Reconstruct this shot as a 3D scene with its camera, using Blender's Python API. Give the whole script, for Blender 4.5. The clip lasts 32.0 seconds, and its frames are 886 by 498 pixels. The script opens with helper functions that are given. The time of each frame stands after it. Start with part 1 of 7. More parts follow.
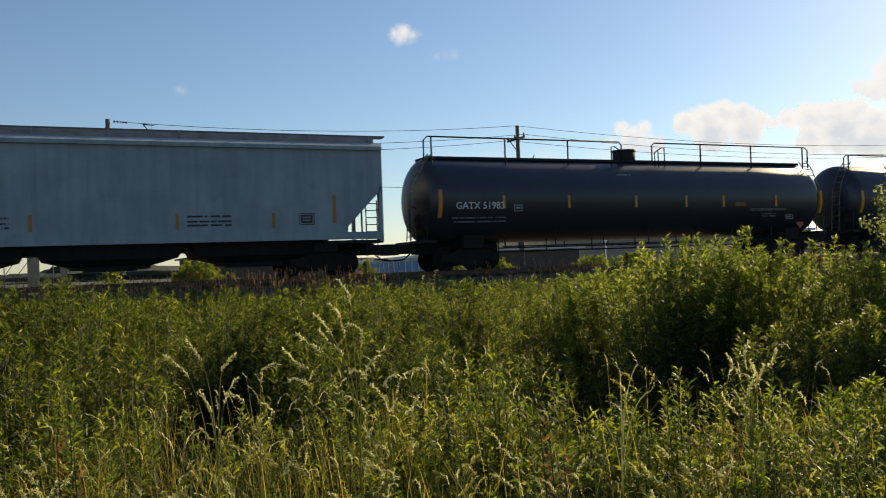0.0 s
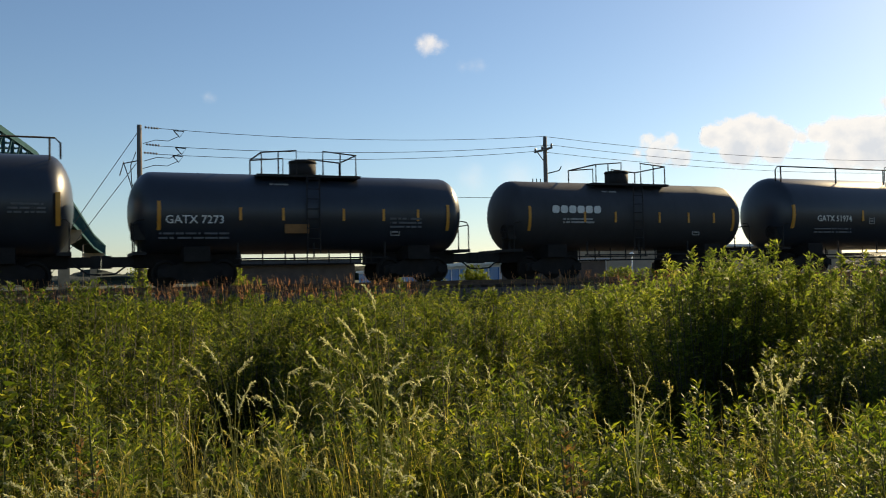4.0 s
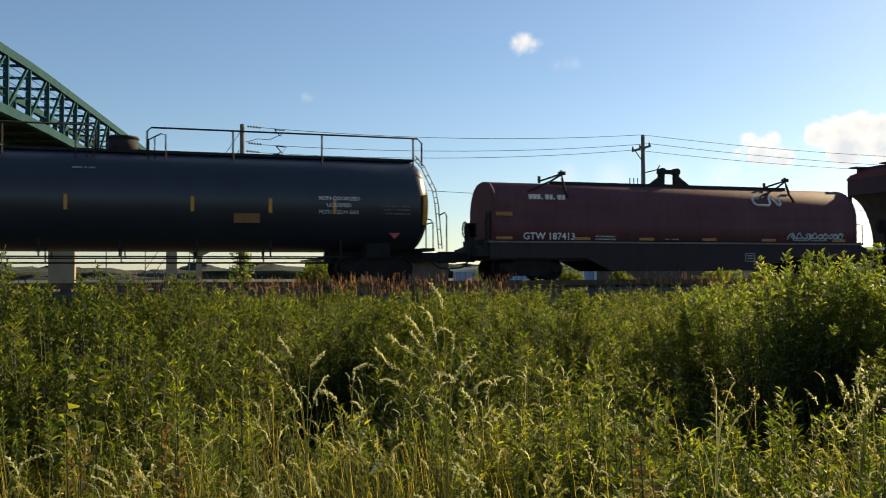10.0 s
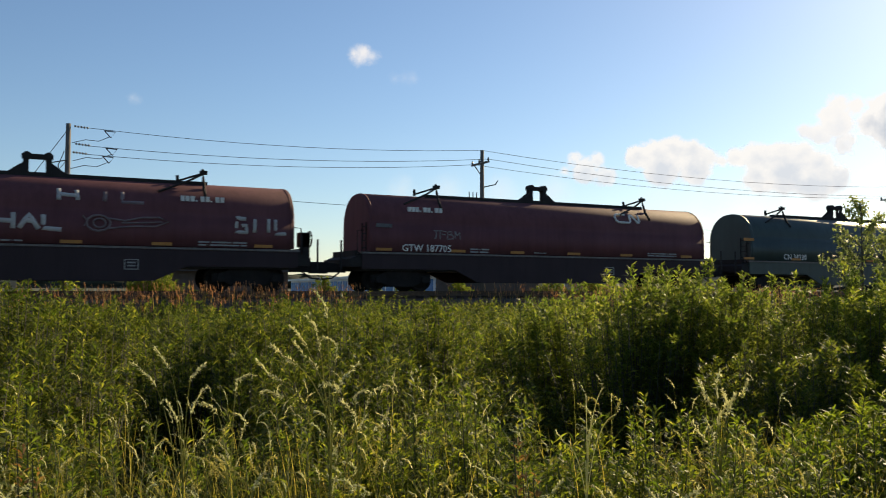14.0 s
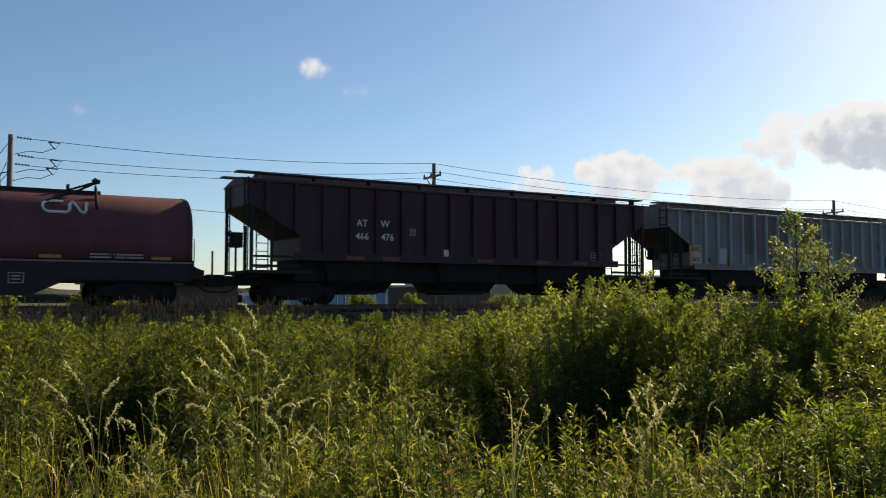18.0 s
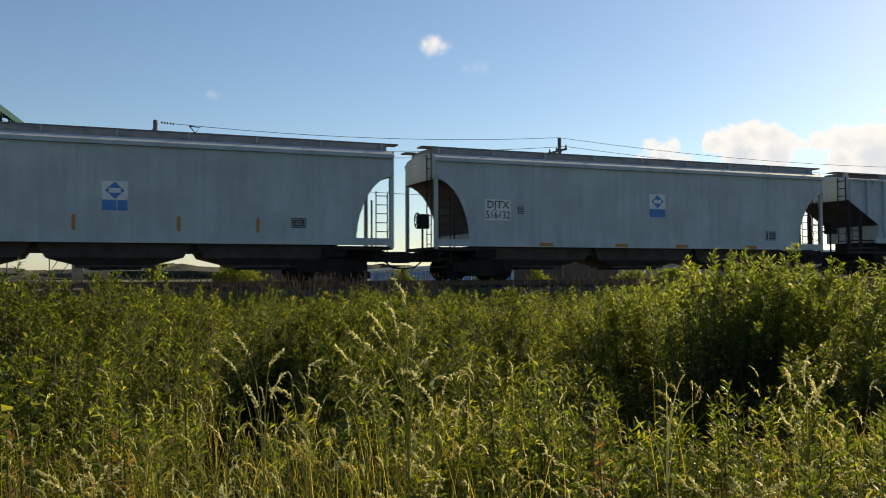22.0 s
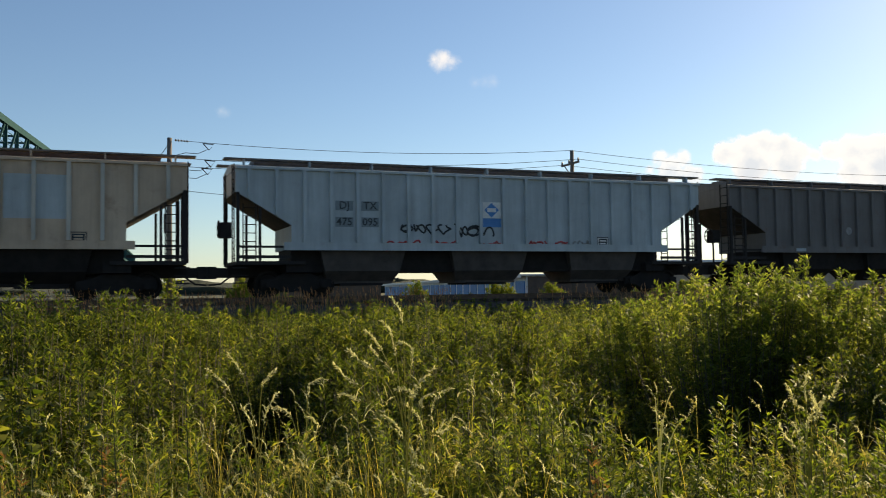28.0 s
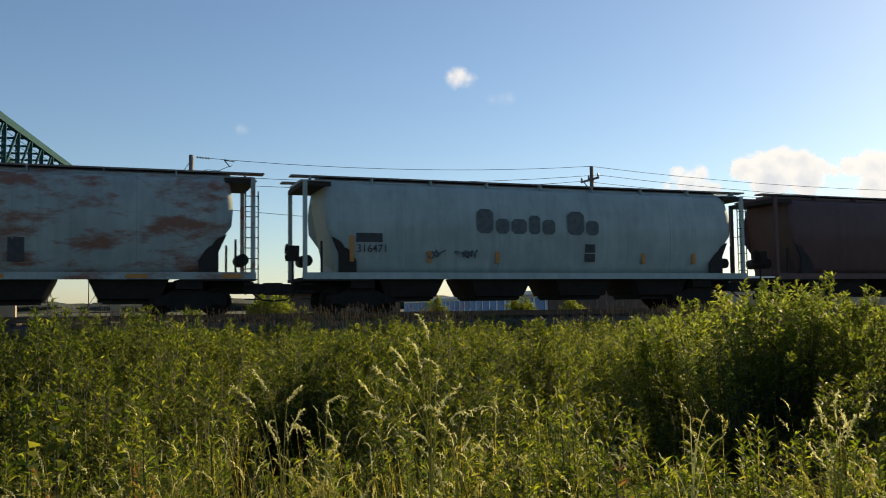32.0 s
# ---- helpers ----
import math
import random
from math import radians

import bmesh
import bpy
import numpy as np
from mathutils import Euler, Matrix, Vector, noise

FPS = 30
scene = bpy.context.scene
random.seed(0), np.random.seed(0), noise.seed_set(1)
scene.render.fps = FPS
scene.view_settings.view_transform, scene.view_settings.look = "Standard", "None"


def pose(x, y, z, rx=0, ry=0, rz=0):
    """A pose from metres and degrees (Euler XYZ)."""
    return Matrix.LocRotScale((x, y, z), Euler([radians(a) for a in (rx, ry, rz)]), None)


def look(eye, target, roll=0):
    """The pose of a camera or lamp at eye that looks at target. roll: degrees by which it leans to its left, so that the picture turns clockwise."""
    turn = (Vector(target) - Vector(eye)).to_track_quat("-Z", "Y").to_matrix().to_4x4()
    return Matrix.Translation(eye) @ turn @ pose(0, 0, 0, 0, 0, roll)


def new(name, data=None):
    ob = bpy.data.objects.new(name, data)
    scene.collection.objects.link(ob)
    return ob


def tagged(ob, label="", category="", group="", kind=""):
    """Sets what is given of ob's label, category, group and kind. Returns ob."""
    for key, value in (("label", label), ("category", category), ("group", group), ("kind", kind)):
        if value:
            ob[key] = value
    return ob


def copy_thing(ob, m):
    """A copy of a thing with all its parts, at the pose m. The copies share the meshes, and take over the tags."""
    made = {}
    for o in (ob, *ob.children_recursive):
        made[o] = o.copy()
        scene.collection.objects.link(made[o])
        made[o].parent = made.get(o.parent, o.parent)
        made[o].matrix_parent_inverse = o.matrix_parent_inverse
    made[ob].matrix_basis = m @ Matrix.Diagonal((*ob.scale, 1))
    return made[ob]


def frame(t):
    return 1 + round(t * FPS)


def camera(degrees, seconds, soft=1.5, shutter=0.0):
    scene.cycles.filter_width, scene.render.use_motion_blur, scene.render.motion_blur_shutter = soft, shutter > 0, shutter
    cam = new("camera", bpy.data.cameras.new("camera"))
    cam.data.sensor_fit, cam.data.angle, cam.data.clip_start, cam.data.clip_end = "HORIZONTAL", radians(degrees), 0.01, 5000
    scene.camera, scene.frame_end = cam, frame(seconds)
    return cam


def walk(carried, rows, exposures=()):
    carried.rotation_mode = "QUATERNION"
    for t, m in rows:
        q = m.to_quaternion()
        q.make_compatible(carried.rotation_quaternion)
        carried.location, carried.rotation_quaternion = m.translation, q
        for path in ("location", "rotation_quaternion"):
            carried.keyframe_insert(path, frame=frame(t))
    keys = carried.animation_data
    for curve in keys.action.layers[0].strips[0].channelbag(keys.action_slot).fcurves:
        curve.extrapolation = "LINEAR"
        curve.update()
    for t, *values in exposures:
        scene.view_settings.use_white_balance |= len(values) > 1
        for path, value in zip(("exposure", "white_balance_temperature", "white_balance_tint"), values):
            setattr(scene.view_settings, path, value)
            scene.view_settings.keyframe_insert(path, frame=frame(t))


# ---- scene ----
cam = camera(53.83, 32.0, 1.0, 0.1)
PATH = [
    (0.0, pose(-0.003, 0.001, 1.614, 91.08, 2.15, -24.67)),
    (0.5, pose(0.005, -0.002, 1.616, 91.54, 1.66, -24.70)),
    (1.0, pose(0.009, -0.004, 1.615, 91.92, 1.31, -25.77)),
    (1.5, pose(0.017, -0.008, 1.611, 92.69, 1.23, -26.36)),
    (2.0, pose(0.018, -0.008, 1.610, 91.95, 1.07, -26.76)),
    (2.5, pose(0.007, -0.003, 1.611, 92.05, 1.09, -25.55)),
    (3.0, pose(0.004, -0.002, 1.609, 92.00, 1.23, -23.95)),
    (3.5, pose(0.012, -0.006, 1.607, 91.78, 1.19, -22.97)),
    (5.5, pose(-0.007, 0.003, 1.601, 91.40, 0.61, -25.16)),
    (6.0, pose(0.002, -0.001, 1.600, 91.31, 0.29, -27.66)),
    (6.5, pose(0.008, -0.004, 1.601, 91.65, 0.26, -29.69)),
    (7.0, pose(0.013, -0.006, 1.599, 91.91, 0.17, -30.41)),
    (7.5, pose(0.013, -0.006, 1.599, 91.65, 0.64, -28.64)),
    (8.0, pose(0.008, -0.004, 1.600, 91.41, 0.87, -25.97)),
    (8.5, pose(-0.001, 0.000, 1.603, 91.28, 1.21, -22.09)),
    (9.0, pose(0.019, -0.009, 1.612, 92.12, 1.67, -19.17)),
    (9.5, pose(0.070, -0.033, 1.606, 92.18, 0.51, -17.95)),
    (10.0, pose(0.102, -0.047, 1.606, 91.74, 0.25, -16.78)),
    (10.5, pose(0.095, -0.044, 1.611, 90.95, 0.45, -17.79)),
    (11.0, pose(0.034, -0.016, 1.614, 91.34, 0.67, -19.00)),
    (11.5, pose(-0.046, 0.022, 1.612, 91.57, 1.13, -19.29)),
    (12.0, pose(-0.102, 0.047, 1.619, 92.61, 0.97, -17.56)),
    (12.5, pose(-0.108, 0.050, 1.610, 92.62, 0.21, -21.11)),
    (13.0, pose(-0.101, 0.047, 1.603, 92.66, -0.10, -23.32)),
    (13.5, pose(-0.090, 0.042, 1.597, 92.02, -0.35, -24.35)),
    (14.0, pose(-0.080, 0.037, 1.597, 92.46, -0.19, -27.41)),
    (14.5, pose(-0.075, 0.035, 1.600, 92.30, -0.25, -29.84)),
    (16.5, pose(-0.016, 0.008, 1.595, 93.00, -0.69, -31.46)),
    (17.0, pose(-0.000, 0.000, 1.593, 92.99, -0.62, -31.49)),
    (17.5, pose(0.019, -0.009, 1.593, 93.20, -0.28, -31.04)),
    (18.0, pose(0.021, -0.010, 1.592, 93.32, 0.07, -30.44)),
    (18.5, pose(0.010, -0.004, 1.591, 92.19, 0.85, -28.41)),
    (19.0, pose(0.009, -0.004, 1.594, 92.45, 0.39, -27.99)),
    (19.5, pose(0.005, -0.002, 1.594, 92.48, 0.24, -28.32)),
    (20.0, pose(-0.003, 0.002, 1.590, 91.91, 0.02, -29.58)),
    (20.5, pose(-0.018, 0.008, 1.590, 92.76, -0.53, -31.26)),
    (21.0, pose(-0.025, 0.012, 1.587, 92.28, -0.31, -29.17)),
    (21.5, pose(-0.042, 0.020, 1.585, 91.98, -0.06, -25.45)),
    (22.0, pose(-0.065, 0.030, 1.585, 91.76, 0.19, -22.28)),
    (22.5, pose(-0.066, 0.031, 1.585, 91.65, 0.70, -23.77)),
    (23.0, pose(-0.045, 0.021, 1.590, 92.93, 0.43, -25.29)),
    (23.5, pose(-0.018, 0.008, 1.592, 93.01, -0.11, -25.88)),
    (24.0, pose(0.001, -0.001, 1.592, 92.19, -0.53, -27.60)),
    (24.5, pose(0.014, -0.006, 1.593, 92.70, -0.19, -27.91)),
    (25.0, pose(0.028, -0.013, 1.593, 92.84, -0.03, -27.34)),
    (25.5, pose(0.034, -0.016, 1.591, 93.28, -0.34, -26.93)),
    (26.0, pose(0.014, -0.007, 1.592, 93.31, -0.11, -25.02)),
    (26.5, pose(-0.010, 0.005, 1.592, 93.17, 0.29, -23.43)),
    (28.5, pose(0.025, -0.012, 1.602, 92.63, 0.74, -21.18)),
    (29.0, pose(0.034, -0.016, 1.602, 92.73, 0.63, -21.70)),
    (29.5, pose(0.012, -0.005, 1.603, 93.22, 0.37, -23.42)),
    (30.0, pose(-0.005, 0.002, 1.601, 92.99, 0.19, -25.35)),
    (30.5, pose(-0.000, 0.000, 1.601, 93.49, 0.21, -25.78)),
    (31.0, pose(-0.006, 0.003, 1.603, 92.87, 0.33, -25.37)),
    (31.5, pose(-0.010, 0.005, 1.605, 93.58, 0.58, -22.36)),
    (32.0, pose(-0.009, 0.004, 1.606, 93.74, 0.68, -20.05)),
]

walk(cam, PATH, [(t, stops, kelvin, 10) for t, stops, kelvin in (
    (0, 0.46, 7050), (1, 0.56, 7150), (2, 0.54, 7100), (3.5, 0.50, 7050), (6, 0.55, 7200), (8, 0.46, 7050), (9, 0.60, 7200), (12, 0.68, 7050), (13, 0.66, 7000), (14, 0.52, 6900), (17, 0.39, 6850),
    (18, 0.40, 6800), (20, 0.48, 7000), (22, 0.55, 7200), (23, 0.68, 7350), (24, 0.56, 7150), (26, 0.59, 7200), (29, 0.66, 7200), (30, 0.63, 7250), (31, 0.58, 7250), (32, 0.56, 7200))])

# ---- plan: x runs along the railway, y across it, z up; the eye stands near the origin ----
TRACK_Y, RAIL_Z = 29.3, 1.42
COUPLER_X = [-7.5, 11.34, 32.26, 53.97, 66.88, 79.51, 101.21, 121.89, 143.33, 161.11, 180.48, 198.49, 216.85, 233.61,
             251.1, 269.94, 288.77, 307.73, 326.74, 345.78, 364.45, 382.91, 402.06, 420.94, 439.93, 458.79, 477.41]


# the train eases off at times: seconds, and metres lost by then
EASED = ((0, 0), (1.5, -0.12), (2, 0.12), (2.5, 0.16), (3.5, 0.27), (6, 0.27), (7.5, 0.47), (8, 0.42), (8.5, 0.47), (10, 0.47), (10.5, 0.39), (11.5, 0.43), (12.5, 0.39), (13, 0.55), (13.5, 1.13), (14.5, 1.25), (16.5, 1.25), 
         (17, 1.49), (17.5, 1.85), (18, 1.95), (19, 2.04), (21, 2.44), (21.5, 2.62), (22, 2.71), (22.5, 2.63), (24, 2.96), (24.5, 2.94), (25, 3.44), (26, 3.64), (26.5, 3.69), (30, 3.74), (31, 3.59), (32, 3.59))


def gone(t):
    """Metres that the train has rolled by t seconds."""
    lost = float(np.interp(t, [a for a, _ in EASED], [b for _, b in EASED]))
    return 13.2552 * t + 0.024955 * t * t - 0.0003308 * t ** 3 - lost


# ---- world, sun ----
SUN_AZ, SUN_EL = 64.0, 24.0     # degrees from +y towards +x, above the horizon
world = bpy.data.worlds.new("sky")
scene.world = world
world.use_nodes = True
wn = world.node_tree.nodes
sky = wn.new("ShaderNodeTexSky")
sky.sky_type, sky.sun_disc = "NISHITA", False
sky.sun_elevation, sky.sun_rotation = radians(SUN_EL), radians(SUN_AZ)
sky.air_density, sky.dust_density, sky.ozone_density = 1.0, 0.32, 4.4
wn["Background"].inputs["Strength"].default_value = 0.085
world.node_tree.links.new(sky.outputs[0], wn["Background"].inputs["Color"])
sun = new("sun", bpy.data.lights.new("sun", "SUN"))
sun.data.energy, sun.data.angle, sun.data.color = 5.0, radians(0.6), (1.0, 0.82, 0.52)
sun.matrix_world = look((60 * math.sin(radians(SUN_AZ)), 60 * math.cos(radians(SUN_AZ)), 60 * math.tan(radians(SUN_EL))), (0, 0, 0))


# ---- materials ----
def shader(name, rough=0.6, metal=0.0, spec=0.5):
    m = bpy.data.materials.new(name)
    m.use_nodes = True
    b = m.node_tree.nodes["Principled BSDF"]
    b.inputs["Roughness"].default_value, b.inputs["Metallic"].default_value = rough, metal
    b.inputs["Specular IOR Level"].default_value = spec
    return m, m.node_tree.nodes, m.node_tree.links, b


def noise_ramp(n, l, scale, stops, detail=5.0, coords="Object", stretch=(1, 1, 1), rough=0.6):
    tc, mp = n.new("ShaderNodeTexCoord"), n.new("ShaderNodeMapping")
    mp.inputs["Scale"].default_value = stretch
    l.new(tc.outputs[coords], mp.inputs["Vector"])
    t = n.new("ShaderNodeTexNoise")
    t.inputs["Scale"].default_value, t.inputs["Detail"].default_value, t.inputs["Roughness"].default_value = scale, detail, rough
    l.new(mp.outputs[0], t.inputs["Vector"])
    r = n.new("ShaderNodeValToRGB")
    while len(r.color_ramp.elements) < len(stops):
        r.color_ramp.elements.new(0.5)
    for e, (p, c) in zip(r.color_ramp.elements, stops):
        e.position, e.color = p, (*c, 1)
    l.new(t.outputs["Fac"], r.inputs["Fac"])
    return t, r


def mix(n, l, a, b, fac, mode="MIX"):
    x = n.new("ShaderNodeMix")
    x.data_type, x.blend_type = "RGBA", mode
    for s, v in ((6, a), (7, b), (0, fac)):
        if isinstance(v, (int, float)):
            x.inputs[s].default_value = v
        elif isinstance(v, tuple):
            x.inputs[s].default_value = (*v, 1)
        else:
            l.new(v, x.inputs[s])
    return x.outputs[2]


def paint(name, colour, rust=(0.10, 0.05, 0.03), wear=0.35, grime=0.35, rough=0.5, spec=0.4, streak=0.5, bloom=1.6, spread=(1, 1, 1), edge=None):
    """Weathered paint: broad fading, rust blooms, dirt streaks that run down, fine bump."""
    m, n, l, b = shader(name, rough, 0.0, spec)
    lo, hi = tuple(c * 0.82 for c in colour), tuple(min(1, c * 1.14) for c in colour)
    _, base = noise_ramp(n, l, 0.7, [(0.3, lo), (0.7, hi)], 6)
    lo_e, hi_e = edge or (0.62 - 0.12 * wear, 0.80 - 0.10 * wear)
    _, rmask = noise_ramp(n, l, bloom, [(lo_e, (0, 0, 0)), (hi_e, (wear,) * 3)], 9, stretch=spread, rough=0.7)
    _, smask = noise_ramp(n, l, 1.3, [(0.42, (0, 0, 0)), (0.75, (streak,) * 3)], 6, stretch=(3.2, 3.2, 0.22), rough=0.65)
    c = mix(n, l, base.outputs[0], tuple(x * grime for x in colour), smask.outputs[0])
    c = mix(n, l, c, rust, rmask.outputs[0])
    l.new(c, b.inputs["Base Color"])
    t, _ = noise_ramp(n, l, 30, [(0, (0, 0, 0)), (1, (1, 1, 1))], 4)
    bump = n.new("ShaderNodeBump")
    bump.inputs["Strength"].default_value, bump.inputs["Distance"].default_value = 0.12, 0.01
    l.new(t.outputs["Fac"], bump.inputs["Height"])
    l.new(bump.outputs[0], b.inputs["Normal"])
    return m


def plain(name, stops, scale=3.0, rough=0.8, bump=0.3, bscale=25, coords="Object", stretch=(1, 1, 1), metal=0.0, spec=0.4, dist=0.02):
    m, n, l, b = shader(name, rough, metal, spec)
    _, r = noise_ramp(n, l, scale, stops, 7, coords, stretch, 0.65)
    l.new(r.outputs[0], b.inputs["Base Color"])
    if bump:
        t, _ = noise_ramp(n, l, bscale, [(0, (0, 0, 0)), (1, (1, 1, 1))], 5, coords)
        bp = n.new("ShaderNodeBump")
        bp.inputs["Strength"].default_value, bp.inputs["Distance"].default_value = bump, dist
        l.new(t.outputs["Fac"], bp.inputs["Height"])
        l.new(bp.outputs[0], b.inputs["Normal"])
    return m


def foliage(name, stops, trans=0.45, rough=0.5, glow=(1.85, 1.7, 0.42)):
    """Leaf blades, each one of its own tint, that let light through."""
    m, n, l, b = shader(name, rough, 0.0, 0.2)
    g = n.new("ShaderNodeNewGeometry")
    r = n.new("ShaderNodeValToRGB")
    while len(r.color_ramp.elements) < len(stops):
        r.color_ramp.elements.new(0.5)
    for e, (p, c) in zip(r.color_ramp.elements, stops):
        e.position, e.color = p, (*c, 1)
    l.new(g.outputs["Random Per Island"], r.inputs["Fac"])
    _, patch = noise_ramp(n, l, 0.8, [(0.36, (0.62, 0.68, 0.62)), (0.64, (1.28, 1.2, 0.95))], 4)
    c = mix(n, l, r.outputs[0], patch.outputs[0], 1.0, "MULTIPLY")
    l.new(c, b.inputs["Base Color"])
    tr = n.new("ShaderNodeBsdfTranslucent")
    l.new(mix(n, l, c, glow, 1.0, "MULTIPLY"), tr.inputs["Color"])
    ms = n.new("ShaderNodeMixShader")
    ms.inputs[0].default_value = trans
    l.new(b.outputs[0], ms.inputs[1])
    l.new(tr.outputs[0], ms.inputs[2])
    l.new(ms.outputs[0], n["Material Output"].inputs["Surface"])
    return m


M_TANK = paint("black_tank_paint", (0.025, 0.030, 0.041), (0.045, 0.036, 0.04), 0.25, 0.7, 0.36, 0.5, streak=0.35)
M_GREYTANK = paint("faded_black_paint", (0.034, 0.034, 0.038), (0.06, 0.045, 0.035), 0.3, 0.6, 0.55)
M_UNDER = plain("undercarriage_steel", [(0.3, (0.018, 0.017, 0.017)), (0.7, (0.030, 0.027, 0.026))], 4, 0.8, spec=0.25)
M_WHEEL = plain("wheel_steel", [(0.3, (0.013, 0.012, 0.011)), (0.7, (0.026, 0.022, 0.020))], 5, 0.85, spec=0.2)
M_STRIPE = plain("yellow_reflector", [(0.3, (0.50, 0.21, 0.028)), (0.7, (0.64, 0.30, 0.045))], 3, 0.45, 0)
M_WHITE = plain("white_lettering", [(0.3, (0.55, 0.55, 0.53)), (0.7, (0.75, 0.75, 0.72))], 6, 0.6, 0)
M_FADED = plain("faded_lettering", [(0.3, (0.20, 0.20, 0.20)), (0.7, (0.34, 0.34, 0.33))], 6, 0.7, 0)
M_DIM = plain("dim_stencil", [(0.3, (0.075, 0.078, 0.085)), (0.7, (0.14, 0.14, 0.145))], 6, 0.7, 0)
M_DARK = plain("dark_lettering", [(0.3, (0.02, 0.025, 0.03)), (0.7, (0.05, 0.055, 0.06))], 6, 0.7, 0)
M_BLUE = plain("blue_panel_paint", [(0.3, (0.035, 0.16, 0.40)), (0.7, (0.06, 0.22, 0.50))], 4, 0.5, 0)
M_PATCH = plain("dull_number_patch", [(0.3, (0.15, 0.19, 0.21)), (0.7, (0.20, 0.25, 0.27))], 3, 0.6, 0)
M_LBLUE = plain("pale_blue_patch", [(0.3, (0.36, 0.43, 0.44)), (0.7, (0.42, 0.49, 0.50))], 3, 0.6, 0)
M_ORANGE = plain("orange_placard", [(0.3, (0.34, 0.14, 0.03)), (0.7, (0.46, 0.20, 0.04))], 4, 0.5, 0)
M_RUSTP = plain("dull_orange_placard", [(0.3, (0.17, 0.075, 0.02)), (0.7, (0.25, 0.115, 0.03))], 4, 0.6, 0)
M_REDP = plain("red_placard", [(0.3, (0.45, 0.05, 0.05)), (0.7, (0.55, 0.09, 0.08))], 4, 0.5, 0)
M_DOCKRED = plain("dark_red_spray", [(0.3, (0.12, 0.03, 0.04)), (0.7, (0.18, 0.05, 0.06))], 4, 0.7, 0)
M_COIL = paint("oxide_red_paint", (0.132, 0.052, 0.057), (0.08, 0.042, 0.04), 0.4, 0.55, 0.75, 0.15)
M_COILG = paint("dark_green_paint", (0.045, 0.065, 0.06), (0.06, 0.035, 0.025), 0.35, 0.5, 0.5)
M_MAROON = paint("maroon_paint", (0.055, 0.021, 0.031), (0.068, 0.026, 0.022), 0.4, 0.5, 0.5, 0.22)
M_BROWN = paint("brown_paint", (0.085, 0.045, 0.046), (0.07, 0.035, 0.025), 0.4, 0.5, 0.6)
M_GREYC = paint("pale_grey_paint", (0.39, 0.445, 0.47), (0.16, 0.08, 0.05), 0.25, 0.55, 0.55)
M_BLUEG = paint("blue_grey_paint", (0.40, 0.45, 0.455), (0.15, 0.08, 0.05), 0.22, 0.6, 0.55)
M_SLATE = paint("dull_slate_paint", (0.27, 0.33, 0.37), (0.14, 0.08, 0.06), 0.3, 0.55, 0.55)
M_OLDG = paint("old_grey_paint", (0.20, 0.20, 0.205), (0.13, 0.075, 0.062), 0.85, 0.5, 0.65, streak=0.75)
M_TAUPE = paint("taupe_paint", (0.142, 0.133, 0.130), (0.12, 0.06, 0.04), 0.5, 0.5, 0.65)
M_CREAM = paint("cream_grey_paint", (0.52, 0.40, 0.295), (0.19, 0.10, 0.06), 0.5, 0.55, 0.65)
M_RUSTY = paint("rust_eaten_pale_paint", (0.265, 0.33, 0.335), (0.19, 0.095, 0.07), 1.0, 0.5, 0.7, bloom=0.9, spread=(0.55, 1, 1.5), edge=(0.485, 0.60))
M_TEAL = paint("faded_teal_grey_paint", (0.285, 0.365, 0.368), (0.17, 0.12, 0.08), 0.3, 0.6, 0.55)
M_SMOKE = plain("worn_blue_black_lettering", [(0.3, (0.045, 0.06, 0.07)), (0.7, (0.10, 0.125, 0.135))], 5, 0.7, 0)
M_RUST = plain("rusted_steel", [(0.3, (0.09, 0.045, 0.03)), (0.7, (0.20, 0.09, 0.05))], 3, 0.85)
# End-sheet shade is put into this dark colour; rust bleeds use it too.
M_SLOPE = plain("shaded_grimy_sheet", [(0.3, (0.04, 0.035, 0.033)), (0.7, (0.085, 0.072, 0.066))], 2.2, 0.85)
M_RUNB = plain("galvanised_grating", [(0.3, (0.10, 0.09, 0.085)), (0.7, (0.20, 0.18, 0.17))], 6, 0.6, 0.2, metal=0.3)
# Coil-car red darkened: the shadow the sills sink into is in the colour.
M_COILD = paint("shaded_sill_paint", (0.036, 0.023, 0.027), (0.05, 0.035, 0.03), 0.4, 0.6, 0.75, 0.3)
M_PALES = plain("pale_spray", [(0.3, (0.32, 0.31, 0.30)), (0.5, (0.42, 0.41, 0.40)), (0.7, (0.5, 0.49, 0.48))], 2.0, 0.8, 0)
M_GHOST = plain("weathered_spray", [(0.3, (0.13, 0.095, 0.10)), (0.7, (0.24, 0.19, 0.195))], 2.5, 0.8, 0)
M_STAIN = paint("rust_washed_paint", (0.155, 0.125, 0.125), (0.12, 0.06, 0.045), 0.6, 0.6, 0.7, 0.25)
# Paler than the cream body: sun on the posts is put into colour.
M_RIBC = paint("sunlit_rib_paint", (0.47, 0.45, 0.40), (0.20, 0.14, 0.10), 0.25, 0.6, 0.6, 0.3, 0.35)
M_RIBG = paint("worn_rib_paint", (0.27, 0.30, 0.31), (0.14, 0.08, 0.06), 0.4, 0.55, 0.6)
M_HATCH = plain("dull_brown_hatch", [(0.3, (0.09, 0.06, 0.05)), (0.7, (0.17, 0.115, 0.095))], 3, 0.85)
M_COAM = plain("weathered_trough_steel", [(0.3, (0.20, 0.175, 0.165)), (0.5, (0.28, 0.25, 0.24)), (0.7, (0.36, 0.33, 0.32))], 2.0, 0.8, stretch=(1, 1, 3))
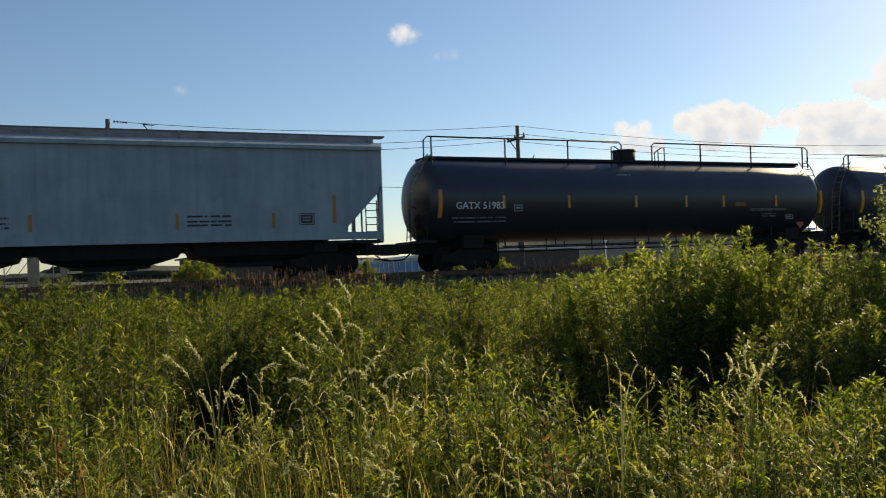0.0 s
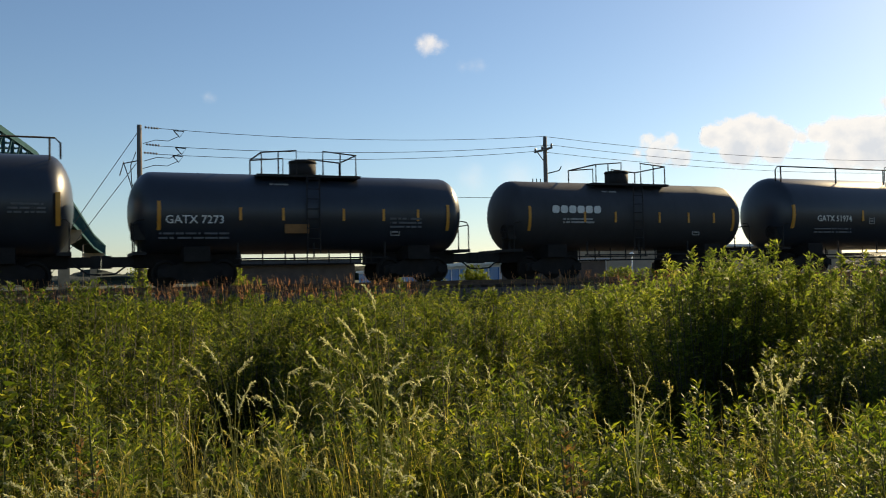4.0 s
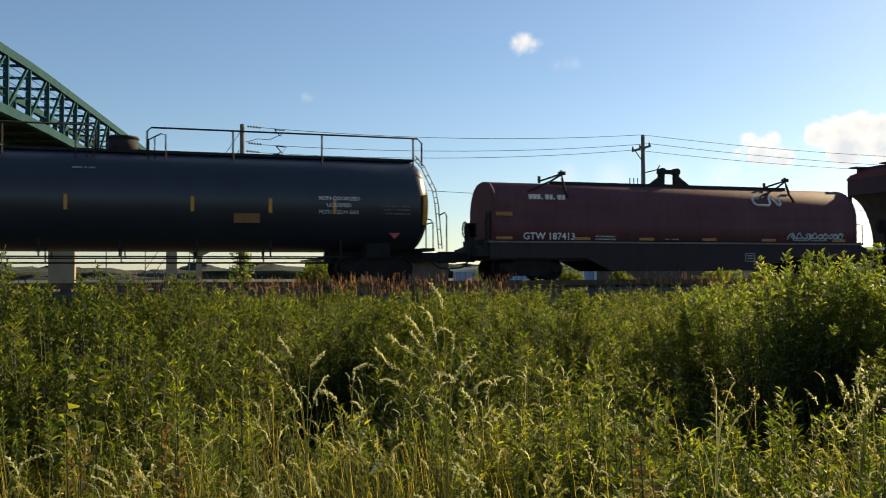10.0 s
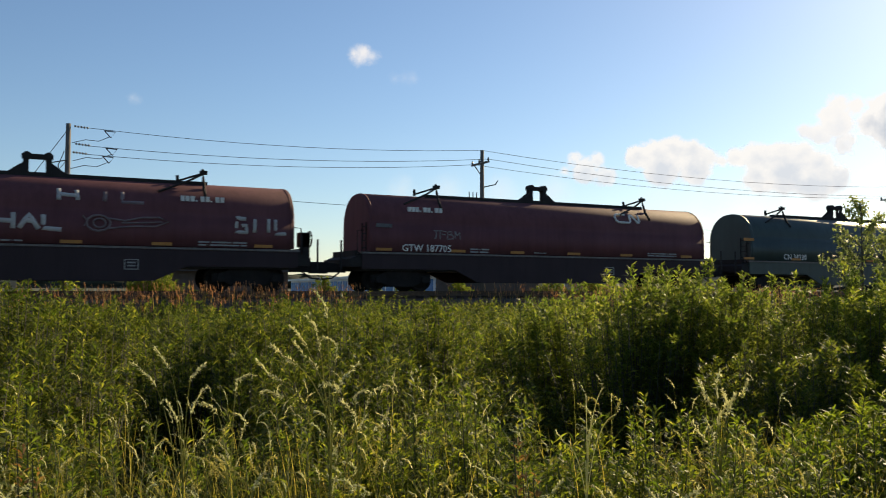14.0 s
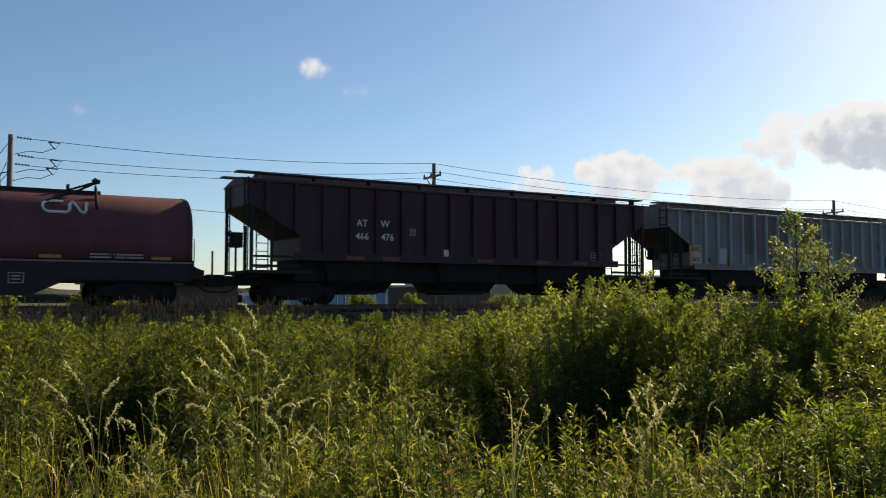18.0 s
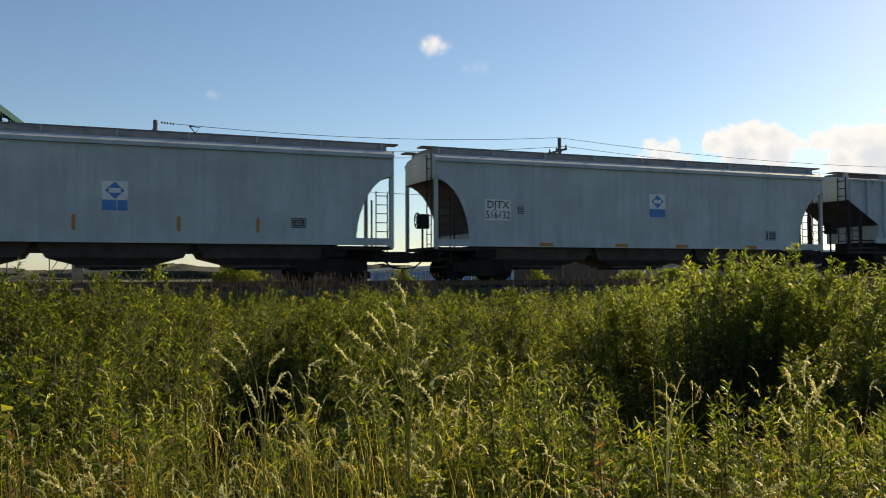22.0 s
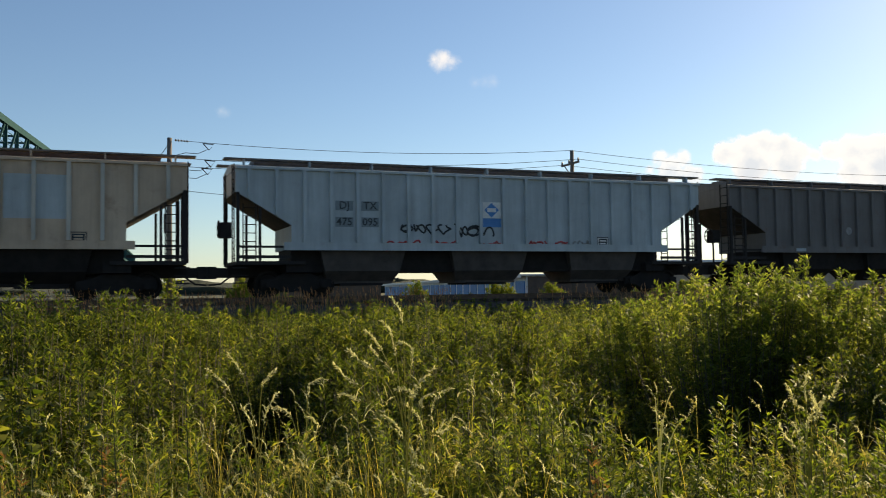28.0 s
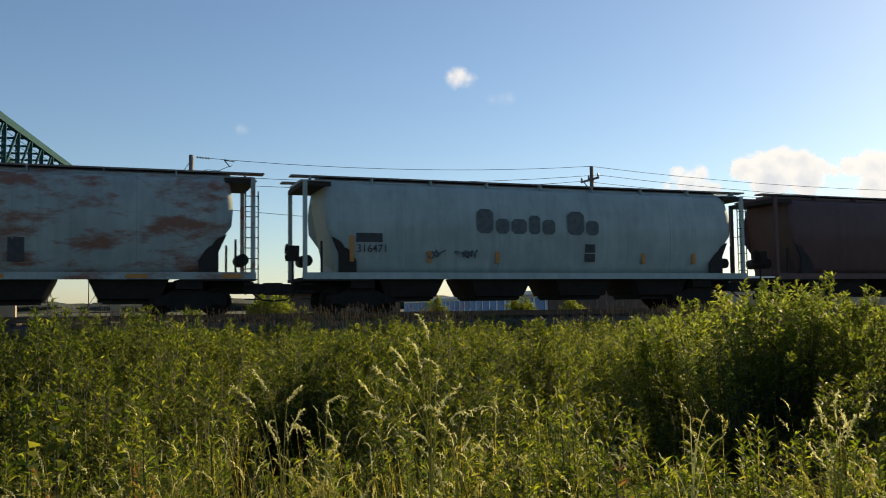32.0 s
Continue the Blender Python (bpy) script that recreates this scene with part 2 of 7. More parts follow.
# Near-black colour for bays, sills and truck frames below the cars.
M_BAY = plain("near_black_underframe", [(0.3, (0.012, 0.011, 0.011)), (0.7, (0.024, 0.021, 0.020))], 3, 0.85, spec=0.2)
M_BALLAST = plain("ballast_stone", [(0.25, (0.035, 0.028, 0.026)), (0.5, (0.085, 0.066, 0.058)), (0.8, (0.16, 0.13, 0.115))], 9, 0.9, 0.9, 14, dist=0.08)
M_RAIL = plain("rail_steel", [(0.3, (0.06, 0.04, 0.03)), (0.7, (0.14, 0.09, 0.06))], 6, 0.5, 0.1, metal=0.5)
M_TIE = plain("creosoted_timber", [(0.3, (0.03, 0.022, 0.018)), (0.7, (0.09, 0.065, 0.05))], 4, 0.9)
M_SOIL = plain("weedy_soil", [(0.3, (0.035, 0.030, 0.018)), (0.55, (0.05, 0.055, 0.02)), (0.8, (0.09, 0.10, 0.035))], 0.8, 0.95, 0.8, 6)
M_WOOD = plain("weathered_pole_timber", [(0.3, (0.09, 0.08, 0.07)), (0.7, (0.20, 0.175, 0.155))], 2, 0.85, 0.5, 14, stretch=(8, 8, 0.6))
M_WIRE = plain("cable_sheath", [(0.3, (0.02, 0.02, 0.02)), (0.7, (0.04, 0.04, 0.04))], 3, 0.6, 0)
M_INSUL = plain("grey_insulator", [(0.3, (0.10, 0.09, 0.09)), (0.7, (0.18, 0.16, 0.15))], 3, 0.4, 0)
M_GREEN = plain("green_bridge_paint", [(0.3, (0.016, 0.058, 0.066)), (0.7, (0.026, 0.080, 0.090))], 1.2, 0.85, 0.1, spec=0.1)
M_CONC = plain("tan_concrete", [(0.3, (0.28, 0.21, 0.14)), (0.7, (0.38, 0.30, 0.21))], 0.9, 0.85, 0.3, 8)
M_DECK = plain("bridge_deck_underside", [(0.3, (0.026, 0.044, 0.046)), (0.7, (0.045, 0.066, 0.068))], 1, 0.9, spec=0.15)


# ---- mesh tools ----
def part(name, bm, material, parent, label=""):
    """Links a bmesh as one mesh object under a thing or a part."""
    me = bpy.data.meshes.new(name)
    bm.to_mesh(me)
    bm.free()
    me.materials.append(material)
    ob = new(name, me)
    ob.parent = parent
    if label:
        ob["label"] = label
    return ob


def share(name, ob, parent, m=None):
    """Another part on the same mesh."""
    o = new(name, ob.data)
    o.parent = parent
    if m is not None:
        o.matrix_basis = m
    return o


def thing(name, m, label, category, group="", kind=""):
    e = new(name)
    e.matrix_basis = m
    return tagged(e, label, category, group, kind)


def single(name, bm, material, label, category="", group="", kind=""):
    return tagged(part(name, bm, material, None), label, category, group, kind)


def box(bm, x0, x1, y0, y1, z0, z1):
    v = [bm.verts.new(p) for p in ((x0, y0, z0), (x1, y0, z0), (x1, y1, z0), (x0, y1, z0), (x0, y0, z1), (x1, y0, z1), (x1, y1, z1), (x0, y1, z1))]
    for f in ((3, 2, 1, 0), (4, 5, 6, 7), (0, 1, 5, 4), (1, 2, 6, 5), (2, 3, 7, 6), (3, 0, 4, 7)):
        bm.faces.new([v[i] for i in f])
    return bm


def B():
    return bmesh.new()


def beam(bm, p, q, w, h=None):
    """A square bar from p to q."""
    p, q = Vector(p), Vector(q)
    h = h or w
    d = (q - p).normalized()
    s = d.cross(Vector((0, 0, 1)))
    s = s.normalized() if s.length > 1e-4 else Vector((1, 0, 0))
    u = s.cross(d)
    a = [bm.verts.new(o + s * (w / 2 * i) + u * (h / 2 * j)) for o in (p, q) for i, j in ((-1, -1), (1, -1), (1, 1), (-1, 1))]
    for f in ((3, 2, 1, 0), (4, 5, 6, 7), (0, 1, 5, 4), (1, 2, 6, 5), (2, 3, 7, 6), (3, 0, 4, 7)):
        bm.faces.new([a[i] for i in f])
    return bm


def tube(bm, pts, r, n=6):
    """A round bar through points; r is one radius or one for each point."""
    pts = [Vector(p) for p in pts]
    rs = r if isinstance(r, (list, tuple)) else [r] * len(pts)
    rings = []
    for i, p in enumerate(pts):
        d = (pts[min(i + 1, len(pts) - 1)] - pts[max(i - 1, 0)]).normalized()
        s = d.cross(Vector((0, 0, 1)) if abs(d.z) < 0.95 else Vector((0, 1, 0))).normalized()
        u = s.cross(d)
        rings.append([bm.verts.new(p + (s * math.cos(a) + u * math.sin(a)) * rs[i]) for a in (2 * math.pi * k / n for k in range(n))])
    for a, b in zip(rings, rings[1:]):
        for k in range(n):
            bm.faces.new((a[k], a[(k + 1) % n], b[(k + 1) % n], b[k])).smooth = n > 5
    bm.faces.new(rings[0][::-1])
    bm.faces.new(rings[-1])
    return bm


def prism(bm, outline, y0, y1):
    """An outline in x and z, drawn out from y0 to y1."""
    a = [bm.verts.new((x, y0, z)) for x, z in outline]
    b = [bm.verts.new((x, y1, z)) for x, z in outline]
    n = len(outline)
    bm.faces.new(a)
    bm.faces.new(b[::-1])
    for i in range(n):
        bm.faces.new((a[(i + 1) % n], a[i], b[i], b[(i + 1) % n]))
    bmesh.ops.recalc_face_normals(bm, faces=bm.faces)
    return bm


def loft(bm, sections, close=True, smooth=True):
    """Rings of equal count, joined one after another, with capped ends."""
    rings = [[bm.verts.new(p) for p in s] for s in sections]
    n = len(rings[0])
    for a, b in zip(rings, rings[1:]):
        for k in range(n):
            bm.faces.new((a[k], a[(k + 1) % n], b[(k + 1) % n], b[k])).smooth = smooth
    if close:
        bm.faces.new(rings[0][::-1])
        bm.faces.new(rings[-1])
    bmesh.ops.recalc_face_normals(bm, faces=bm.faces)
    return bm


def lettering(name, text, size, material, parent, x, y, z, label="", squeeze=1.0, tilt=0.0):
    """Raised letters on a side that faces -y, centred at x, z."""
    cu = bpy.data.curves.new(name, "FONT")
    cu.body, cu.size, cu.align_x, cu.align_y, cu.extrude, cu.offset, cu.resolution_u = text, size, "CENTER", "CENTER", 0.004, 0.0 if "M" in text else 0.008 * size, 2
    o = bpy.data.objects.new(name, cu)
    me = bpy.data.meshes.new_from_object(o)
    bpy.data.objects.remove(o)
    me.materials.append(material)
    ob = new(name, me)
    ob.parent = parent
    ob.matrix_basis = Matrix.LocRotScale((x, y, z), Euler((radians(90 - tilt), 0, 0)), (squeeze, 1, 1))
    if label:
        ob["label"] = label
    return ob


def bars(name, x0, x1, y, zs, h, material, parent, words=4, label="", seed=1):
    """Rows of plain bars, for writing that cannot be read."""
    rng = random.Random(seed)
    for z in zs:
        cuts = sorted(rng.uniform(x0, x1) for _ in range(words - 1))
        e = [x0, *cuts, x1]
        for a, b in zip(e, e[1:]):
            if b - a > 0.06:
                part(name, box(B(), a, b - 0.05, y - 0.006, y, z - h / 2, z + h / 2), material, parent, label)


# ---- railway cars: x along the car, -y the near side, z from the rail head ----
CARS = []
PARTS = {}


def car_base(k, name, label, category, group):
    """The carrying Empty, trucks and couplers of the k-th car."""
    x0, x1 = COUPLER_X[k], COUPLER_X[k + 1]
    e = thing(name, pose((x0 + x1) / 2, TRACK_Y, RAIL_Z), label, category, group)
    CARS.append((e, (x0 + x1) / 2))
    h = (x1 - x0) / 2
    for s in (-1, 1):
        truck(e, s * (h - 2.75))
        bm = B()
        box(bm, *sorted((s * (h - 1.0), s * (h - 0.28))), -0.16, 0.16, 0.66, 0.98)
        box(bm, *sorted((s * (h - 0.3), s * (h - 0.01))), -0.20, 0.14, 0.62, 1.02)
        tube(bm, [(s * (h - 0.8), -0.35, 0.75), (s * (h - 0.4), -0.38, 0.45), (s * (h - 0.02), -0.3, 0.42)], 0.03, 5)
        part("coupler", bm, M_UNDER, e)
    return e, h


def truck(e, x):
    bm = B()
    box(bm, x - 0.25, x + 0.25, -1.0, 1.0, 0.42, 0.75)
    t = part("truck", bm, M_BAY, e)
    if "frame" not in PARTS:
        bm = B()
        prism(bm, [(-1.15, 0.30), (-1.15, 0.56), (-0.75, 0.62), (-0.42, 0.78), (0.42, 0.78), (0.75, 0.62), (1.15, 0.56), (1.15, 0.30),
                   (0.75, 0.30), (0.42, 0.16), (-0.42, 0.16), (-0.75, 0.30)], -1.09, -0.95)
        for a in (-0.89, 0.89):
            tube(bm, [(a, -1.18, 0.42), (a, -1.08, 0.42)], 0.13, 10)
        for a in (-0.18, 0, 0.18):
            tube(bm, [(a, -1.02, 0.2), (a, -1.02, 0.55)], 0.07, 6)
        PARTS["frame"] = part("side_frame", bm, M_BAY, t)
        bm = B()
        ring = [(0.0, -0.80), (0.10, -0.80), (0.12, -0.74), (0.33, -0.72), (0.36, -0.80), (0.415, -0.80), (0.42, -0.70), (0.455, -0.68), (0.455, -0.655), (0.0, -0.655)]
        n = 20
        for i in range(n):
            a, b = 2 * math.pi * i / n, 2 * math.pi * (i + 1) / n
            for (r0, y0), (r1, y1) in zip(ring, ring[1:]):
                q = [(r0 * math.cos(a), y0, r0 * math.sin(a)), (r1 * math.cos(a), y1, r1 * math.sin(a)), (r1 * math.cos(b), y1, r1 * math.sin(b)), (r0 * math.cos(b), y0, r0 * math.sin(b))]
                q = q if r0 > 0 else [q[0], q[1], q[2]]
                q = q if r1 > 0 else q[:1] + q[1:2] + q[3:]
                bm.faces.new([bm.verts.new(p) for p in q])
        bmesh.ops.remove_doubles(bm, verts=bm.verts, dist=0.0005)
        bmesh.ops.recalc_face_normals(bm, faces=bm.faces)
        PARTS["wheel"] = part("wheel", bm, M_WHEEL, t)
        PARTS["frame"].matrix_basis = pose(x, 0, 0)
        PARTS["wheel"].matrix_basis = pose(x - 0.89, 0, 0.42)
        share("side_frame", PARTS["frame"], t, pose(x, 0, 0, 0, 0, 180))
        todo = ((0.89, 0), (-0.89, 180), (0.89, 180))
    else:
        share("side_frame", PARTS["frame"], t, pose(x, 0, 0))
        share("side_frame", PARTS["frame"], t, pose(x, 0, 0, 0, 0, 180))
        todo = ((-0.89, 0), (0.89, 0), (-0.89, 180), (0.89, 180))
    for a, turn in todo:
        share("wheel", PARTS["wheel"], t, pose(x + a, 0, 0.42, 0, 0, turn))


def ladder(name, e, x, y, z0, z1, material, wide=0.42, along="x", rungs=6):
    bm = B()
    for s in (-0.5, 0.5):
        p = (x + s * wide, y) if along == "x" else (x, y + s * wide)
        tube(bm, [(*p, z0), (*p, z1)], 0.022, 5)
    for i in range(rungs):
        z = z0 + (z1 - z0) * (i + 0.5) / rungs
        if along == "x":
            tube(bm, [(x - wide / 2, y, z), (x + wide / 2, y, z)], 0.016, 5)
        else:
            tube(bm, [(x, y - wide / 2, z), (x, y + wide / 2, z)], 0.016, 5)
    return part(name, bm, material, e)


def brake_wheel(e, x, y, z):
    bm = B()
    n = 16
    tube(bm, [(x, y + 0.27 * math.cos(2 * math.pi * i / n), z + 0.27 * math.sin(2 * math.pi * i / n)) for i in range(n + 1)], 0.025, 5)
    for i in range(4):
        a = math.pi * i / 4
        tube(bm, [(x, y - 0.27 * math.cos(a), z - 0.27 * math.sin(a)), (x, y + 0.27 * math.cos(a), z + 0.27 * math.sin(a))], 0.015, 4)
    s = 1 if x < 0 else -1
    w = part("brake_wheel", bm, M_UNDER, e)
    bm = B()
    box(bm, *sorted((x + s * 0.05, x + s * 0.38)), y - 0.2, y + 0.2, z - 0.28, z + 0.22)
    tube(bm, [(x + s * 0.2, y, z - 0.28), (x + s * 0.2, y, 1.0)], 0.04, 5)
    part("brake_housing", bm, M_UNDER, e)
    return w


def stripes(e, xs, y, z, h=0.42, w=0.085, material=None):
    for x in xs:
        part("reflector_stripe", box(B(), x - w / 2, x + w / 2, y, y + 0.05, z - h / 2, z + h / 2), material or M_STRIPE, e)


def panel(e, x0, x1, z0, z1, y, material, name="panel", label=""):
    return part(name, box(B(), x0, x1, y - 0.005, y + 0.02, z0, z1), material, e, label)


def frame_mark(e, x, z, w, h, y, material=None, fill=None):
    """A small framed data box."""
    bm = B()
    rings = []
    for inset, yy in ((0, y - 0.006), (0.03, y - 0.006), (0.03, y + 0.01), (0, y + 0.01)):
        u, v = w / 2 - inset, h / 2 - inset
        rings.append([bm.verts.new((x + sx * u, yy, z + sz * v)) for sx, sz in ((-1, -1), (1, -1), (1, 1), (-1, 1))])
    for k in range(4):
        a, b = rings[k], rings[(k + 1) % 4]
        for i in range(4):
            bm.faces.new((a[i], a[(i + 1) % 4], b[(i + 1) % 4], b[i]))
    if fill:
        panel(e, x - w / 2 - 0.03, x + w / 2 + 0.03, z - h / 2 - 0.03, z + h / 2 + 0.03, y + 0.004, fill, "data_panel")
    frame_part = part("data_box", bm, material or M_FADED, e)
    for i in range(2):
        line = box(B(), x - w * 0.3, x + w * 0.3, y - 0.006, y + 0.01, z - h * 0.2 + i * h * 0.3, z - h * 0.05 + i * h * 0.3)
        part("data_line", line, material or M_FADED, frame_part)
    return frame_part


def wrap_stripe(e, x, z0, z1, w, zc, r):
    """A reflector stripe that follows the tank's round side."""
    bm = B()
    rows = []
    for i in range(7):
        z = z0 + (z1 - z0) * i / 6
        y = -math.sqrt(r * r - (z - zc) ** 2)
        rows.append([bm.verts.new(p) for p in ((x - w / 2, y - 0.02, z), (x + w / 2, y - 0.02, z), (x + w / 2, y + 0.1, z), (x - w / 2, y + 0.1, z))])
    for a, b in zip(rows, rows[1:]):
        for j in range(4):
            bm.faces.new((a[j], a[(j + 1) % 4], b[(j + 1) % 4], b[j]))
    bm.faces.new(rows[0][::-1])
    bm.faces.new(rows[-1])
    part("reflector_stripe", bm, M_STRIPE, e)


def hood_y(z):
    """Half width of a coil car's hood at height z."""
    q = max(0.0, min(1.0, (z - 2.3) / 1.21)) ** (1 / 0.95)
    return 1.27 * math.sqrt(max(0.0, 1 - q * q)) ** 0.92


def tank_car(k, mark, label, r=1.575, zc=2.555, long_rail=True, paint_mat=None, notice=0, brake=-1, rail_up=0.70, marks=(-5.6, -3.7, -1.6, 2.0, 4.1, 6.4), lx=None, laddered=None):
    paint_mat = paint_mat or M_TANK
    e, h = car_base(k, "tank_car", label, "tank car", "tank cars of the train")
    half = h - 0.78
    secs = []
    hd = 0.72
    for i in range(9):
        a = math.pi / 2 * i / 8
        secs.append((-half + hd - hd * math.cos(a), r * max(0.02, math.sin(a))))
    secs += [(-half + hd + 0.02 + (2 * half - 2 * hd - 0.04) * i / 6, r) for i in range(1, 6)]
    secs += [(-x, q) for x, q in secs[8::-1]]
    n = 40
    bm = loft(B(), [[(x, q * math.cos(2 * math.pi * j / n), zc + q * math.sin(2 * math.pi * j / n)) for j in range(n)] for x, q in secs])
    tank = part("tank", bm, paint_mat, e)
    for x in (-half * 0.62, -half * 0.25, half * 0.22, half * 0.6):
        bm = loft(B(), [[(x + d, (r + 0.006) * math.cos(2 * math.pi * j / n), zc + (r + 0.006) * math.sin(2 * math.pi * j / n)) for j in range(n)] for d in (-0.02, 0.02)], False)
        part("weld_seam", bm, paint_mat, tank)
    # stub sills, bolsters and saddles
    for s in (-1, 1):
        bm = B()
        box(bm, *sorted((s * (h - 0.95), s * (h - 4.3))), -0.22, 0.22, 0.62, 1.12)
        box(bm, *sorted((s * (h - 2.35), s * (h - 3.15))), -1.35, 1.35, 0.78, 1.25)
        part("stub_sill", bm, M_BAY, e)
        bm = B()
        box(bm, *sorted((s * (h - 0.85), s * (h - 1.25))), -1.45, 1.45, 1.0, 1.1)
        part("end_platform", bm, M_UNDER, e)
        bm = B()
        for y in (-1.42, -0.55):
            tube(bm, [(s * (h - 0.9), y, 1.1), (s * (h - 0.9), y, 1.95), (s * (h - 0.98), y, 2.05), (s * (h - 1.2), y, 2.08)], 0.022, 5)
        tube(bm, [(s * (h - 0.9), -1.42, 1.95), (s * (h - 0.9), -0.55, 1.95)], 0.022, 5)
        part("end_railing", bm, M_UNDER, e)
    # crawl rods along the belly
    for y in (-1.38, 1.38):
        rod = part("side_rod", tube(B(), [(-h + 3.9, y, zc - r - 0.18), (h - 3.9, y, zc - r - 0.18)], 0.025, 5), M_UNDER, e)
        m = int((2 * h - 7.8) / 2.1)
        for i in range(m + 1):
            x = -h + 4.0 + (2 * h - 8.0) * i / m
            part("rod_hanger", tube(B(), [(x, y, zc - r - 0.2), (x, y, zc - 0.85 * r + 0.12)], 0.03, 5), M_UNDER, rod)
    bm = B()
    tube(bm, [(-h + 3.9, -0.5, zc - r - 0.36), (h - 3.9, -0.5, zc - r - 0.36)], 0.03, 5)
    for i in range(7):
        x = -h + 4.2 + (2 * h - 8.4) * i / 6
        tube(bm, [(x, -0.5, zc - r - 0.36), (x, -0.5, zc - r + 0.2)], 0.025, 5)
    part("brake_pipe", bm, M_UNDER, e)
    # dome and top railings
    zt = zc + r
    bm = B()
    tube(bm, [(0, 0, zt - 0.1), (0, 0, zt + 0.42)], 0.46, 20)
    tube(bm, [(0, 0, zt + 0.42), (0, 0, zt + 0.5)], [0.49, 0.46], 20)
    part("valve_dome", bm, M_UNDER, e)
    if long_rail:
        bm = B()
        reach = half - 0.6 if rail_up > 0.6 else 1.7
        box(bm, -reach, reach, -0.55, 0.55, zt - 0.06, zt + 0.035)
        part("top_walkway", bm, M_UNDER, e)
        for s in (-1, 1):
            bm = B()
            y, zr = -0.85, zt + rail_up
            x0, x1 = s * 0.75, s * (half - 0.35)
            tube(bm, [(x0, y, zt - 0.2), (x0, y, zr - 0.12), (x0 + s * 0.12, y, zr), (x1 - s * 0.15, y, zr), (x1, y, zr - 0.15), (x1, y, zt - 0.22)], 0.03, 6)
            for i in range(1, 4):
                x = x0 + (x1 - s * 0.3 - x0) * i / 3 - (s * 0.25 if i < 3 else 0)
                tube(bm, [(x, y, zr), (x, y, zt - 0.25)], 0.033, 5)
            part("top_railing", bm, M_UNDER, e)
            bm = B()
            if rail_up < 0.6:
                tube(bm, [(s * 1.1, -0.98, zt - 0.3), (s * 1.1, -0.98, zt + 0.82), (s * 0.32, -0.98, zt + 0.8), (s * 0.2, -0.98, zt + 0.64), (s * 0.2, -0.98, zt - 0.25)], 0.036, 6)
                tube(bm, [(s * 1.1, -0.98, zt + 0.78), (s * 1.55, -0.98, zt + 0.5), (s * 1.55, -0.98, zt - 0.3)], 0.026, 5)
                tube(bm, [(s * 1.1, -0.98, zt + 0.82), (s * 1.1, 0.98, zt + 0.82), (s * 1.1, 0.98, zt - 0.3)], 0.03, 5)
            tube(bm, [(s * 0.8, -0.95, zt - 0.3), (s * 0.8, -0.95, zt + 0.3), (s * 1.15, -0.95, zt + 0.5), (s * 1.3, -0.95, zt + 0.48), (s * 1.3, -0.95, zt - 0.3)], 0.026, 5)
            tube(bm, [(s * 0.98, -0.95, zt - 0.3), (s * 0.98, -0.95, zt + 0.4)], 0.022, 5)
            part("dome_guard", bm, M_UNDER, e)
        for s in laddered or ((-1, 1) if rail_up > 0.6 else ()):
            bm = B()
            side = [(half - 0.62, zt + 0.1), (half - 0.30, zt - 0.25), (half + 0.10, zc + 0.55), (half + 0.20, zc), (half + 0.32, 1.1)]
            for y in (-1.0, -0.6):
                tube(bm, [(s * x, y, z) for x, z in side], 0.022, 5)
            for i in range(11):
                q = 0.3 + 3.6 * i / 10
                j = min(3, int(q))
                x, z = (side[j][m] + (side[j + 1][m] - side[j][m]) * (q - j) for m in (0, 1))
                tube(bm, [(s * x, -1.0, z), (s * x, -0.6, z)], 0.016, 5)
            part("end_ladder", bm, M_RUNB, e)
            bm = tube(B(), [(s * (half + 0.14), -1.2, 2.2), (s * (half + 0.36), -1.2, 2.32), (s * (half + 0.42), -1.2, 2.2), (s * (half + 0.42), -1.2, 1.0)], 0.024, 5)
            part("end_handrail", bm, M_UNDER, e)
    else:
        bm = B()
        box(bm, -1.75, 1.75, -1.05, 1.05, zt - 0.16, zt - 0.08)
        part("dome_platform", bm, M_UNDER, e)
        for s in (-1, 1):
            bm = B()
            y, zr = -1.0, zt + 0.72
            tube(bm, [(s * 0.45, y, zt - 0.1), (s * 0.45, y, zr), (s * 1.6, y, zr - 0.1), (s * 1.6, y, zt - 0.1)], 0.028, 5)
            tube(bm, [(s * 1.6, y, zr - 0.1), (s * 1.6, -y, zr - 0.1), (s * 1.6, -y, zt - 0.1)], 0.028, 5)
            tube(bm, [(s * 0.45, -y, zt - 0.1), (s * 0.45, -y, zr), (s * 1.6, -y, zr - 0.1)], 0.028, 5)
            tube(bm, [(s * 1.05, y, zt - 0.1), (s * 1.05, y, zr - 0.05)], 0.024, 5)
            part("platform_railing", bm, M_UNDER, e)
        ladder("side_ladder", e, 0.0, -r - 0.08, 1.0, zt - 0.1, M_UNDER, 0.42, "x", 8)
    brake_wheel(e, brake * (h - 0.86), -0.75, 1.75)
    y = -r - 0.008
    lx = lx or (-7.2 if long_rail else -3.75)
    if mark:
        lettering("reporting_mark", mark, 0.36, M_WHITE, e, lx, y, zc - 0.28)
        bars("stencil_bar", lx - 1.1, lx + 1.1, y + 0.12, (zc - 0.7, zc - 0.84), 0.06, M_DIM, e, 9, seed=k)
    if long_rail:
        for x in (-half + 0.62, half - 0.42):
            wrap_stripe(e, x, zc - 0.68, zc + 0.3, 0.13, zc, r)
        stripes(e, marks, y - 0.002, zc - 0.14, 0.46, 0.1)
    else:
        for x in (-half + 0.85, half - 0.85):
            wrap_stripe(e, x, zc - 0.6, zc + 0.3, 0.11, zc, r)
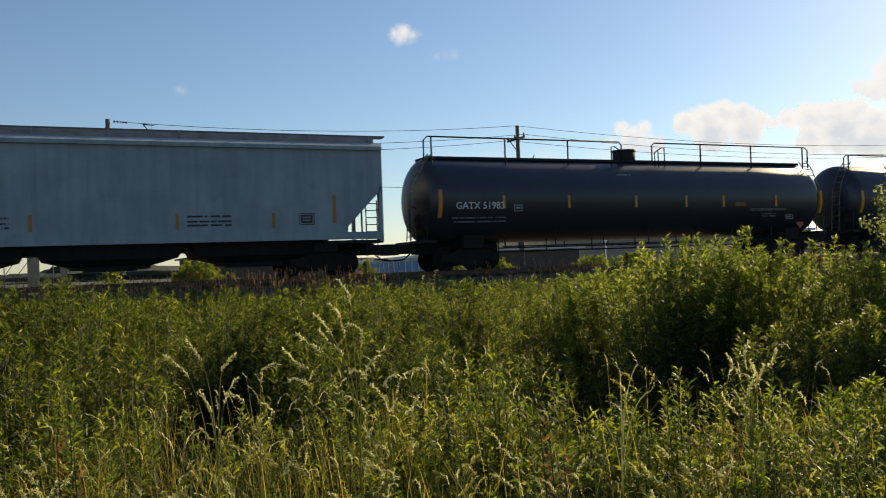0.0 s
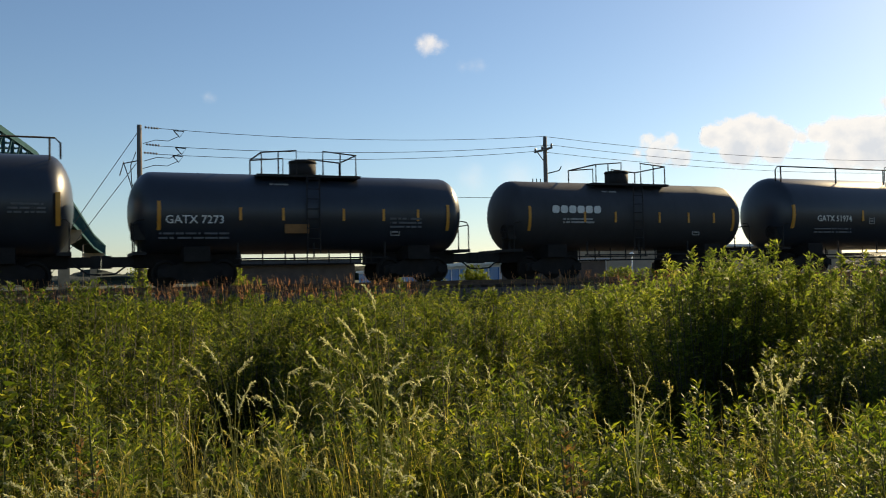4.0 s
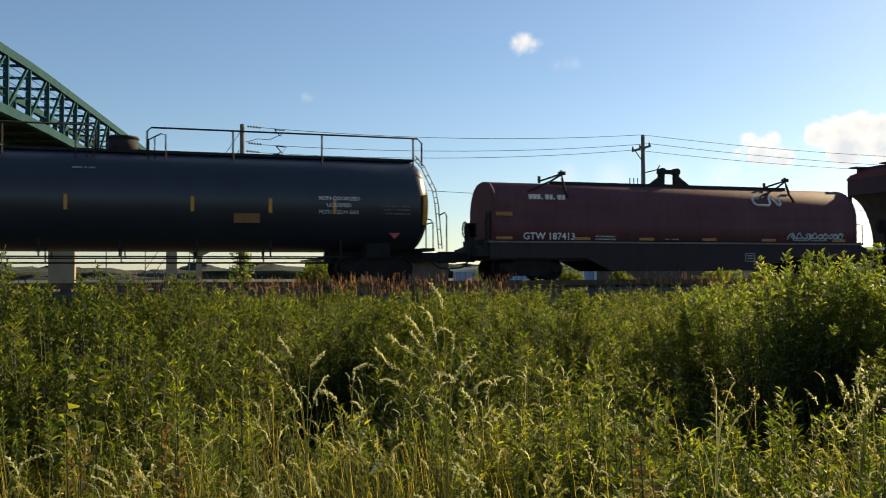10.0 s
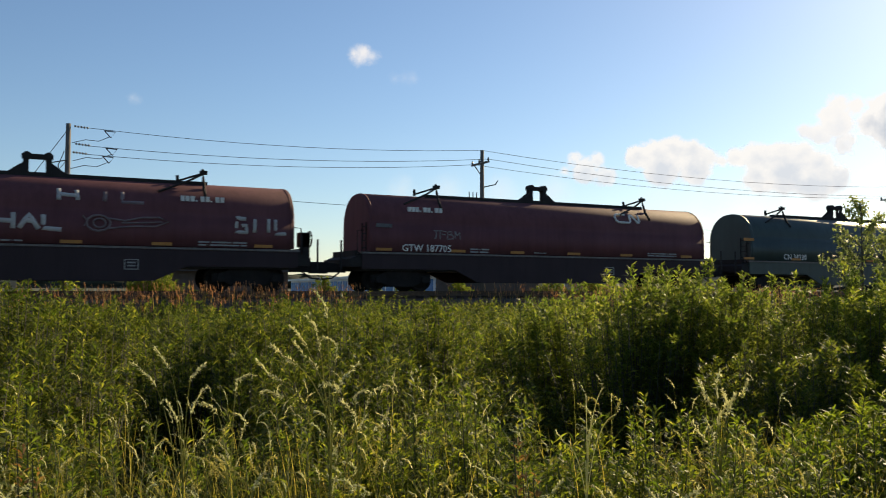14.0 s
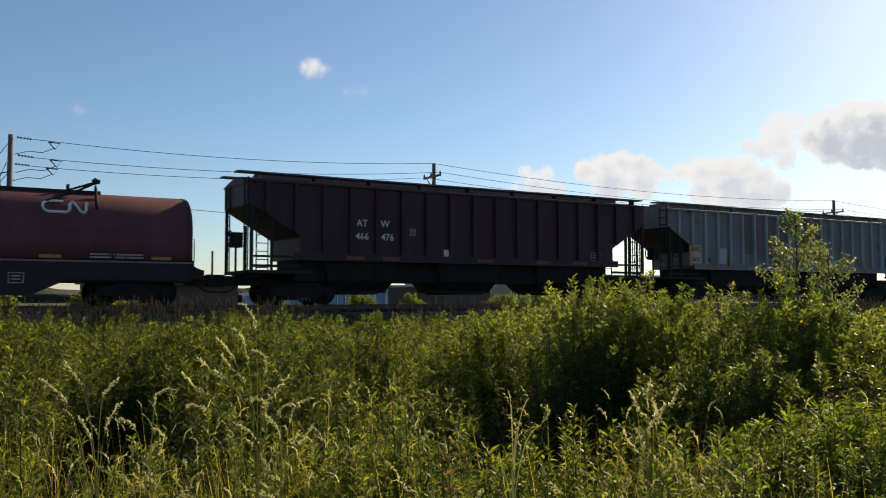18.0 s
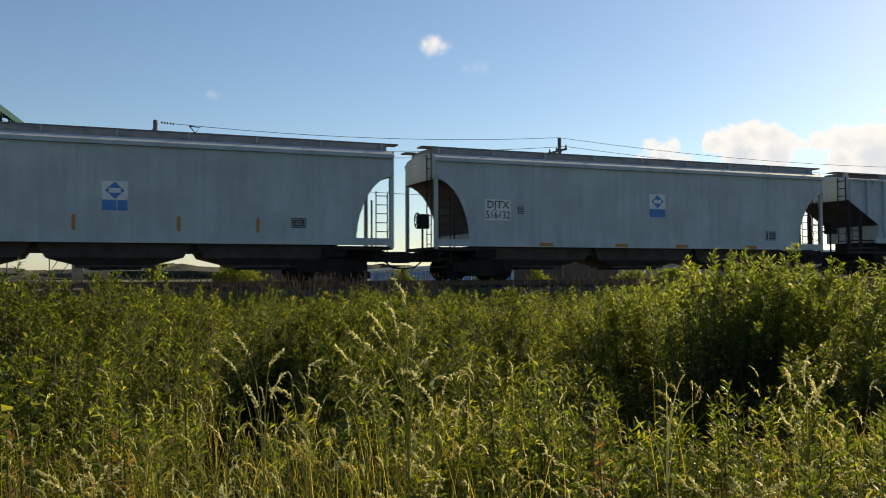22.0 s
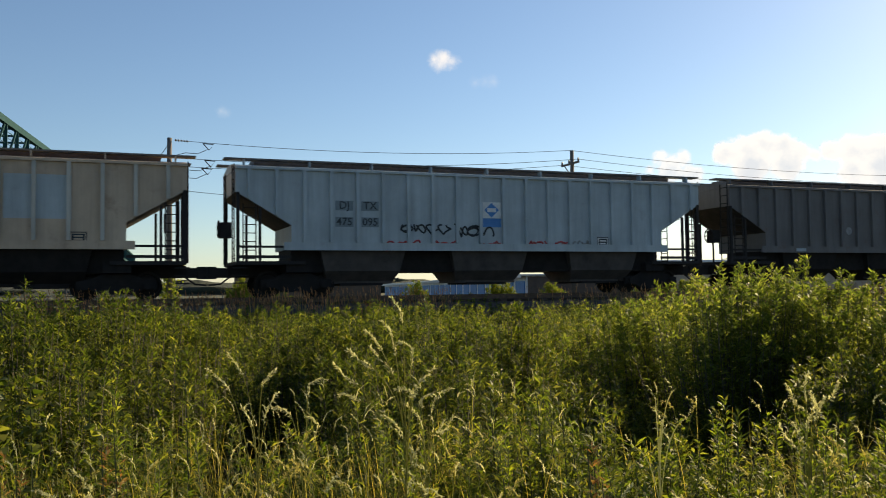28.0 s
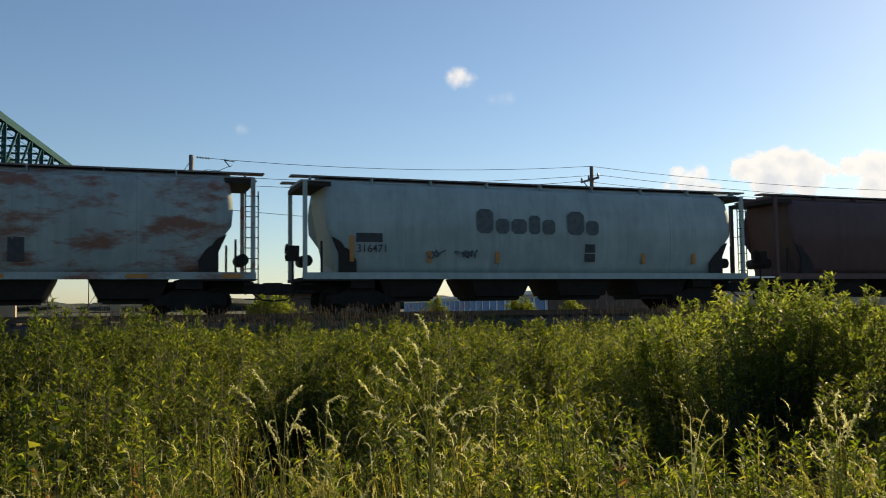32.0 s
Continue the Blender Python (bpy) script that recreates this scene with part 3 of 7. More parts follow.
        stripes(e, [-2.35, -0.98, 1.05, 2.45, 3.7], y - 0.002, zc - 0.08, 0.40)
    frame_mark(e, lx + 1.55 if notice == 5 else -5.0 if long_rail else 2.9, zc - (0.32 if long_rail else 0.6), 0.34, 0.34, y + (0.03 if long_rail else 0.16))
    up = zc + 0.92
    bars("stencil_bar", -1.35, -0.65, -math.sqrt(r * r - 0.92 ** 2) - 0.02, (up, up - 0.13), 0.05, M_FADED, e, 3, seed=k + 5)
    if notice in (1, 4):
        for text, dz in (("NON-ODORIZED", 0.12), ("LIQUEFIED", -0.10), ("PETROLEUM GAS", -0.32)):
            lettering("cargo_notice", text, 0.17, M_WHITE, e, half - 3.3, -math.sqrt(r * r - dz * dz) - 0.012, zc + dz, "", 1.0, math.degrees(math.asin(dz / r)))
        bars("stencil_bar", half - 1.9, half - 0.9, y, (zc - 0.1, zc - 0.22, zc - 0.34), 0.05, M_DIM, e, 6, seed=k)
        bm = B()
        prism(bm, [(half - 1.6, zc - 0.95), (half - 1.4, zc - 0.75), (half - 1.2, zc - 0.95), (half - 1.4, zc - 1.15)], y + 0.33, y + 0.38)
        part("hazard_placard", bm, M_REDP, e, "red diamond placard")
    elif notice == 2:
        bm = B()
        for x0, x1, z in ((half - 3.2, half - 2.2, zc + 0.38), (half - 3.0, half - 2.3, zc + 0.24), (half - 2.85, half - 2.4, zc + 0.1), (half - 2.75, half - 2.5, zc - 0.03)):
            box(bm, x0, x1, y + 0.02, y + 0.1, z - 0.06, z + 0.06)
        part("notice_panel", bm, M_WHITE, e)
        bars("stencil_bar", half - 1.75, half - 0.7, y, (zc - 0.05, zc - 0.17, zc - 0.29), 0.06, M_DIM, e, 6, seed=k)
        bars("stencil_bar", half - 6.5, half - 5.6, y, (zc + 0.05, zc - 0.06, zc - 0.17), 0.05, M_FADED, e, 5, seed=k + 9)
    if notice in (3, 4):
        panel(e, half - 6.6, half - 5.8, zc - 0.7, zc - 0.4, y + 0.06, M_RUSTP, "placard", "weathered orange placard")
    if notice == 5:
        panel(e, 4.3, 4.92, zc - 0.36, zc - 0.2, y, M_RUSTP, "placard", "weathered orange placard")
        lettering("cargo_notice", "NON ODORIZED LIQUEFIED PETROLEUM GAS", 0.135, M_FADED, e, 6.2, y + 0.075, zc - 0.51, "", 0.72)
        bars("stencil_bar", 5.9, 6.7, y + 0.12, (zc - 0.68, zc - 0.78), 0.06, M_DIM, e, 4, seed=k)
        frame_mark(e, 7.5, zc - 0.77, 0.42, 0.28, y + 0.18)
        prism(bm := B(), [(8.15, zc - 1.1), (8.37, zc - 0.88), (8.59, zc - 1.1), (8.37, zc - 1.32)], y + 0.40, y + 0.46)
        part("hazard_placard", bm, M_REDP, e, "red diamond placard")
    if notice == 3:
        bars("stencil_bar", half - 3.0, half - 1.8, y, (zc - 0.2, zc - 0.34, zc - 0.48), 0.07, M_DIM, e, 6, seed=k)
    return e


def coil_car(k, mark, label, paint_mat, web=-5.55, line=None, long=7.75, hx=0.0, wheel=0, panel_mat=None):
    """A coil car: fish-bellied sills and an arched hood of half length long, hx off the middle."""
    e, h = car_base(k, "coil_car", label, "coil car", "covered coil cars of the train")
    half = h - 1.15
    zs, zt, w = 1.40, 3.51, 1.27
    x0, x1 = hx - long, hx + long
    # fish-bellied side sills and floor
    out = [(-half, 0.78), (-half, 1.30), (half, 1.30), (half, 0.78), (half - 3.6, 0.78), (half - 4.6, 0.32), (-half + 4.6, 0.32), (-half + 3.6, 0.78)]
    for ya, yb in ((-1.34, -1.22), (1.22, 1.34)):
        # Red cars get the darker red, which holds the sill's shade.
        part("side_sill", prism(B(), out, ya, yb), M_COILD if paint_mat is M_COIL else paint_mat, e)
    part("trough_floor", box(B(), -half, half, -1.22, 1.22, 0.72, 1.2), M_UNDER, e)
    part("sill_rail", box(B(), -half - 0.05, half + 0.05, -1.37, 1.37, 1.305, 1.37), M_RUNB, e, "pale worn edge of the sill")
    for s in (-1, 1):
        bm = B()
        box(bm, *sorted((s * half, s * (h - 0.7))), -1.3, 1.3, 0.85, 1.12)
        box(bm, *sorted((s * (half + 0.1), s * (half + 0.18))), -1.1, 1.1, 1.12, 1.42)
        prism(bm, [(s * half, 1.12), (s * half, 1.3), (s * (h - 0.75), 1.12)][::s], -1.25, 1.25)
        part("end_platform", bm, M_UNDER, e)
        bm = tube(B(), [(s * (h - 0.42), -1.2, 0.75), (s * (h - 0.42), -1.2, 1.75)], 0.035, 5)
        part("stanchion", bm, M_UNDER, e)
        bm = tube(B(), [(s * (half + 0.02), -1.22, 1.3), (s * (half + 0.14), -1.22, 1.35), (s * (half + 0.14), -1.22, 2.1), (s * (half - 0.1), -1.22, 2.12)], 0.018, 5)
        part("grab_iron", bm, M_UNDER, e)
    # arched hood
    n = 20
    prof = [(-w, zs), (-w, 2.3)]
    for i in range(n + 1):
        a = math.pi * (1 - i / n)
        c, q = math.cos(a), math.sin(a)
        prof.append((w * math.copysign(abs(c) ** 0.92, c), 2.3 + (zt - 2.3) * q ** 0.95))
    prof += [(w, 2.3), (w, zs)]
    secs = []
    for x, q in ((x0, 0.975), (x0 + 0.05, 1.0), (hx, 1.0), (x1 - 0.05, 1.0), (x1, 0.975)):
        secs.append([(x, y * q, zs + (z - zs) * (q + 1) / 2) for y, z in prof])
    part("hood", loft(B(), secs), paint_mat, e)
    for x in (x0 + 0.12, x1 - 0.12):
        part("hood_rib", loft(B(), [[(x + d, y * 1.005, zs + (z - zs) * 1.004) for y, z in prof] for d in (-0.03, 0.03)]), paint_mat, e)
    # ridge bar, lifting lug and stacking brackets
    bx = 4.85 * long / 7.75
    part("ridge_bar", box(B(), hx - bx - 0.3, hx + bx + 0.2, -0.42, -0.2, zt - 0.06, zt + 0.06), M_UNDER, e)
    bm = B()
    for y in (-0.12, 0.08):
        prism(bm, [(hx - 0.95, zt), (hx - 0.40, zt + 0.40), (hx - 0.40, zt + 0.60), (hx - 0.24, zt + 0.60), (hx - 0.24, zt)], y, y + 0.05)
        prism(bm, [(hx + 0.95, zt), (hx + 0.24, zt), (hx + 0.24, zt + 0.60), (hx + 0.40, zt + 0.60), (hx + 0.40, zt + 0.40)], y, y + 0.05)
        box(bm, hx - 0.44, hx + 0.44, y, y + 0.05, zt + 0.52, zt + 0.66)
    for s in (-1, 1):
        tube(bm, [(hx + s * 0.3, -0.14, zt + 0.6), (hx + s * 0.3, 0.15, zt + 0.6)], 0.13, 10)
    box(bm, hx - 0.6, hx + 0.6, -0.16, 0.16, zt - 0.05, zt + 0.10)
    part("lifting_lug", bm, M_UNDER, e)
    for s in (-1, 1):
        x = hx + s * bx
        bm = B()
        tube(bm, [(x, -hood_y(2.95) - 0.03, 2.95), (x, -hood_y(3.25) - 0.05, 3.25), (x, -0.72, 3.6), (x, -0.62, 3.94)], 0.05, 6)
        tube(bm, [(x - 1.45, -hood_y(3.12) - 0.03, 3.12), (x - 0.5, -0.80, 3.52), (x, -0.66, 3.80)], 0.04, 5)
        tube(bm, [(x, -0.66, 3.82), (x - 0.75, -0.36, 3.56)], 0.035, 5)
        tube(bm, [(x - 0.75, -0.36, 3.5), (x - 0.75, -0.36, 3.74)], 0.055, 5)
        box(bm, x - 0.09, x + 0.13, -0.72, -0.54, 3.78, 3.9)
        part("stacking_bracket", bm, M_UNDER, e)
        ladder("hood_step", e, (x0 - 0.03) if s < 0 else (x1 + 0.03), -0.85, 1.4, 2.4, M_UNDER, 0.36, "y", 4)
    if wheel:
        brake_wheel(e, wheel * (h - 0.5), -0.55, 1.78)
        part("brake_stand", box(B(), *sorted((wheel * (h - 0.55), wheel * (h - 0.8))), -0.75, -0.35, 1.05, 1.95), M_UNDER, e)
    y = -w - 0.012
    zw = 2.84
    for i in range(9):
        x = hx + web - 0.68 + i * 0.155
        bw, bh = (0.045, 0.05) if i in (3, 6) else (0.115, 0.17)
        if mark:
            part("web_lettering", box(B(), x, x + bw, -hood_y(zw) - 0.03, -hood_y(zw) + 0.06, zw, zw + bh), M_WHITE, e)
    if mark:
        lettering("reporting_mark", mark, 0.35, M_WHITE, e, hx - 5.52, y, 1.53)
        bars("stencil_bar", hx - 3.75, hx - 2.9, y, (1.55, 1.45), 0.055, M_FADED, e, 3, seed=k)
        bars("stencil_bar", hx - 0.95, hx - 0.35, y, (1.47,), 0.045, M_FADED, e, 3, seed=k + 1)
    panel(e, hx - 7.5, hx - 6.9, 2.24, 2.37, y, panel_mat or M_ORANGE, "reflector_panel")
    for x in (-7.2, -4.25, -1.7, 0.9, 3.5, 6.7):
        panel(e, hx + x - 0.3, hx + x + 0.3, 1.42, 1.52, y, M_ORANGE, "reflector_panel")
    bars("stencil_bar", hx + 4.6, hx + 6.2, y, (1.56, 1.47), 0.05, M_FADED, e, 4, seed=k + 3)
    frame_mark(e, hx + 2.6, 0.82, 0.42, 0.32, -1.35)
    if line is not None:
        # the railway's line mark, as one plain bent band
        bm = B()
        x, z = hx + line, 2.97
        pts = [(0.0, 0.17), (-0.45, 0.17), (-0.58, 0.1), (-0.6, 0.0), (-0.58, -0.1), (-0.45, -0.17), (0.1, -0.17), (0.17, -0.1), (0.2, 0.1), (0.27, 0.17), (0.34, 0.13), (0.52, -0.15), (0.6, -0.17), (0.66, -0.1), (0.7, 0.17)]
        tube(bm, [(x + a * 0.95, -hood_y(z + b) - 0.02, z + b) for a, b in pts], 0.045, 5)
        part("line_mark", bm, M_WHITE, e, "white bent-line mark")
    return e


STROKES = {"H": ("00 01", "10 11", "0h 1h"), "A": ("00 m1 10", "ah bh"), "L": ("01 00 10",), "I": ("m0 m1",), "R": ("00 01 11 1h 0h 10",), "F": ("00 01 11", "0h bh"),
           "N": ("00 01 10 11",), "T": ("m0 m1", "01 11"), "J": ("01 11", "m1 m0 00"), "B": ("00 01 b1 bh 0h 1h 10 00",), "M": ("00 01 mh 11 10",), "G": ("11 m1 01 00 10 1h mh",), "S": ("00 10 1h 0h 01 11",)}
GRID = {"0": 0.0, "1": 1.0, "h": 0.5, "m": 0.5, "a": 0.22, "b": 0.8}


def sprayed(e, text, x, z, wide, high, material, rng, r=0.04, label="sprayed letters"):
    """Hand-sprayed capitals on a hood, each of a few uneven strokes."""
    bm = B()
    for i, ch in enumerate(text):
        for stroke in STROKES.get(ch, ()):
            line = [(x + i * wide * 1.3 + wide * GRID[p[0]] + rng.uniform(-0.03, 0.03), z + high * GRID[p[1]] + rng.uniform(-0.03, 0.03)) for p in stroke.split()]
            pts = []
            for (xa, za), (xb, zb) in zip(line, line[1:]):
                pts += [(xa + (xb - xa) * j / 3, za + (zb - za) * j / 3) for j in range(4)]
            pts = [p for j, p in enumerate(pts) if j == 0 or math.dist(p, pts[j - 1]) > 0.01]
            tube(bm, [(px, -hood_y(pz) - 0.012 + r * 0.75, pz) for px, pz in pts], r, 6)
    return part("graffiti", bm, material, e, label)


def scrawl(e, cx, cz, wd, ht, y, material, rng, r=0.03):
    """Spray-can scribble: looping strokes with no letters in it."""
    bm = B()
    m = max(2, int(wd / (ht * 0.8)))
    for i in range(m):
        x = cx - wd / 2 + wd * (i + 0.5) / m
        pts = []
        a0, q = rng.uniform(0, 6.3), rng.uniform(0.7, 1.6)
        f, g = rng.choice((1.0, 1.5, 2.0)), rng.choice((1.0, 2.0, 3.0))
        for j in range(26):
            a = a0 + j * q * 0.17
            z = cz + ht / 2 * (0.75 * math.sin(g * a) + 0.25 * math.sin(2.3 * a + q))
            pts.append((x + wd / m * 0.55 * (0.8 * math.cos(f * a) + 0.2 * math.cos(3.1 * a)), y if z < 2.6 or y > -1.43 else -hood_y(z) - 0.02, z))
        tube(bm, pts, r, 4)
    return part("graffiti", bm, material, e, "sprayed scribble")


def hopper_base(k, label, sill, end_in):
    e, h = car_base(k, "covered_hopper", label, "hopper car", "covered hoppers of the train")
    half = h - 0.75
    for s in (-1, 1):
        bm = B()
        box(bm, *sorted((s * (half - 3.4), s * (half + 0.1))), -0.25, 0.25, 0.66, 1.05)
        box(bm, *sorted((s * (half - 2.4), s * (half - 1.6))), -1.35, 1.35, 0.8, 1.08)
        part("draft_sill", bm, M_BAY, e)
        bm = B()
        box(bm, *sorted((s * (half - end_in), s * half)), -1.45, 1.45, 1.05, 1.16)
        part("end_platform", bm, M_UNDER, e)
        for i in range(3):
            bm = B()
            box(bm, *sorted((s * (half - 0.35 - i * 0.0), s * (half + 0.1))), -1.52, -1.44, 0.45 + i * 0.24, 0.49 + i * 0.24)
            part("step", bm, M_UNDER, e)
    return e, h, half


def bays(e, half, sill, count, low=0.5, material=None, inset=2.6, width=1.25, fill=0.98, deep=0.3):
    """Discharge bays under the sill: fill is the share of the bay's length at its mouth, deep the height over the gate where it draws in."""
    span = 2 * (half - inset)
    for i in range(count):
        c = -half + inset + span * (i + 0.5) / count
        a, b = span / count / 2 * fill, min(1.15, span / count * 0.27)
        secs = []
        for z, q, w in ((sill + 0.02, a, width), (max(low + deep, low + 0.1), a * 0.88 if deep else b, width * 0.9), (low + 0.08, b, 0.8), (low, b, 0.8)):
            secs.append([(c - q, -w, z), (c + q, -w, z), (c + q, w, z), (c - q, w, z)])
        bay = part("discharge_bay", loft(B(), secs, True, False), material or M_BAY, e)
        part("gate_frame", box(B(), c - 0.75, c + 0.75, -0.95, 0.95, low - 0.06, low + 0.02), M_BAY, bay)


def roof_gear(e, half, zr, material, hatch=None):
    """Running boards and hatches on the roof."""
    for y in (-0.85, 0.85):
        bm = box(B(), -half - 0.32, half + 0.32, y - 0.22, y + 0.22, zr + 0.13, zr + 0.18)
        part("running_board", bm, M_RUNB, e)
    for y in (-1.1,):
        for i in range(9):
            x = -half + 0.3 + (2 * half - 0.6) * i / 8
            part("board_bracket", box(B(), x - 0.02, x + 0.02, y - 0.08, y + 0.2, zr - 0.06, zr + 0.13), material, e)
    part("trough_hatch", box(B(), -half + 0.7, half - 0.7, -0.5, 0.5, zr + 0.02, zr + 0.22), hatch or M_RUNB, e)


def ribbed_hopper(k, label, paint_mat, sill=1.57, top=4.15, ribs=17, bay_mat=None, end_mat=None, brake=-1, rib_mat=None, hatch=None, rib_in=0.55):
    """Three-bay hopper with outside posts and straight slope sheets."""
    e, h, half = hopper_base(k, label, sill, 2.2)
    cut_z, cut_x = 3.35, 1.75
    out = [(-half, top), (-half, cut_z), (-half + cut_x, sill + 0.75), (-half + cut_x, sill), (half - cut_x, sill), (half - cut_x, sill + 0.75), (half, cut_z), (half, top)]
    part("body", prism(B(), out, -1.44, 1.44), paint_mat, e)
    n = 8
    prof = [(-1.52, top - 0.06), (-1.52, top + 0.02)] + [(-1.5 + 3.0 * i / n, top + 0.02 + 0.2 * math.sin(math.pi * i / n)) for i in range(n + 1)] + [(1.52, top + 0.02), (1.52, top - 0.06)]
    part("roof", loft(B(), [[(x, y, z) for y, z in prof] for x in (-half - 0.03, half + 0.03)], True, False), paint_mat, e)
    part("side_plate", box(B(), -half + cut_x - 0.25, half - cut_x + 0.25, -1.5, -1.44, sill - 0.06, sill + 0.2), paint_mat, e)
    for i in range(ribs):
        x = -half + rib_in + (2 * half - 2 * rib_in) * i / (ribs - 1)
        d = half - abs(x)
        z0 = sill + 0.2 if d > cut_x else cut_z - (cut_z - sill - 0.75) * d / cut_x + 0.03
        part("side_post", box(B(), x - 0.055, x + 0.055, -1.56, -1.44, z0, top - 0.06), rib_mat or paint_mat, e)
    for s in (-1, 1):
        for y in (-1.4, 1.4):
            part("end_post", beam(B(), (s * (half - 0.06), y, 1.1), (s * (half - 0.06), y, cut_z), 0.1), M_UNDER, e)
            part("end_post", beam(B(), (s * (half - 0.75), y, 1.1), (s * (half - 0.75), y, 2.85), 0.08), M_UNDER, e)
        part("end_rail", beam(B(), (s * (half - 0.06), -1.4, 1.62), (s * (half - cut_x), -1.4, 1.62), 0.07), M_UNDER, e)
        part("end_rail", beam(B(), (s * (half - 0.06), -1.4, 1.3), (s * (half - cut_x), -1.4, 1.3), 0.09), M_UNDER, e)
        ladder("end_ladder", e, s * (half - 0.42), -1.42, 1.1, 3.0, M_UNDER, 0.4, "x", 7)
        ladder("end_ladder", e, s * (half + 0.05), 0.9, 1.1, top, M_UNDER, 0.42, "y", 10)
        ladder("end_ladder", e, s * (half + 0.05), -1.15, 1.1, top + 0.1, M_UNDER, 0.42, "y", 10)
        # Slope sheet coloured dark for the shade under the overhanging end.
        a, b = s * (half + 0.005), s * (half - cut_x - 0.005)
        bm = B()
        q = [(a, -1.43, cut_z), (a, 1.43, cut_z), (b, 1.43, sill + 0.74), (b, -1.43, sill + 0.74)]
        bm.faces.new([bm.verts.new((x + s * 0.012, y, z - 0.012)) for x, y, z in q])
        part("slope_sheet", bm, end_mat or M_SLOPE, e, "slope sheet darkened as if in shade")
        part("end_sheet", box(B(), *sorted((s * (half + 0.004), s * (half + 0.02))), -1.43, 1.43, cut_z, top - 0.08), end_mat or paint_mat, e)
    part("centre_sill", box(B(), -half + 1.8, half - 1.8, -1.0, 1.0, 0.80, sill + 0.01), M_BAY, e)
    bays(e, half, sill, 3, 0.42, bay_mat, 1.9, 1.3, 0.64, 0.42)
    roof_gear(e, half, top + 0.16, paint_mat, hatch)
    brake_wheel(e, brake * (half + 0.45), -0.7, 2.2)
    return e, half


def smooth_hopper(k, label, paint_mat, sill=1.33, top=4.2, ledge=None, bay_mat=None, low=0.45, brake=-1, cut_x=1.28, cz=3.52, straight=False, coaming=None):
    """Long hopper with plain welded sides and curved end cut-outs."""
    e, h, half = hopper_base(k, label, sill, 2.1)
    arc = [(cut_x * math.sin(a), sill + 0.3 + (cz - sill - 0.3) * math.cos(a) ** 1.25) for a in (math.pi / 2 * i / 8 for i in range(9))]
    if straight:
        arc = [(cut_x * i / 8, cz - (cz - sill - 0.3) * i / 8) for i in range(9)]
    out = [(-half, top)] + [(-half + x, z) for x, z in arc] + [(-half + cut_x + 0.02, sill), (half - cut_x - 0.02, sill)] + [(half - x, z) for x, z in arc[::-1]] + [(half, top)]
    part("body", prism(B(), out, -1.5, 1.5), paint_mat, e)
    n = 8
    prof = [(-1.56, top), (-1.56, top + 0.05)] + [(-1.3 + 2.6 * i / n, top + 0.2 + 0.12 * math.sin(math.pi * i / n)) for i in range(n + 1)] + [(1.56, top + 0.05), (1.56, top)]
    part("roof", loft(B(), [[(x, y, z) for y, z in prof] for x in (-half, half)], True, False), ledge or paint_mat, e)
    part("eave_ledge", box(B(), -half, half, -1.6, -1.5, top - 0.08, top + 0.02), ledge or paint_mat, e)
    part("side_sill", box(B(), -half + 0.1, half - 0.1, -1.54, -1.36, sill - 0.14, sill + 0.1), paint_mat, e)
    for i in range(1, 6):
        x = -half + 2 * half * i / 6
        part("weld_seam", box(B(), x - 0.015, x + 0.015, -1.508, -1.5, sill + 0.1, top - 0.08), paint_mat, e)
    for s in (-1, 1):
        for y in (-1.44, 1.44):
            part("end_post", beam(B(), (s * (half - 0.06), y, 1.1), (s * (half - 0.06), y, cz + 0.05), 0.12), paint_mat, e)
        part("grab_post", beam(B(), (s * (half - 0.75), -1.44, 1.1), (s * (half - 0.75), -1.44, min(2.7, cz - 0.75)), 0.05), M_UNDER, e)
        ladder("end_ladder", e, s * (half - 0.4), -1.45, 0.6, min(3.0, cz - 0.4), M_UNDER, 0.4, "x", 8)
        ladder("end_ladder", e, s * (half + 0.06), -1.1, 1.1, top + 0.2, M_UNDER, 0.42, "y", 10)
        # Curved slope sheet, its shade put in as a dark colour.
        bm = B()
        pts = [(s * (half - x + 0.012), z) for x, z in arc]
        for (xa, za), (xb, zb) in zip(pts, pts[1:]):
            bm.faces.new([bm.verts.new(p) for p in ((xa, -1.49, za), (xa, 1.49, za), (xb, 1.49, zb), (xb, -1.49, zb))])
        part("slope_sheet", bm, M_SLOPE, e, "slope sheet darkened as if in shade")
    part("centre_sill", box(B(), -half + 1.8, half - 1.8, -1.0, 1.0, 0.92, sill - 0.1), bay_mat or M_UNDER, e)
    bays(e, half, sill - 0.14, 3, low, bay_mat, 1.9)
    part("hatch_coaming", box(B(), -half + 0.1, half - 0.1, -1.06, 1.06, top + 0.18, top + 0.46), coaming or M_COAM, e, "dull pinkish-grey trough side")
    roof_gear(e, half, top + 0.31, paint_mat)
    brake_wheel(e, brake * (half + 0.35), -0.7, 2.1)
    return e, half


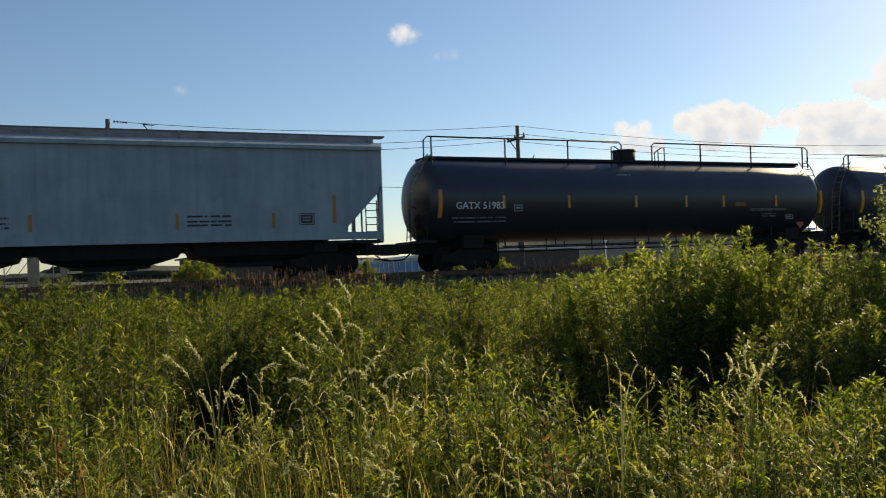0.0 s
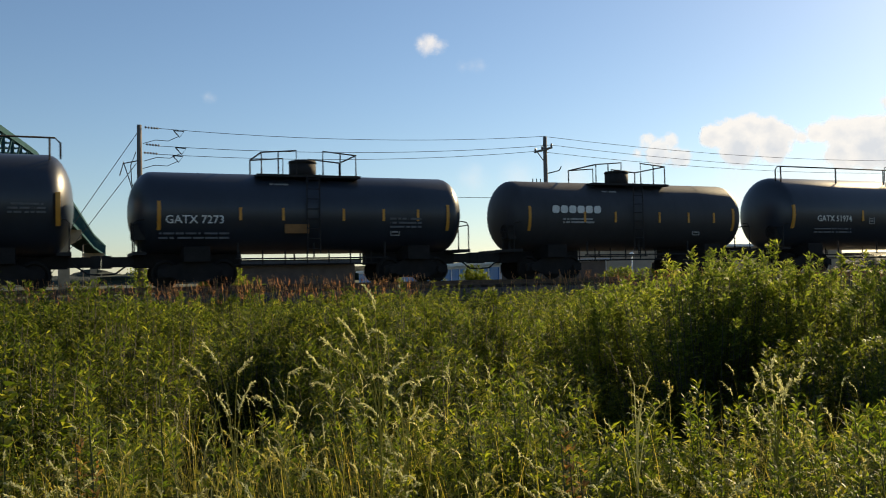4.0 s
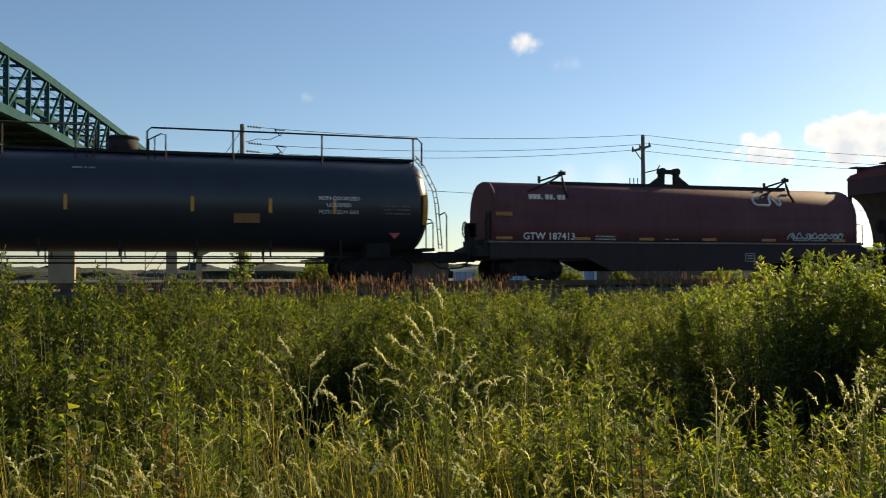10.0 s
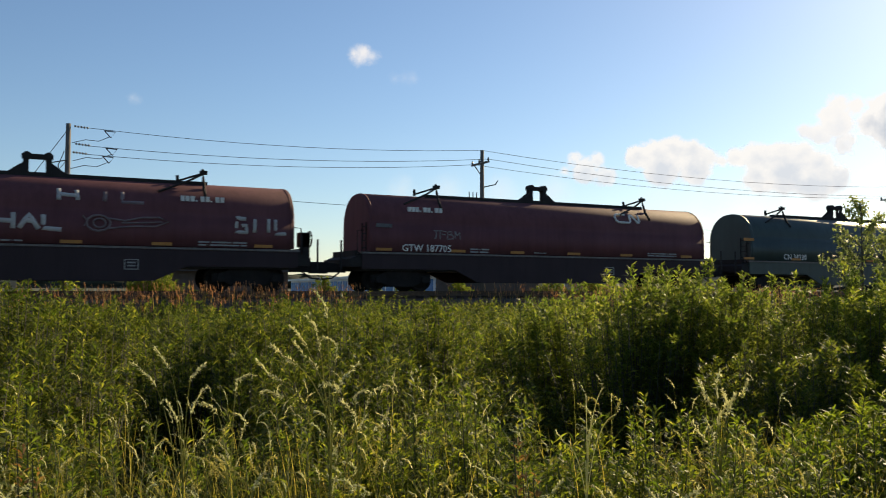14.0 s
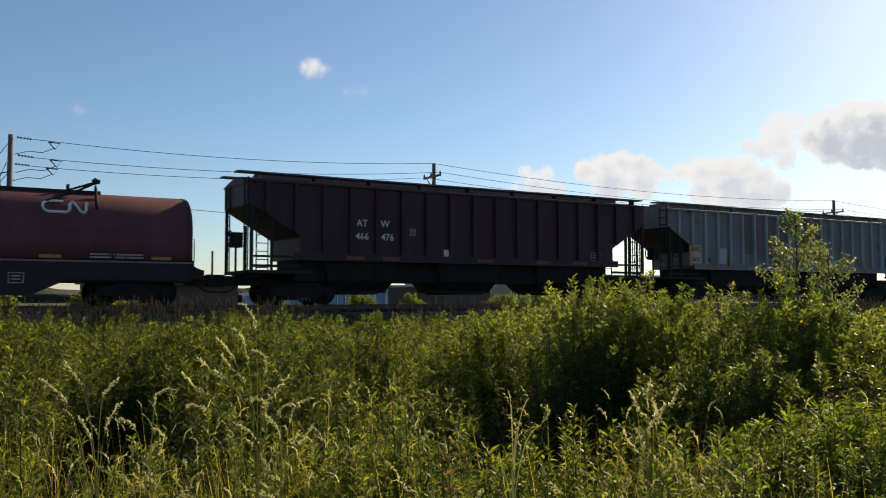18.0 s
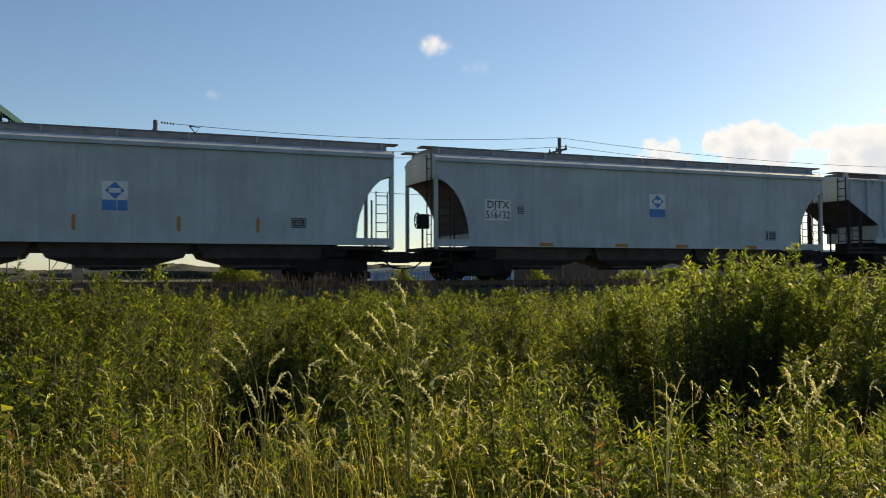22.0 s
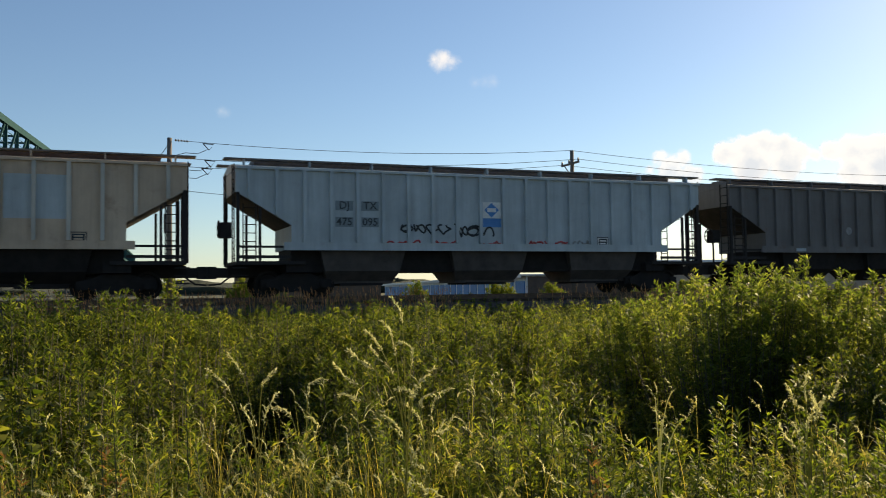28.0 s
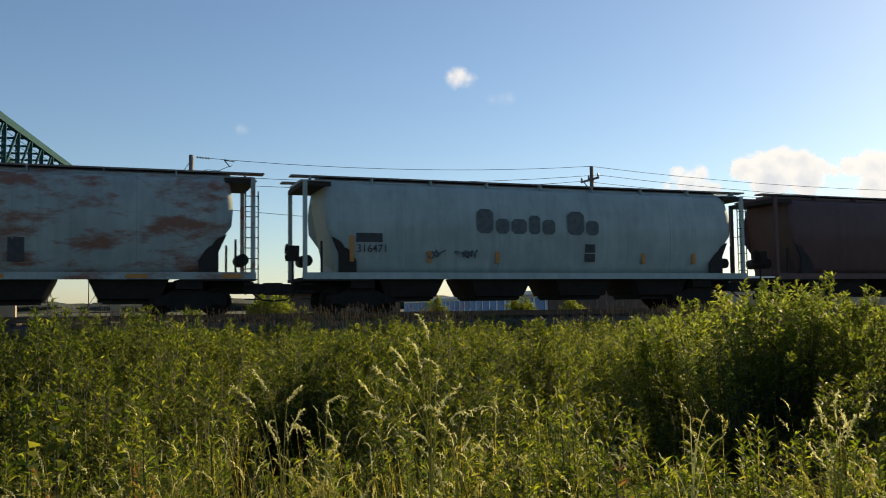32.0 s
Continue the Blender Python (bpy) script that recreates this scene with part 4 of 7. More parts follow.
def round_hopper(k, label, paint_mat, sill=1.2, top=4.2, brake=-1):
    """Four-bay hopper with bellied sides that carry the load, and open end frames."""
    e, h, half = hopper_base(k, label, sill, 2.2)
    n = 12
    prof = []
    for i in range(n + 1):
        z = sill + 0.1 + (top - sill - 0.1) * i / n
        u = i / n
        prof.append((1.30 + 0.24 * math.sin(math.pi * min(1, u * 1.05)) ** 0.8, z))
    ring = [(-y, z) for y, z in prof] + [(-0.9, top + 0.2), (0.9, top + 0.2)] + [(y, z) for y, z in prof[::-1]]
    # ends upright above, drawn in towards the sill
    def sec(s, f, q):
        return [(s * (half - f - float(np.interp(z, [sill, 1.9, 2.2, 2.5, 2.75, 3.4, top], [1.12, 1.2, 1.15, 0.95, 0.76, 0.70, 0.80]))), y * q, z) for y, z in ring]
    part("body", loft(B(), [sec(-1, 0.0, 0.94), sec(-1, 0.22, 1.0), sec(1, 0.22, 1.0), sec(1, 0.0, 0.94)]), paint_mat, e)
    for x in (-5.2, -1.8, 1.8, 5.2):
        part("weld_seam", loft(B(), [[(x + d, y * 1.004, z) for y, z in ring] for d in (-0.02, 0.02)]), paint_mat, e)
    part("side_sill", box(B(), -half, half, -1.5, -1.32, sill - 0.1, sill + 0.12), paint_mat, e)
    part("roof_plate", box(B(), -half, half, -1.0, 1.0, top + 0.12, top + 0.2), paint_mat, e)
    for s in (-1, 1):
        for y in (-1.35, 1.35):
            part("end_post", beam(B(), (s * (half - 0.08), y, 1.1), (s * (half - 0.08), y, top + 0.12), 0.13), paint_mat, e)
            part("grab_post", beam(B(), (s * (half - 0.62), y, 1.1), (s * (half - 0.62), y, 2.35), 0.07), M_UNDER, e)
        part("roof_overhang", box(B(), *sorted((s * (half - 0.95), s * half)), -1.32, 1.32, top - 0.04, top + 0.11), M_UNDER, e, "dark roof overhang")
        part("end_beam", beam(B(), (s * (half - 0.08), -1.35, top + 0.05), (s * (half - 0.08), 1.35, top + 0.05), 0.12), paint_mat, e)
        if s > 0:
            ladder("end_ladder", e, half - 0.12, -1.4, 0.6, 3.9, M_UNDER, 0.4, "x", 10)
        # Added dark plate: stands for the shade in the recess at the end.
        bm = B()
        prism(bm, [(s * (half - 1.75), sill + 0.12), (s * (half - 1.15), sill + 0.12), (s * (half - 1.15), 1.95), (s * (half - 0.9), 2.5), (s * (half - 1.2), 2.35), (s * (half - 1.55), 2.0), (s * (half - 1.75), 1.7)], -1.5, -1.46)
        part("end_pocket_shade", bm, M_UNDER, e, "dark plate for the shaded end pocket")
        tube(bm := B(), [(s * (half - 0.3), -0.55, 1.75), (s * (half - 0.3), 0.55, 1.75)], 0.2, 12)
        part("air_reservoir", bm, M_UNDER, e)
    bays(e, half, sill - 0.05, 4, 0.42, M_BAY, 2.1, 1.25, 0.72, 0)
    roof_gear(e, half, top + 0.16, paint_mat)
    brake_wheel(e, brake * (half + 0.4), -0.7, 2.0)
    return e, half


def diamond_panel(e, x, z, y):
    """White panel with a blue diamond over a blue block."""
    panel(e, x - 0.36, x + 0.36, z - 0.1, z + 0.46, y, M_WHITE, "emblem_panel", "white panel with a blue diamond")
    part("emblem", prism(B(), [(x - 0.28, z + 0.18), (x, z - 0.08), (x + 0.28, z + 0.18), (x, z + 0.44)], y - 0.012, y - 0.004), M_BLUE, e, "blue diamond")
    part("emblem", box(B(), x - 0.17, x + 0.17, y - 0.016, y - 0.011, z + 0.11, z + 0.25), M_WHITE, e)
    panel(e, x - 0.36, x + 0.36, z - 0.42, z - 0.11, y, M_BLUE, "emblem_panel", "blue panel")


def wheel_emblem(e, x, z, y, r):
    """Faded white ring round a cross."""
    bm = B()
    n = 28
    for a0, a1 in ((1.0, 0.72),):
        ring = [[bm.verts.new((x + r * q * math.cos(2 * math.pi * i / n), y, z + r * q * math.sin(2 * math.pi * i / n))) for i in range(n)] for q in (a0, a1)]
        for i in range(n):
            bm.faces.new((ring[0][i], ring[0][(i + 1) % n], ring[1][(i + 1) % n], ring[1][i]))
    part("emblem_ring", bm, M_FADED, e, "faded white ring")
    for w, h in ((0.62, 0.2), (0.2, 0.62)):
        part("emblem_cross", box(B(), x - r * w, x + r * w, y - 0.004 - w * 0.004, y, z - r * h, z + r * h), M_FADED, e)
    for sx in (-1, 1):
        for sz in (-1, 1):
            part("emblem_wedge", box(B(), x + sx * r * 0.4 - 0.1 * r, x + sx * r * 0.4 + 0.1 * r, y - 0.003, y, z + sz * r * 0.4 - 0.1 * r, z + sz * r * 0.4 + 0.1 * r), M_FADED, e)


def blocks(e, x0, z, sizes, y, material, gap=0.06, name="company_lettering", label="plain block lettering"):
    """A company's name as one plain block for each letter."""
    x = x0
    for w, h, dz in sizes:
        if h > 0:
            bm = B()
            c = min(w, h) * 0.22
            prism(bm, [(x + c, z + dz), (x + w - c, z + dz), (x + w, z + dz + c), (x + w, z + dz + h - c), (x + w - c, z + dz + h), (x + c, z + dz + h), (x, z + dz + h - c), (x, z + dz + c)], y - 0.008, y)
            part(name, bm, material, e, label)
        x += w + gap


# ---- the train, in order ----
NEAR, FLAT, BELLY = -1.5, -1.44, -1.54

e, _ = smooth_hopper(0, "blue-grey smooth-sided covered hopper with brown reflector stripes", M_SLATE, top=4.26, cut_x=1.25, cz=2.9, straight=True)
stripes(e, (-5.6, -2.2, 1.9, 4.9), NEAR - 0.01, 1.85, 0.5, 0.1, M_ORANGE)
stripes(e, (6.95,), NEAR - 0.01, 2.2, 0.95, 0.12, M_ORANGE)
frame_mark(e, 6.0, 1.88, 0.46, 0.32, NEAR, M_FADED, M_DARK)
bars("stencil_bar", -3.8, -2.7, NEAR, (1.72, 1.84, 2.0), 0.06, M_DARK, e, 4, seed=5)
bars("stencil_bar", 2.2, 3.6, NEAR, (1.72, 1.84, 2.0), 0.06, M_DARK, e, 4, seed=6)

tank_car(1, "GATX 51983", "black pressure tank car with yellow reflector stripes", marks=(-6.54, -3.76, -0.67, 1.8, 3.74, 6.61), notice=5, lx=-7.5)
tank_car(2, "GATX 51980", "black pressure tank car with a low top railing", notice=2, rail_up=0.42, marks=(-5.8, -3.7, -1.1, 1.8, 4.3, 7.2), laddered=(-1,))
tank_car(3, "GATX 7273", "short black tank car with a platform round its dome", 1.335, 2.365, False, notice=3)
e = tank_car(4, "", "short faded black tank car with pale block lettering", 1.335, 2.365, False, M_GREYTANK)
blocks(e, -3.75, 2.42, [(0.3, 0.28, 0)] * 6, -1.345, M_WHITE)
bars("stencil_bar", -3.3, -1.9, -1.33, (2.2, 2.08), 0.07, M_FADED, e, 4, seed=8)
tank_car(5, "GATX 51974", "black pressure tank car with raised guards round its dome", notice=2, rail_up=0.42, marks=(-5.54, -3.65, -1.93, 2.0, 3.81, 5.68))
tank_car(6, "CGTX 65298", "black pressure tank car with a warning notice and red placard", notice=1, marks=(-6.3, -3.6, -0.9, 1.6, 4.0, 6.2))
tank_car(7, "GATX 51957", "black tank car with cargo notice and dull orange placard", notice=4, marks=(-5.2, -1.5, 2.1, 4.46, 6.5))

e = coil_car(8, "GTW 187413", "oxide-red coil car under an arched steel hood", M_COIL, line=3.5, long=7.6, wheel=-1)
scrawl(e, 5.6, 1.62, 2.6, 0.28, -1.29, M_LBLUE, random.Random(4), 0.025)
# Ledge and roof in lighter red: sky light on them is put into colour.
e, _ = smooth_hopper(9, "maroon smooth-sided covered hopper with a round faded emblem", M_MAROON, ledge=M_COIL, coaming=M_MAROON)
blocks(e, -7.1, 2.5, [(0.36, 0.3, 0)] * 4, NEAR, M_WHITE, 0.05)
lettering("car_number", "479097", 0.42, M_FADED, e, -6.33, NEAR - 0.004, 2.15)
bars("stencil_bar", -6.9, -5.9, NEAR, (1.86, 1.74), 0.06, M_FADED, e, 3, seed=2)
wheel_emblem(e, 6.65, 2.98, NEAR - 0.006, 0.78)
stripes(e, (-7.46,), NEAR - 0.01, 2.1, 1.0, 0.13, M_ORANGE)
stripes(e, (-4.44, -1.44, 1.64, 4.55), NEAR - 0.01, 1.78, 0.5, 0.1, M_ORANGE)
frame_mark(e, 5.27, 1.78, 0.5, 0.36, NEAR)
for x in (-4.4, -2.2, 0.2, 2.3, 4.7):
    panel(e, x - 0.13, x + 0.13, 1.4, 1.47, NEAR - 0.05, M_WHITE, "data_plate")
e = coil_car(10, "GTW 187852", "oxide-red coil car with sprayed scribbles on its hood", M_COIL, web=4.75, wheel=1)
rng = random.Random(10)
sprayed(e, "RFNT", -7.8, 1.74, 0.3, 0.34, M_PALES, rng, 0.022)
sprayed(e, "HAL", -1.15, 1.84, 0.5, 0.42, M_PALES, rng, 0.105, "broad pale sprayed letters")
sprayed(e, "H", 0.55, 2.7, 0.5, 0.3, M_PALES, rng, 0.09, "broad pale sprayed letter")
sprayed(e, "IL", 1.55, 2.7, 0.6, 0.3, M_GHOST, rng, 0.075)
sprayed(e, "BLANSEL", -4.05, 2.72, 0.34, 0.26, M_FADED, rng, 0.075, "washed-out sprayed letters")
sprayed(e, "GIIL", 5.8, 1.9, 0.34, 0.46, M_PALES, rng, 0.085, "broad pale sprayed letters")
bm = B()
tube(bm, [(1.65 + 0.34 * math.cos(a * 0.52), -1.285, 2.05 + 0.24 * math.sin(a * 0.52)) for a in range(13)], 0.035, 5)
tube(bm, [(1.68 + 0.18 * math.cos(a * 0.52), -1.285, 2.05 + 0.14 * math.sin(a * 0.52)) for a in range(13)], 0.03, 5)
tube(bm, [(1.95, -1.285, 2.2), (2.4, -1.285, 2.14), (2.9, -1.285, 2.26), (3.4, -1.28, 2.28), (3.7, -1.285, 2.16), (3.3, -1.285, 2.0), (2.6, -1.285, 1.98), (1.95, -1.285, 1.9)], 0.03, 5)
tube(bm, [(2.3, -1.285, 2.07), (2.9, -1.285, 2.1), (3.5, -1.285, 2.14)], 0.025, 5)
tube(bm, [(1.2, -1.285, 2.26), (1.34, -1.285, 2.1), (1.25, -1.285, 1.95)], 0.025, 5)
part("graffiti", bm, M_GHOST, e, "sprayed outline drawing")
e = coil_car(11, "GTW 187705", "oxide-red coil car with one small scribble", M_COIL, line=3.65, panel_mat=M_DIM)
sprayed(e, "JFBM", -5.25, 1.9, 0.22, 0.28, M_FADED, random.Random(11), 0.018)
e = coil_car(12, "", "dark green coil car under an arched steel hood", M_COILG, long=7.05)
lettering("reporting_mark", "CN 34230", 0.35, M_WHITE, e, -4.3, -1.282, 1.56)
frame_mark(e, 4.9, 1.6, 0.5, 0.28, -1.282)
coil_car(13, "GTW 187616", "oxide-red coil car with a worn pale sill edge", M_COIL, web=-5.35, line=3.85, long=7.68, wheel=-1)

e, _ = ribbed_hopper(14, "maroon-brown ribbed covered hopper with patched lettering", M_MAROON)
for text, x, z in (("AT", -4.62, 2.86), ("W", -3.72, 2.86), ("466", -4.62, 2.39), ("476", -3.62, 2.39)):
    lettering("reporting_mark", text, 0.34, M_WHITE, e, x, FLAT - 0.005, z)
frame_mark(e, -2.6, 2.62, 0.24, 0.26, FLAT)
panel(e, -1.28, -0.95, 1.74, 2.02, FLAT, M_WHITE, "data_plate", "white square plate")
frame_mark(e, 6.0, 1.93, 0.5, 0.34, FLAT)
for x in (-4.9, -3.5, 0.5, 3.3, 5.1):
    panel(e, x - 0.35, x + 0.35, 1.56, 1.7, FLAT - 0.07, M_RUST, "rubbed_patch", "bare rubbed patch")
e, _ = ribbed_hopper(15, "dull grey ribbed covered hopper with dark slope sheets", M_OLDG, ribs=21, rib_mat=M_RIBG)
for text, x, z in (("EEC", -7.02, 2.42), ("601", -7.02, 1.95), ("96", -6.22, 1.95)):
    lettering("reporting_mark", text, 0.32, M_DARK, e, x, FLAT - 0.008, z)
panel(e, -7.36, -6.69, 1.75, 2.6, FLAT - 0.002, M_CREAM, "number_patch", "pale number patch")
stripes(e, (-7.5,), FLAT - 0.14, 2.12, 0.9, 0.13, M_ORANGE)
stripes(e, (-4.96, -1.65, 1.65, 4.96), FLAT - 0.135, 1.9, 0.4, 0.11, M_ORANGE)
panel(e, -5.72, -5.05, 1.76, 2.5, FLAT, M_GREYC, "number_patch")
for i in (5, 6, 7, 8, 10, 11):
    x = -8.12 + 0.812 * i
    panel(e, x + 0.07, x + 0.742, 2.0 + 0.13 * (i % 3), 4.05, FLAT - 0.001, M_STAIN, "stained_panel", "rust-stained panel between two posts")

# Bays wear the body paint; the darker material puts their shade into colour.
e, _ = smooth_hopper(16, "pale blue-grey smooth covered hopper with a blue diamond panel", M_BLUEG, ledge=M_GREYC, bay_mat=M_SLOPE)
lettering("reporting_mark", "DJTX", 0.40, M_DARK, e, -6.38, NEAR - 0.004, 2.60)
lettering("car_number", "516125", 0.40, M_DARK, e, -6.38, NEAR - 0.004, 2.20)
diamond_panel(e, -0.06, 2.57, NEAR)
stripes(e, (-7.33,), NEAR - 0.01, 1.98, 0.95, 0.13, M_ORANGE)
stripes(e, (-3.71, -1.19, 1.78, 4.19), NEAR - 0.01, 1.78, 0.46, 0.1, M_ORANGE)
frame_mark(e, 5.5, 1.88, 0.42, 0.26, NEAR, M_FADED, M_DARK)
frame_mark(e, -4.9, 2.55, 0.24, 0.26, NEAR, M_DARK)
bars("stencil_bar", -6.9, -5.9, NEAR, (1.84, 1.74), 0.05, M_FADED, e, 4, seed=21)
e, _ = smooth_hopper(17, "pale blue-grey smooth covered hopper with a white number panel", M_BLUEG, ledge=M_GREYC, bay_mat=M_SLOPE)
panel(e, -6.85, -5.85, 2.12, 2.86, NEAR + 0.003, M_WHITE, "number_panel", "white number panel")
lettering("reporting_mark", "DJTX", 0.38, M_DARK, e, -6.35, NEAR - 0.006, 2.66)
lettering("car_number", "516132", 0.38, M_DARK, e, -6.35, NEAR - 0.006, 2.30, squeeze=0.85)
diamond_panel(e, 0.43, 2.80, NEAR)
for x in (-4.44, -1.23, 1.52, 4.9):
    panel(e, x - 0.28, x + 0.28, 1.22, 1.34, NEAR - 0.045, M_ORANGE, "reflector_panel")
frame_mark(e, 5.95, 1.74, 0.46, 0.3, NEAR, M_FADED, M_DARK)
frame_mark(e, -5.45, 2.5, 0.24, 0.26, NEAR, M_DARK)

e, _ = ribbed_hopper(18, "pale ribbed covered hopper with rust bleeding along its sill", M_GREYC, top=4.24, ribs=19, rib_in=0.1, bay_mat=M_SLOPE)
for text, x, z in (("M", -6.37, 2.5), ("W", -5.38, 2.5), ("CX", -4.4, 2.5), ("46", -6.37, 2.12), ("13", -5.38, 2.12), ("55", -4.4, 2.12)):
    lettering("reporting_mark", text, 0.36, M_DARK, e, x, FLAT - 0.006, z)
for x in (-6.37, -5.38, -4.4):
    panel(e, x - 0.3, x + 0.3, 1.92, 2.86, FLAT - 0.001, M_PATCH, "number_patch", "dull blue-grey number patch")
rng = random.Random(18)
for i in range(96):
    x, w, h = rng.uniform(-4.2, 7.3), rng.uniform(0.03, 0.15), rng.uniform(0.1, 0.6) * rng.uniform(0.4, 1)
    pts = [(x - w, 1.73), (x - w * 0.9, 1.73 + h * 0.7), (x - w * 0.3, 1.73 + h * rng.uniform(0.7, 1)), (x + w * 0.4, 1.73 + h * rng.uniform(0.6, 1)), (x + w * 0.95, 1.73 + h * rng.uniform(0.2, 0.6)), (x + w, 1.73)]
    part("rust_bleed", prism(B(), pts[::-1], FLAT - 0.004, FLAT + 0.01), (M_SLOPE, M_UNDER, M_RUST)[i % 3], e, "brown rust bleed")
for i in range(34):
    x, w, h = rng.uniform(-7.4, 7.4), rng.uniform(0.012, 0.035), rng.uniform(0.15, 0.75)
    part("rust_streak", prism(B(), [(x - w, 4.2), (x + w, 4.2), (x + w * 0.5, 4.2 - h), (x - w * 0.3, 4.2 - h * 0.85)], FLAT - 0.004, FLAT + 0.01), M_RUST, e, "thin rust streak below the eaves")
e, _ = ribbed_hopper(19, "cream-grey ribbed covered hopper with yellow stripes and scribbles", M_CREAM, ribs=19, hatch=M_HATCH, rib_mat=M_RIBC)
panel(e, 2.45, 6.65, 2.62, 3.56, FLAT - 0.002, M_LBLUE, "repainted_patch", "pale blue repainted patch")
stripes(e, (-5.6, -2.32, -0.38, 2.55, 5.1), FLAT - 0.1, 1.92, 0.5, 0.14)
for x in (-6.12, -5.28):
    for z in (2.5, 2.12):
        panel(e, x - 0.26, x + 0.26, z - 0.12, z + 0.14, FLAT - 0.002, M_DARK, "blotted_lettering", "blotted dark lettering")
for text, x, z in (("C", -4.9, 2.5), ("X", -4.25, 2.48), ("02", -4.9, 2.1)):
    lettering("reporting_mark", text, 0.36, M_DARK, e, x, FLAT - 0.006, z)
scrawl(e, 1.3, 1.78, 0.5, 0.22, FLAT - 0.01, M_DARK, random.Random(3), 0.015)
bm = B()
tube(bm, [(2.02 + 0.3 * math.cos(a * 0.45), FLAT - 0.01, 1.98 + 0.22 * math.sin(a * 0.45)) for a in range(15)], 0.015, 4)
part("graffiti", bm, M_DARK, e, "sprayed ring")
scrawl(e, 2.95, 1.86, 0.55, 0.2, FLAT - 0.01, M_DARK, random.Random(9), 0.015)
frame_mark(e, 5.6, 1.9, 0.4, 0.3, FLAT, M_CREAM, M_DARK)
for x in (-5.0, -3.9, -3.1):
    bars("stencil_bar", x - 0.3, x + 0.3, FLAT, (1.95, 2.15), 0.09, M_DARK, e, 3, seed=int(x * 10) + 90)
e, _ = ribbed_hopper(20, "cream-grey ribbed covered hopper with pale blue repainted patches", M_CREAM, ribs=18, hatch=M_HATCH, rib_mat=M_RIBC)
panel(e, -7.2, -6.75, 2.5, 3.9, FLAT - 0.002, M_LBLUE, "repainted_patch", "pale blue repainted patch")
for x0, x1 in ((-6.55, -6.1), (-5.9, -5.4)):
    panel(e, x0, x1, 1.95, 2.9, FLAT - 0.002, M_LBLUE, "repainted_patch")
    bars("stencil_bar", x0 + 0.02, x1 - 0.02, FLAT - 0.004, (2.1, 2.65), 0.2, M_BLUEG, e, 2, seed=int(-x0 * 10))
lettering("reporting_mark", "CX", 0.36, M_DARK, e, -4.68, FLAT - 0.006, 2.67)
lettering("car_number", "26", 0.36, M_DARK, e, -4.68, FLAT - 0.006, 2.23)
for x0, x1 in ((-0.6, 2.2), (3.4, 5.2)):
    panel(e, x0, x1, 2.4, 3.7, FLAT - 0.002, M_GREYC, "repainted_patch", "grey-blue repainted patch")
frame_mark(e, 5.4, 1.85, 0.42, 0.3, FLAT, M_CREAM, M_DARK)
e, _ = ribbed_hopper(21, "pale grey ribbed covered hopper with blue and black scribbles", M_GREYC, ribs=20, rib_in=0.395, bay_mat=M_SLOPE)
for text, x, z in (("DJ", -5.32, 2.99), ("TX", -4.44, 2.99), ("475", -5.32, 2.45), ("095", -4.44, 2.45)):
    panel(e, x - 0.3, x + 0.3, z - 0.16, z + 0.16, FLAT - 0.001, M_PATCH, "number_patch", "dull blue-grey number patch")
    lettering("reporting_mark", text, 0.36, M_DARK, e, x, FLAT - 0.01, z)
diamond_panel(e, 0.0, 2.77, FLAT)
rng = random.Random(21)
for x, z, w, h, m in ((-2.94, 2.28, 0.75, 0.34, M_DARK), (-2.0, 2.28, 0.75, 0.34, M_DARK), (-0.7, 2.2, 1.3, 0.45, M_DARK), (-3.66, 1.7, 0.9, 0.3, M_REDP), (-2.9, 1.7, 0.6, 0.3, M_REDP), (-1.8, 1.7, 0.8, 0.3, M_REDP),
                      (0.0, 1.68, 0.8, 0.3, M_REDP), (1.9, 1.74, 0.8, 0.3, M_REDP), (2.8, 1.74, 0.7, 0.3, M_REDP), (3.6, 1.75, 0.6, 0.28, M_FADED), (-8.0, 3.45, 1.0, 0.6, M_BLUE), (7.95, 3.85, 0.6, 0.3, M_FADED)):
    scrawl(e, x, z, w * 1.15, h * 1.2, FLAT - 0.012, m, rng, 0.03)
frame_mark(e, 4.5, 1.85, 0.42, 0.34, FLAT, M_WHITE, M_DARK)
e, _ = ribbed_hopper(22, "taupe-brown ribbed covered hopper, dusty and dull", M_TAUPE, ribs=20)
for x in (-2.55, 3.01):
    bm = tube(B(), [(x, FLAT - 0.006, 2.43), (x, FLAT + 0.01, 2.43)], 0.16, 14)
    part("round_mark", bm, M_FADED, e, "small faded round mark")
for x in (-5.2, 0.2, 4.6):
    panel(e, x - 0.25, x + 0.25, 1.56, 1.68, FLAT - 0.07, M_GREYC, "data_plate")

e, _ = round_hopper(23, "rust-eaten pale round-sided covered hopper", M_RUSTY)
panel(e, 1.68, 2.12, 1.62, 2.32, -1.52, M_DARK, "data_panel", "black data panel")
lettering("reporting_mark", "DME", 0.40, M_DARK, e, -6.5, -1.545, 2.55)
lettering("car_number", "316347", 0.34, M_DARK, e, -6.45, -1.545, 2.12)
scrawl(e, -4.0, 1.98, 1.0, 0.75, -1.545, M_DOCKRED, random.Random(31), 0.03)
scrawl(e, -3.6, 1.85, 0.8, 0.5, -1.545, M_DOCKRED, random.Random(36), 0.026)
scrawl(e, 0.6, 1.98, 1.3, 0.45, -1.545, M_BLUE, random.Random(32), 0.03)
for x in (-5.2, 1.3, 5.2, 8.0):
    panel(e, x - 0.3, x + 0.3, 1.14, 1.26, -1.505, M_ORANGE, "reflector_panel")

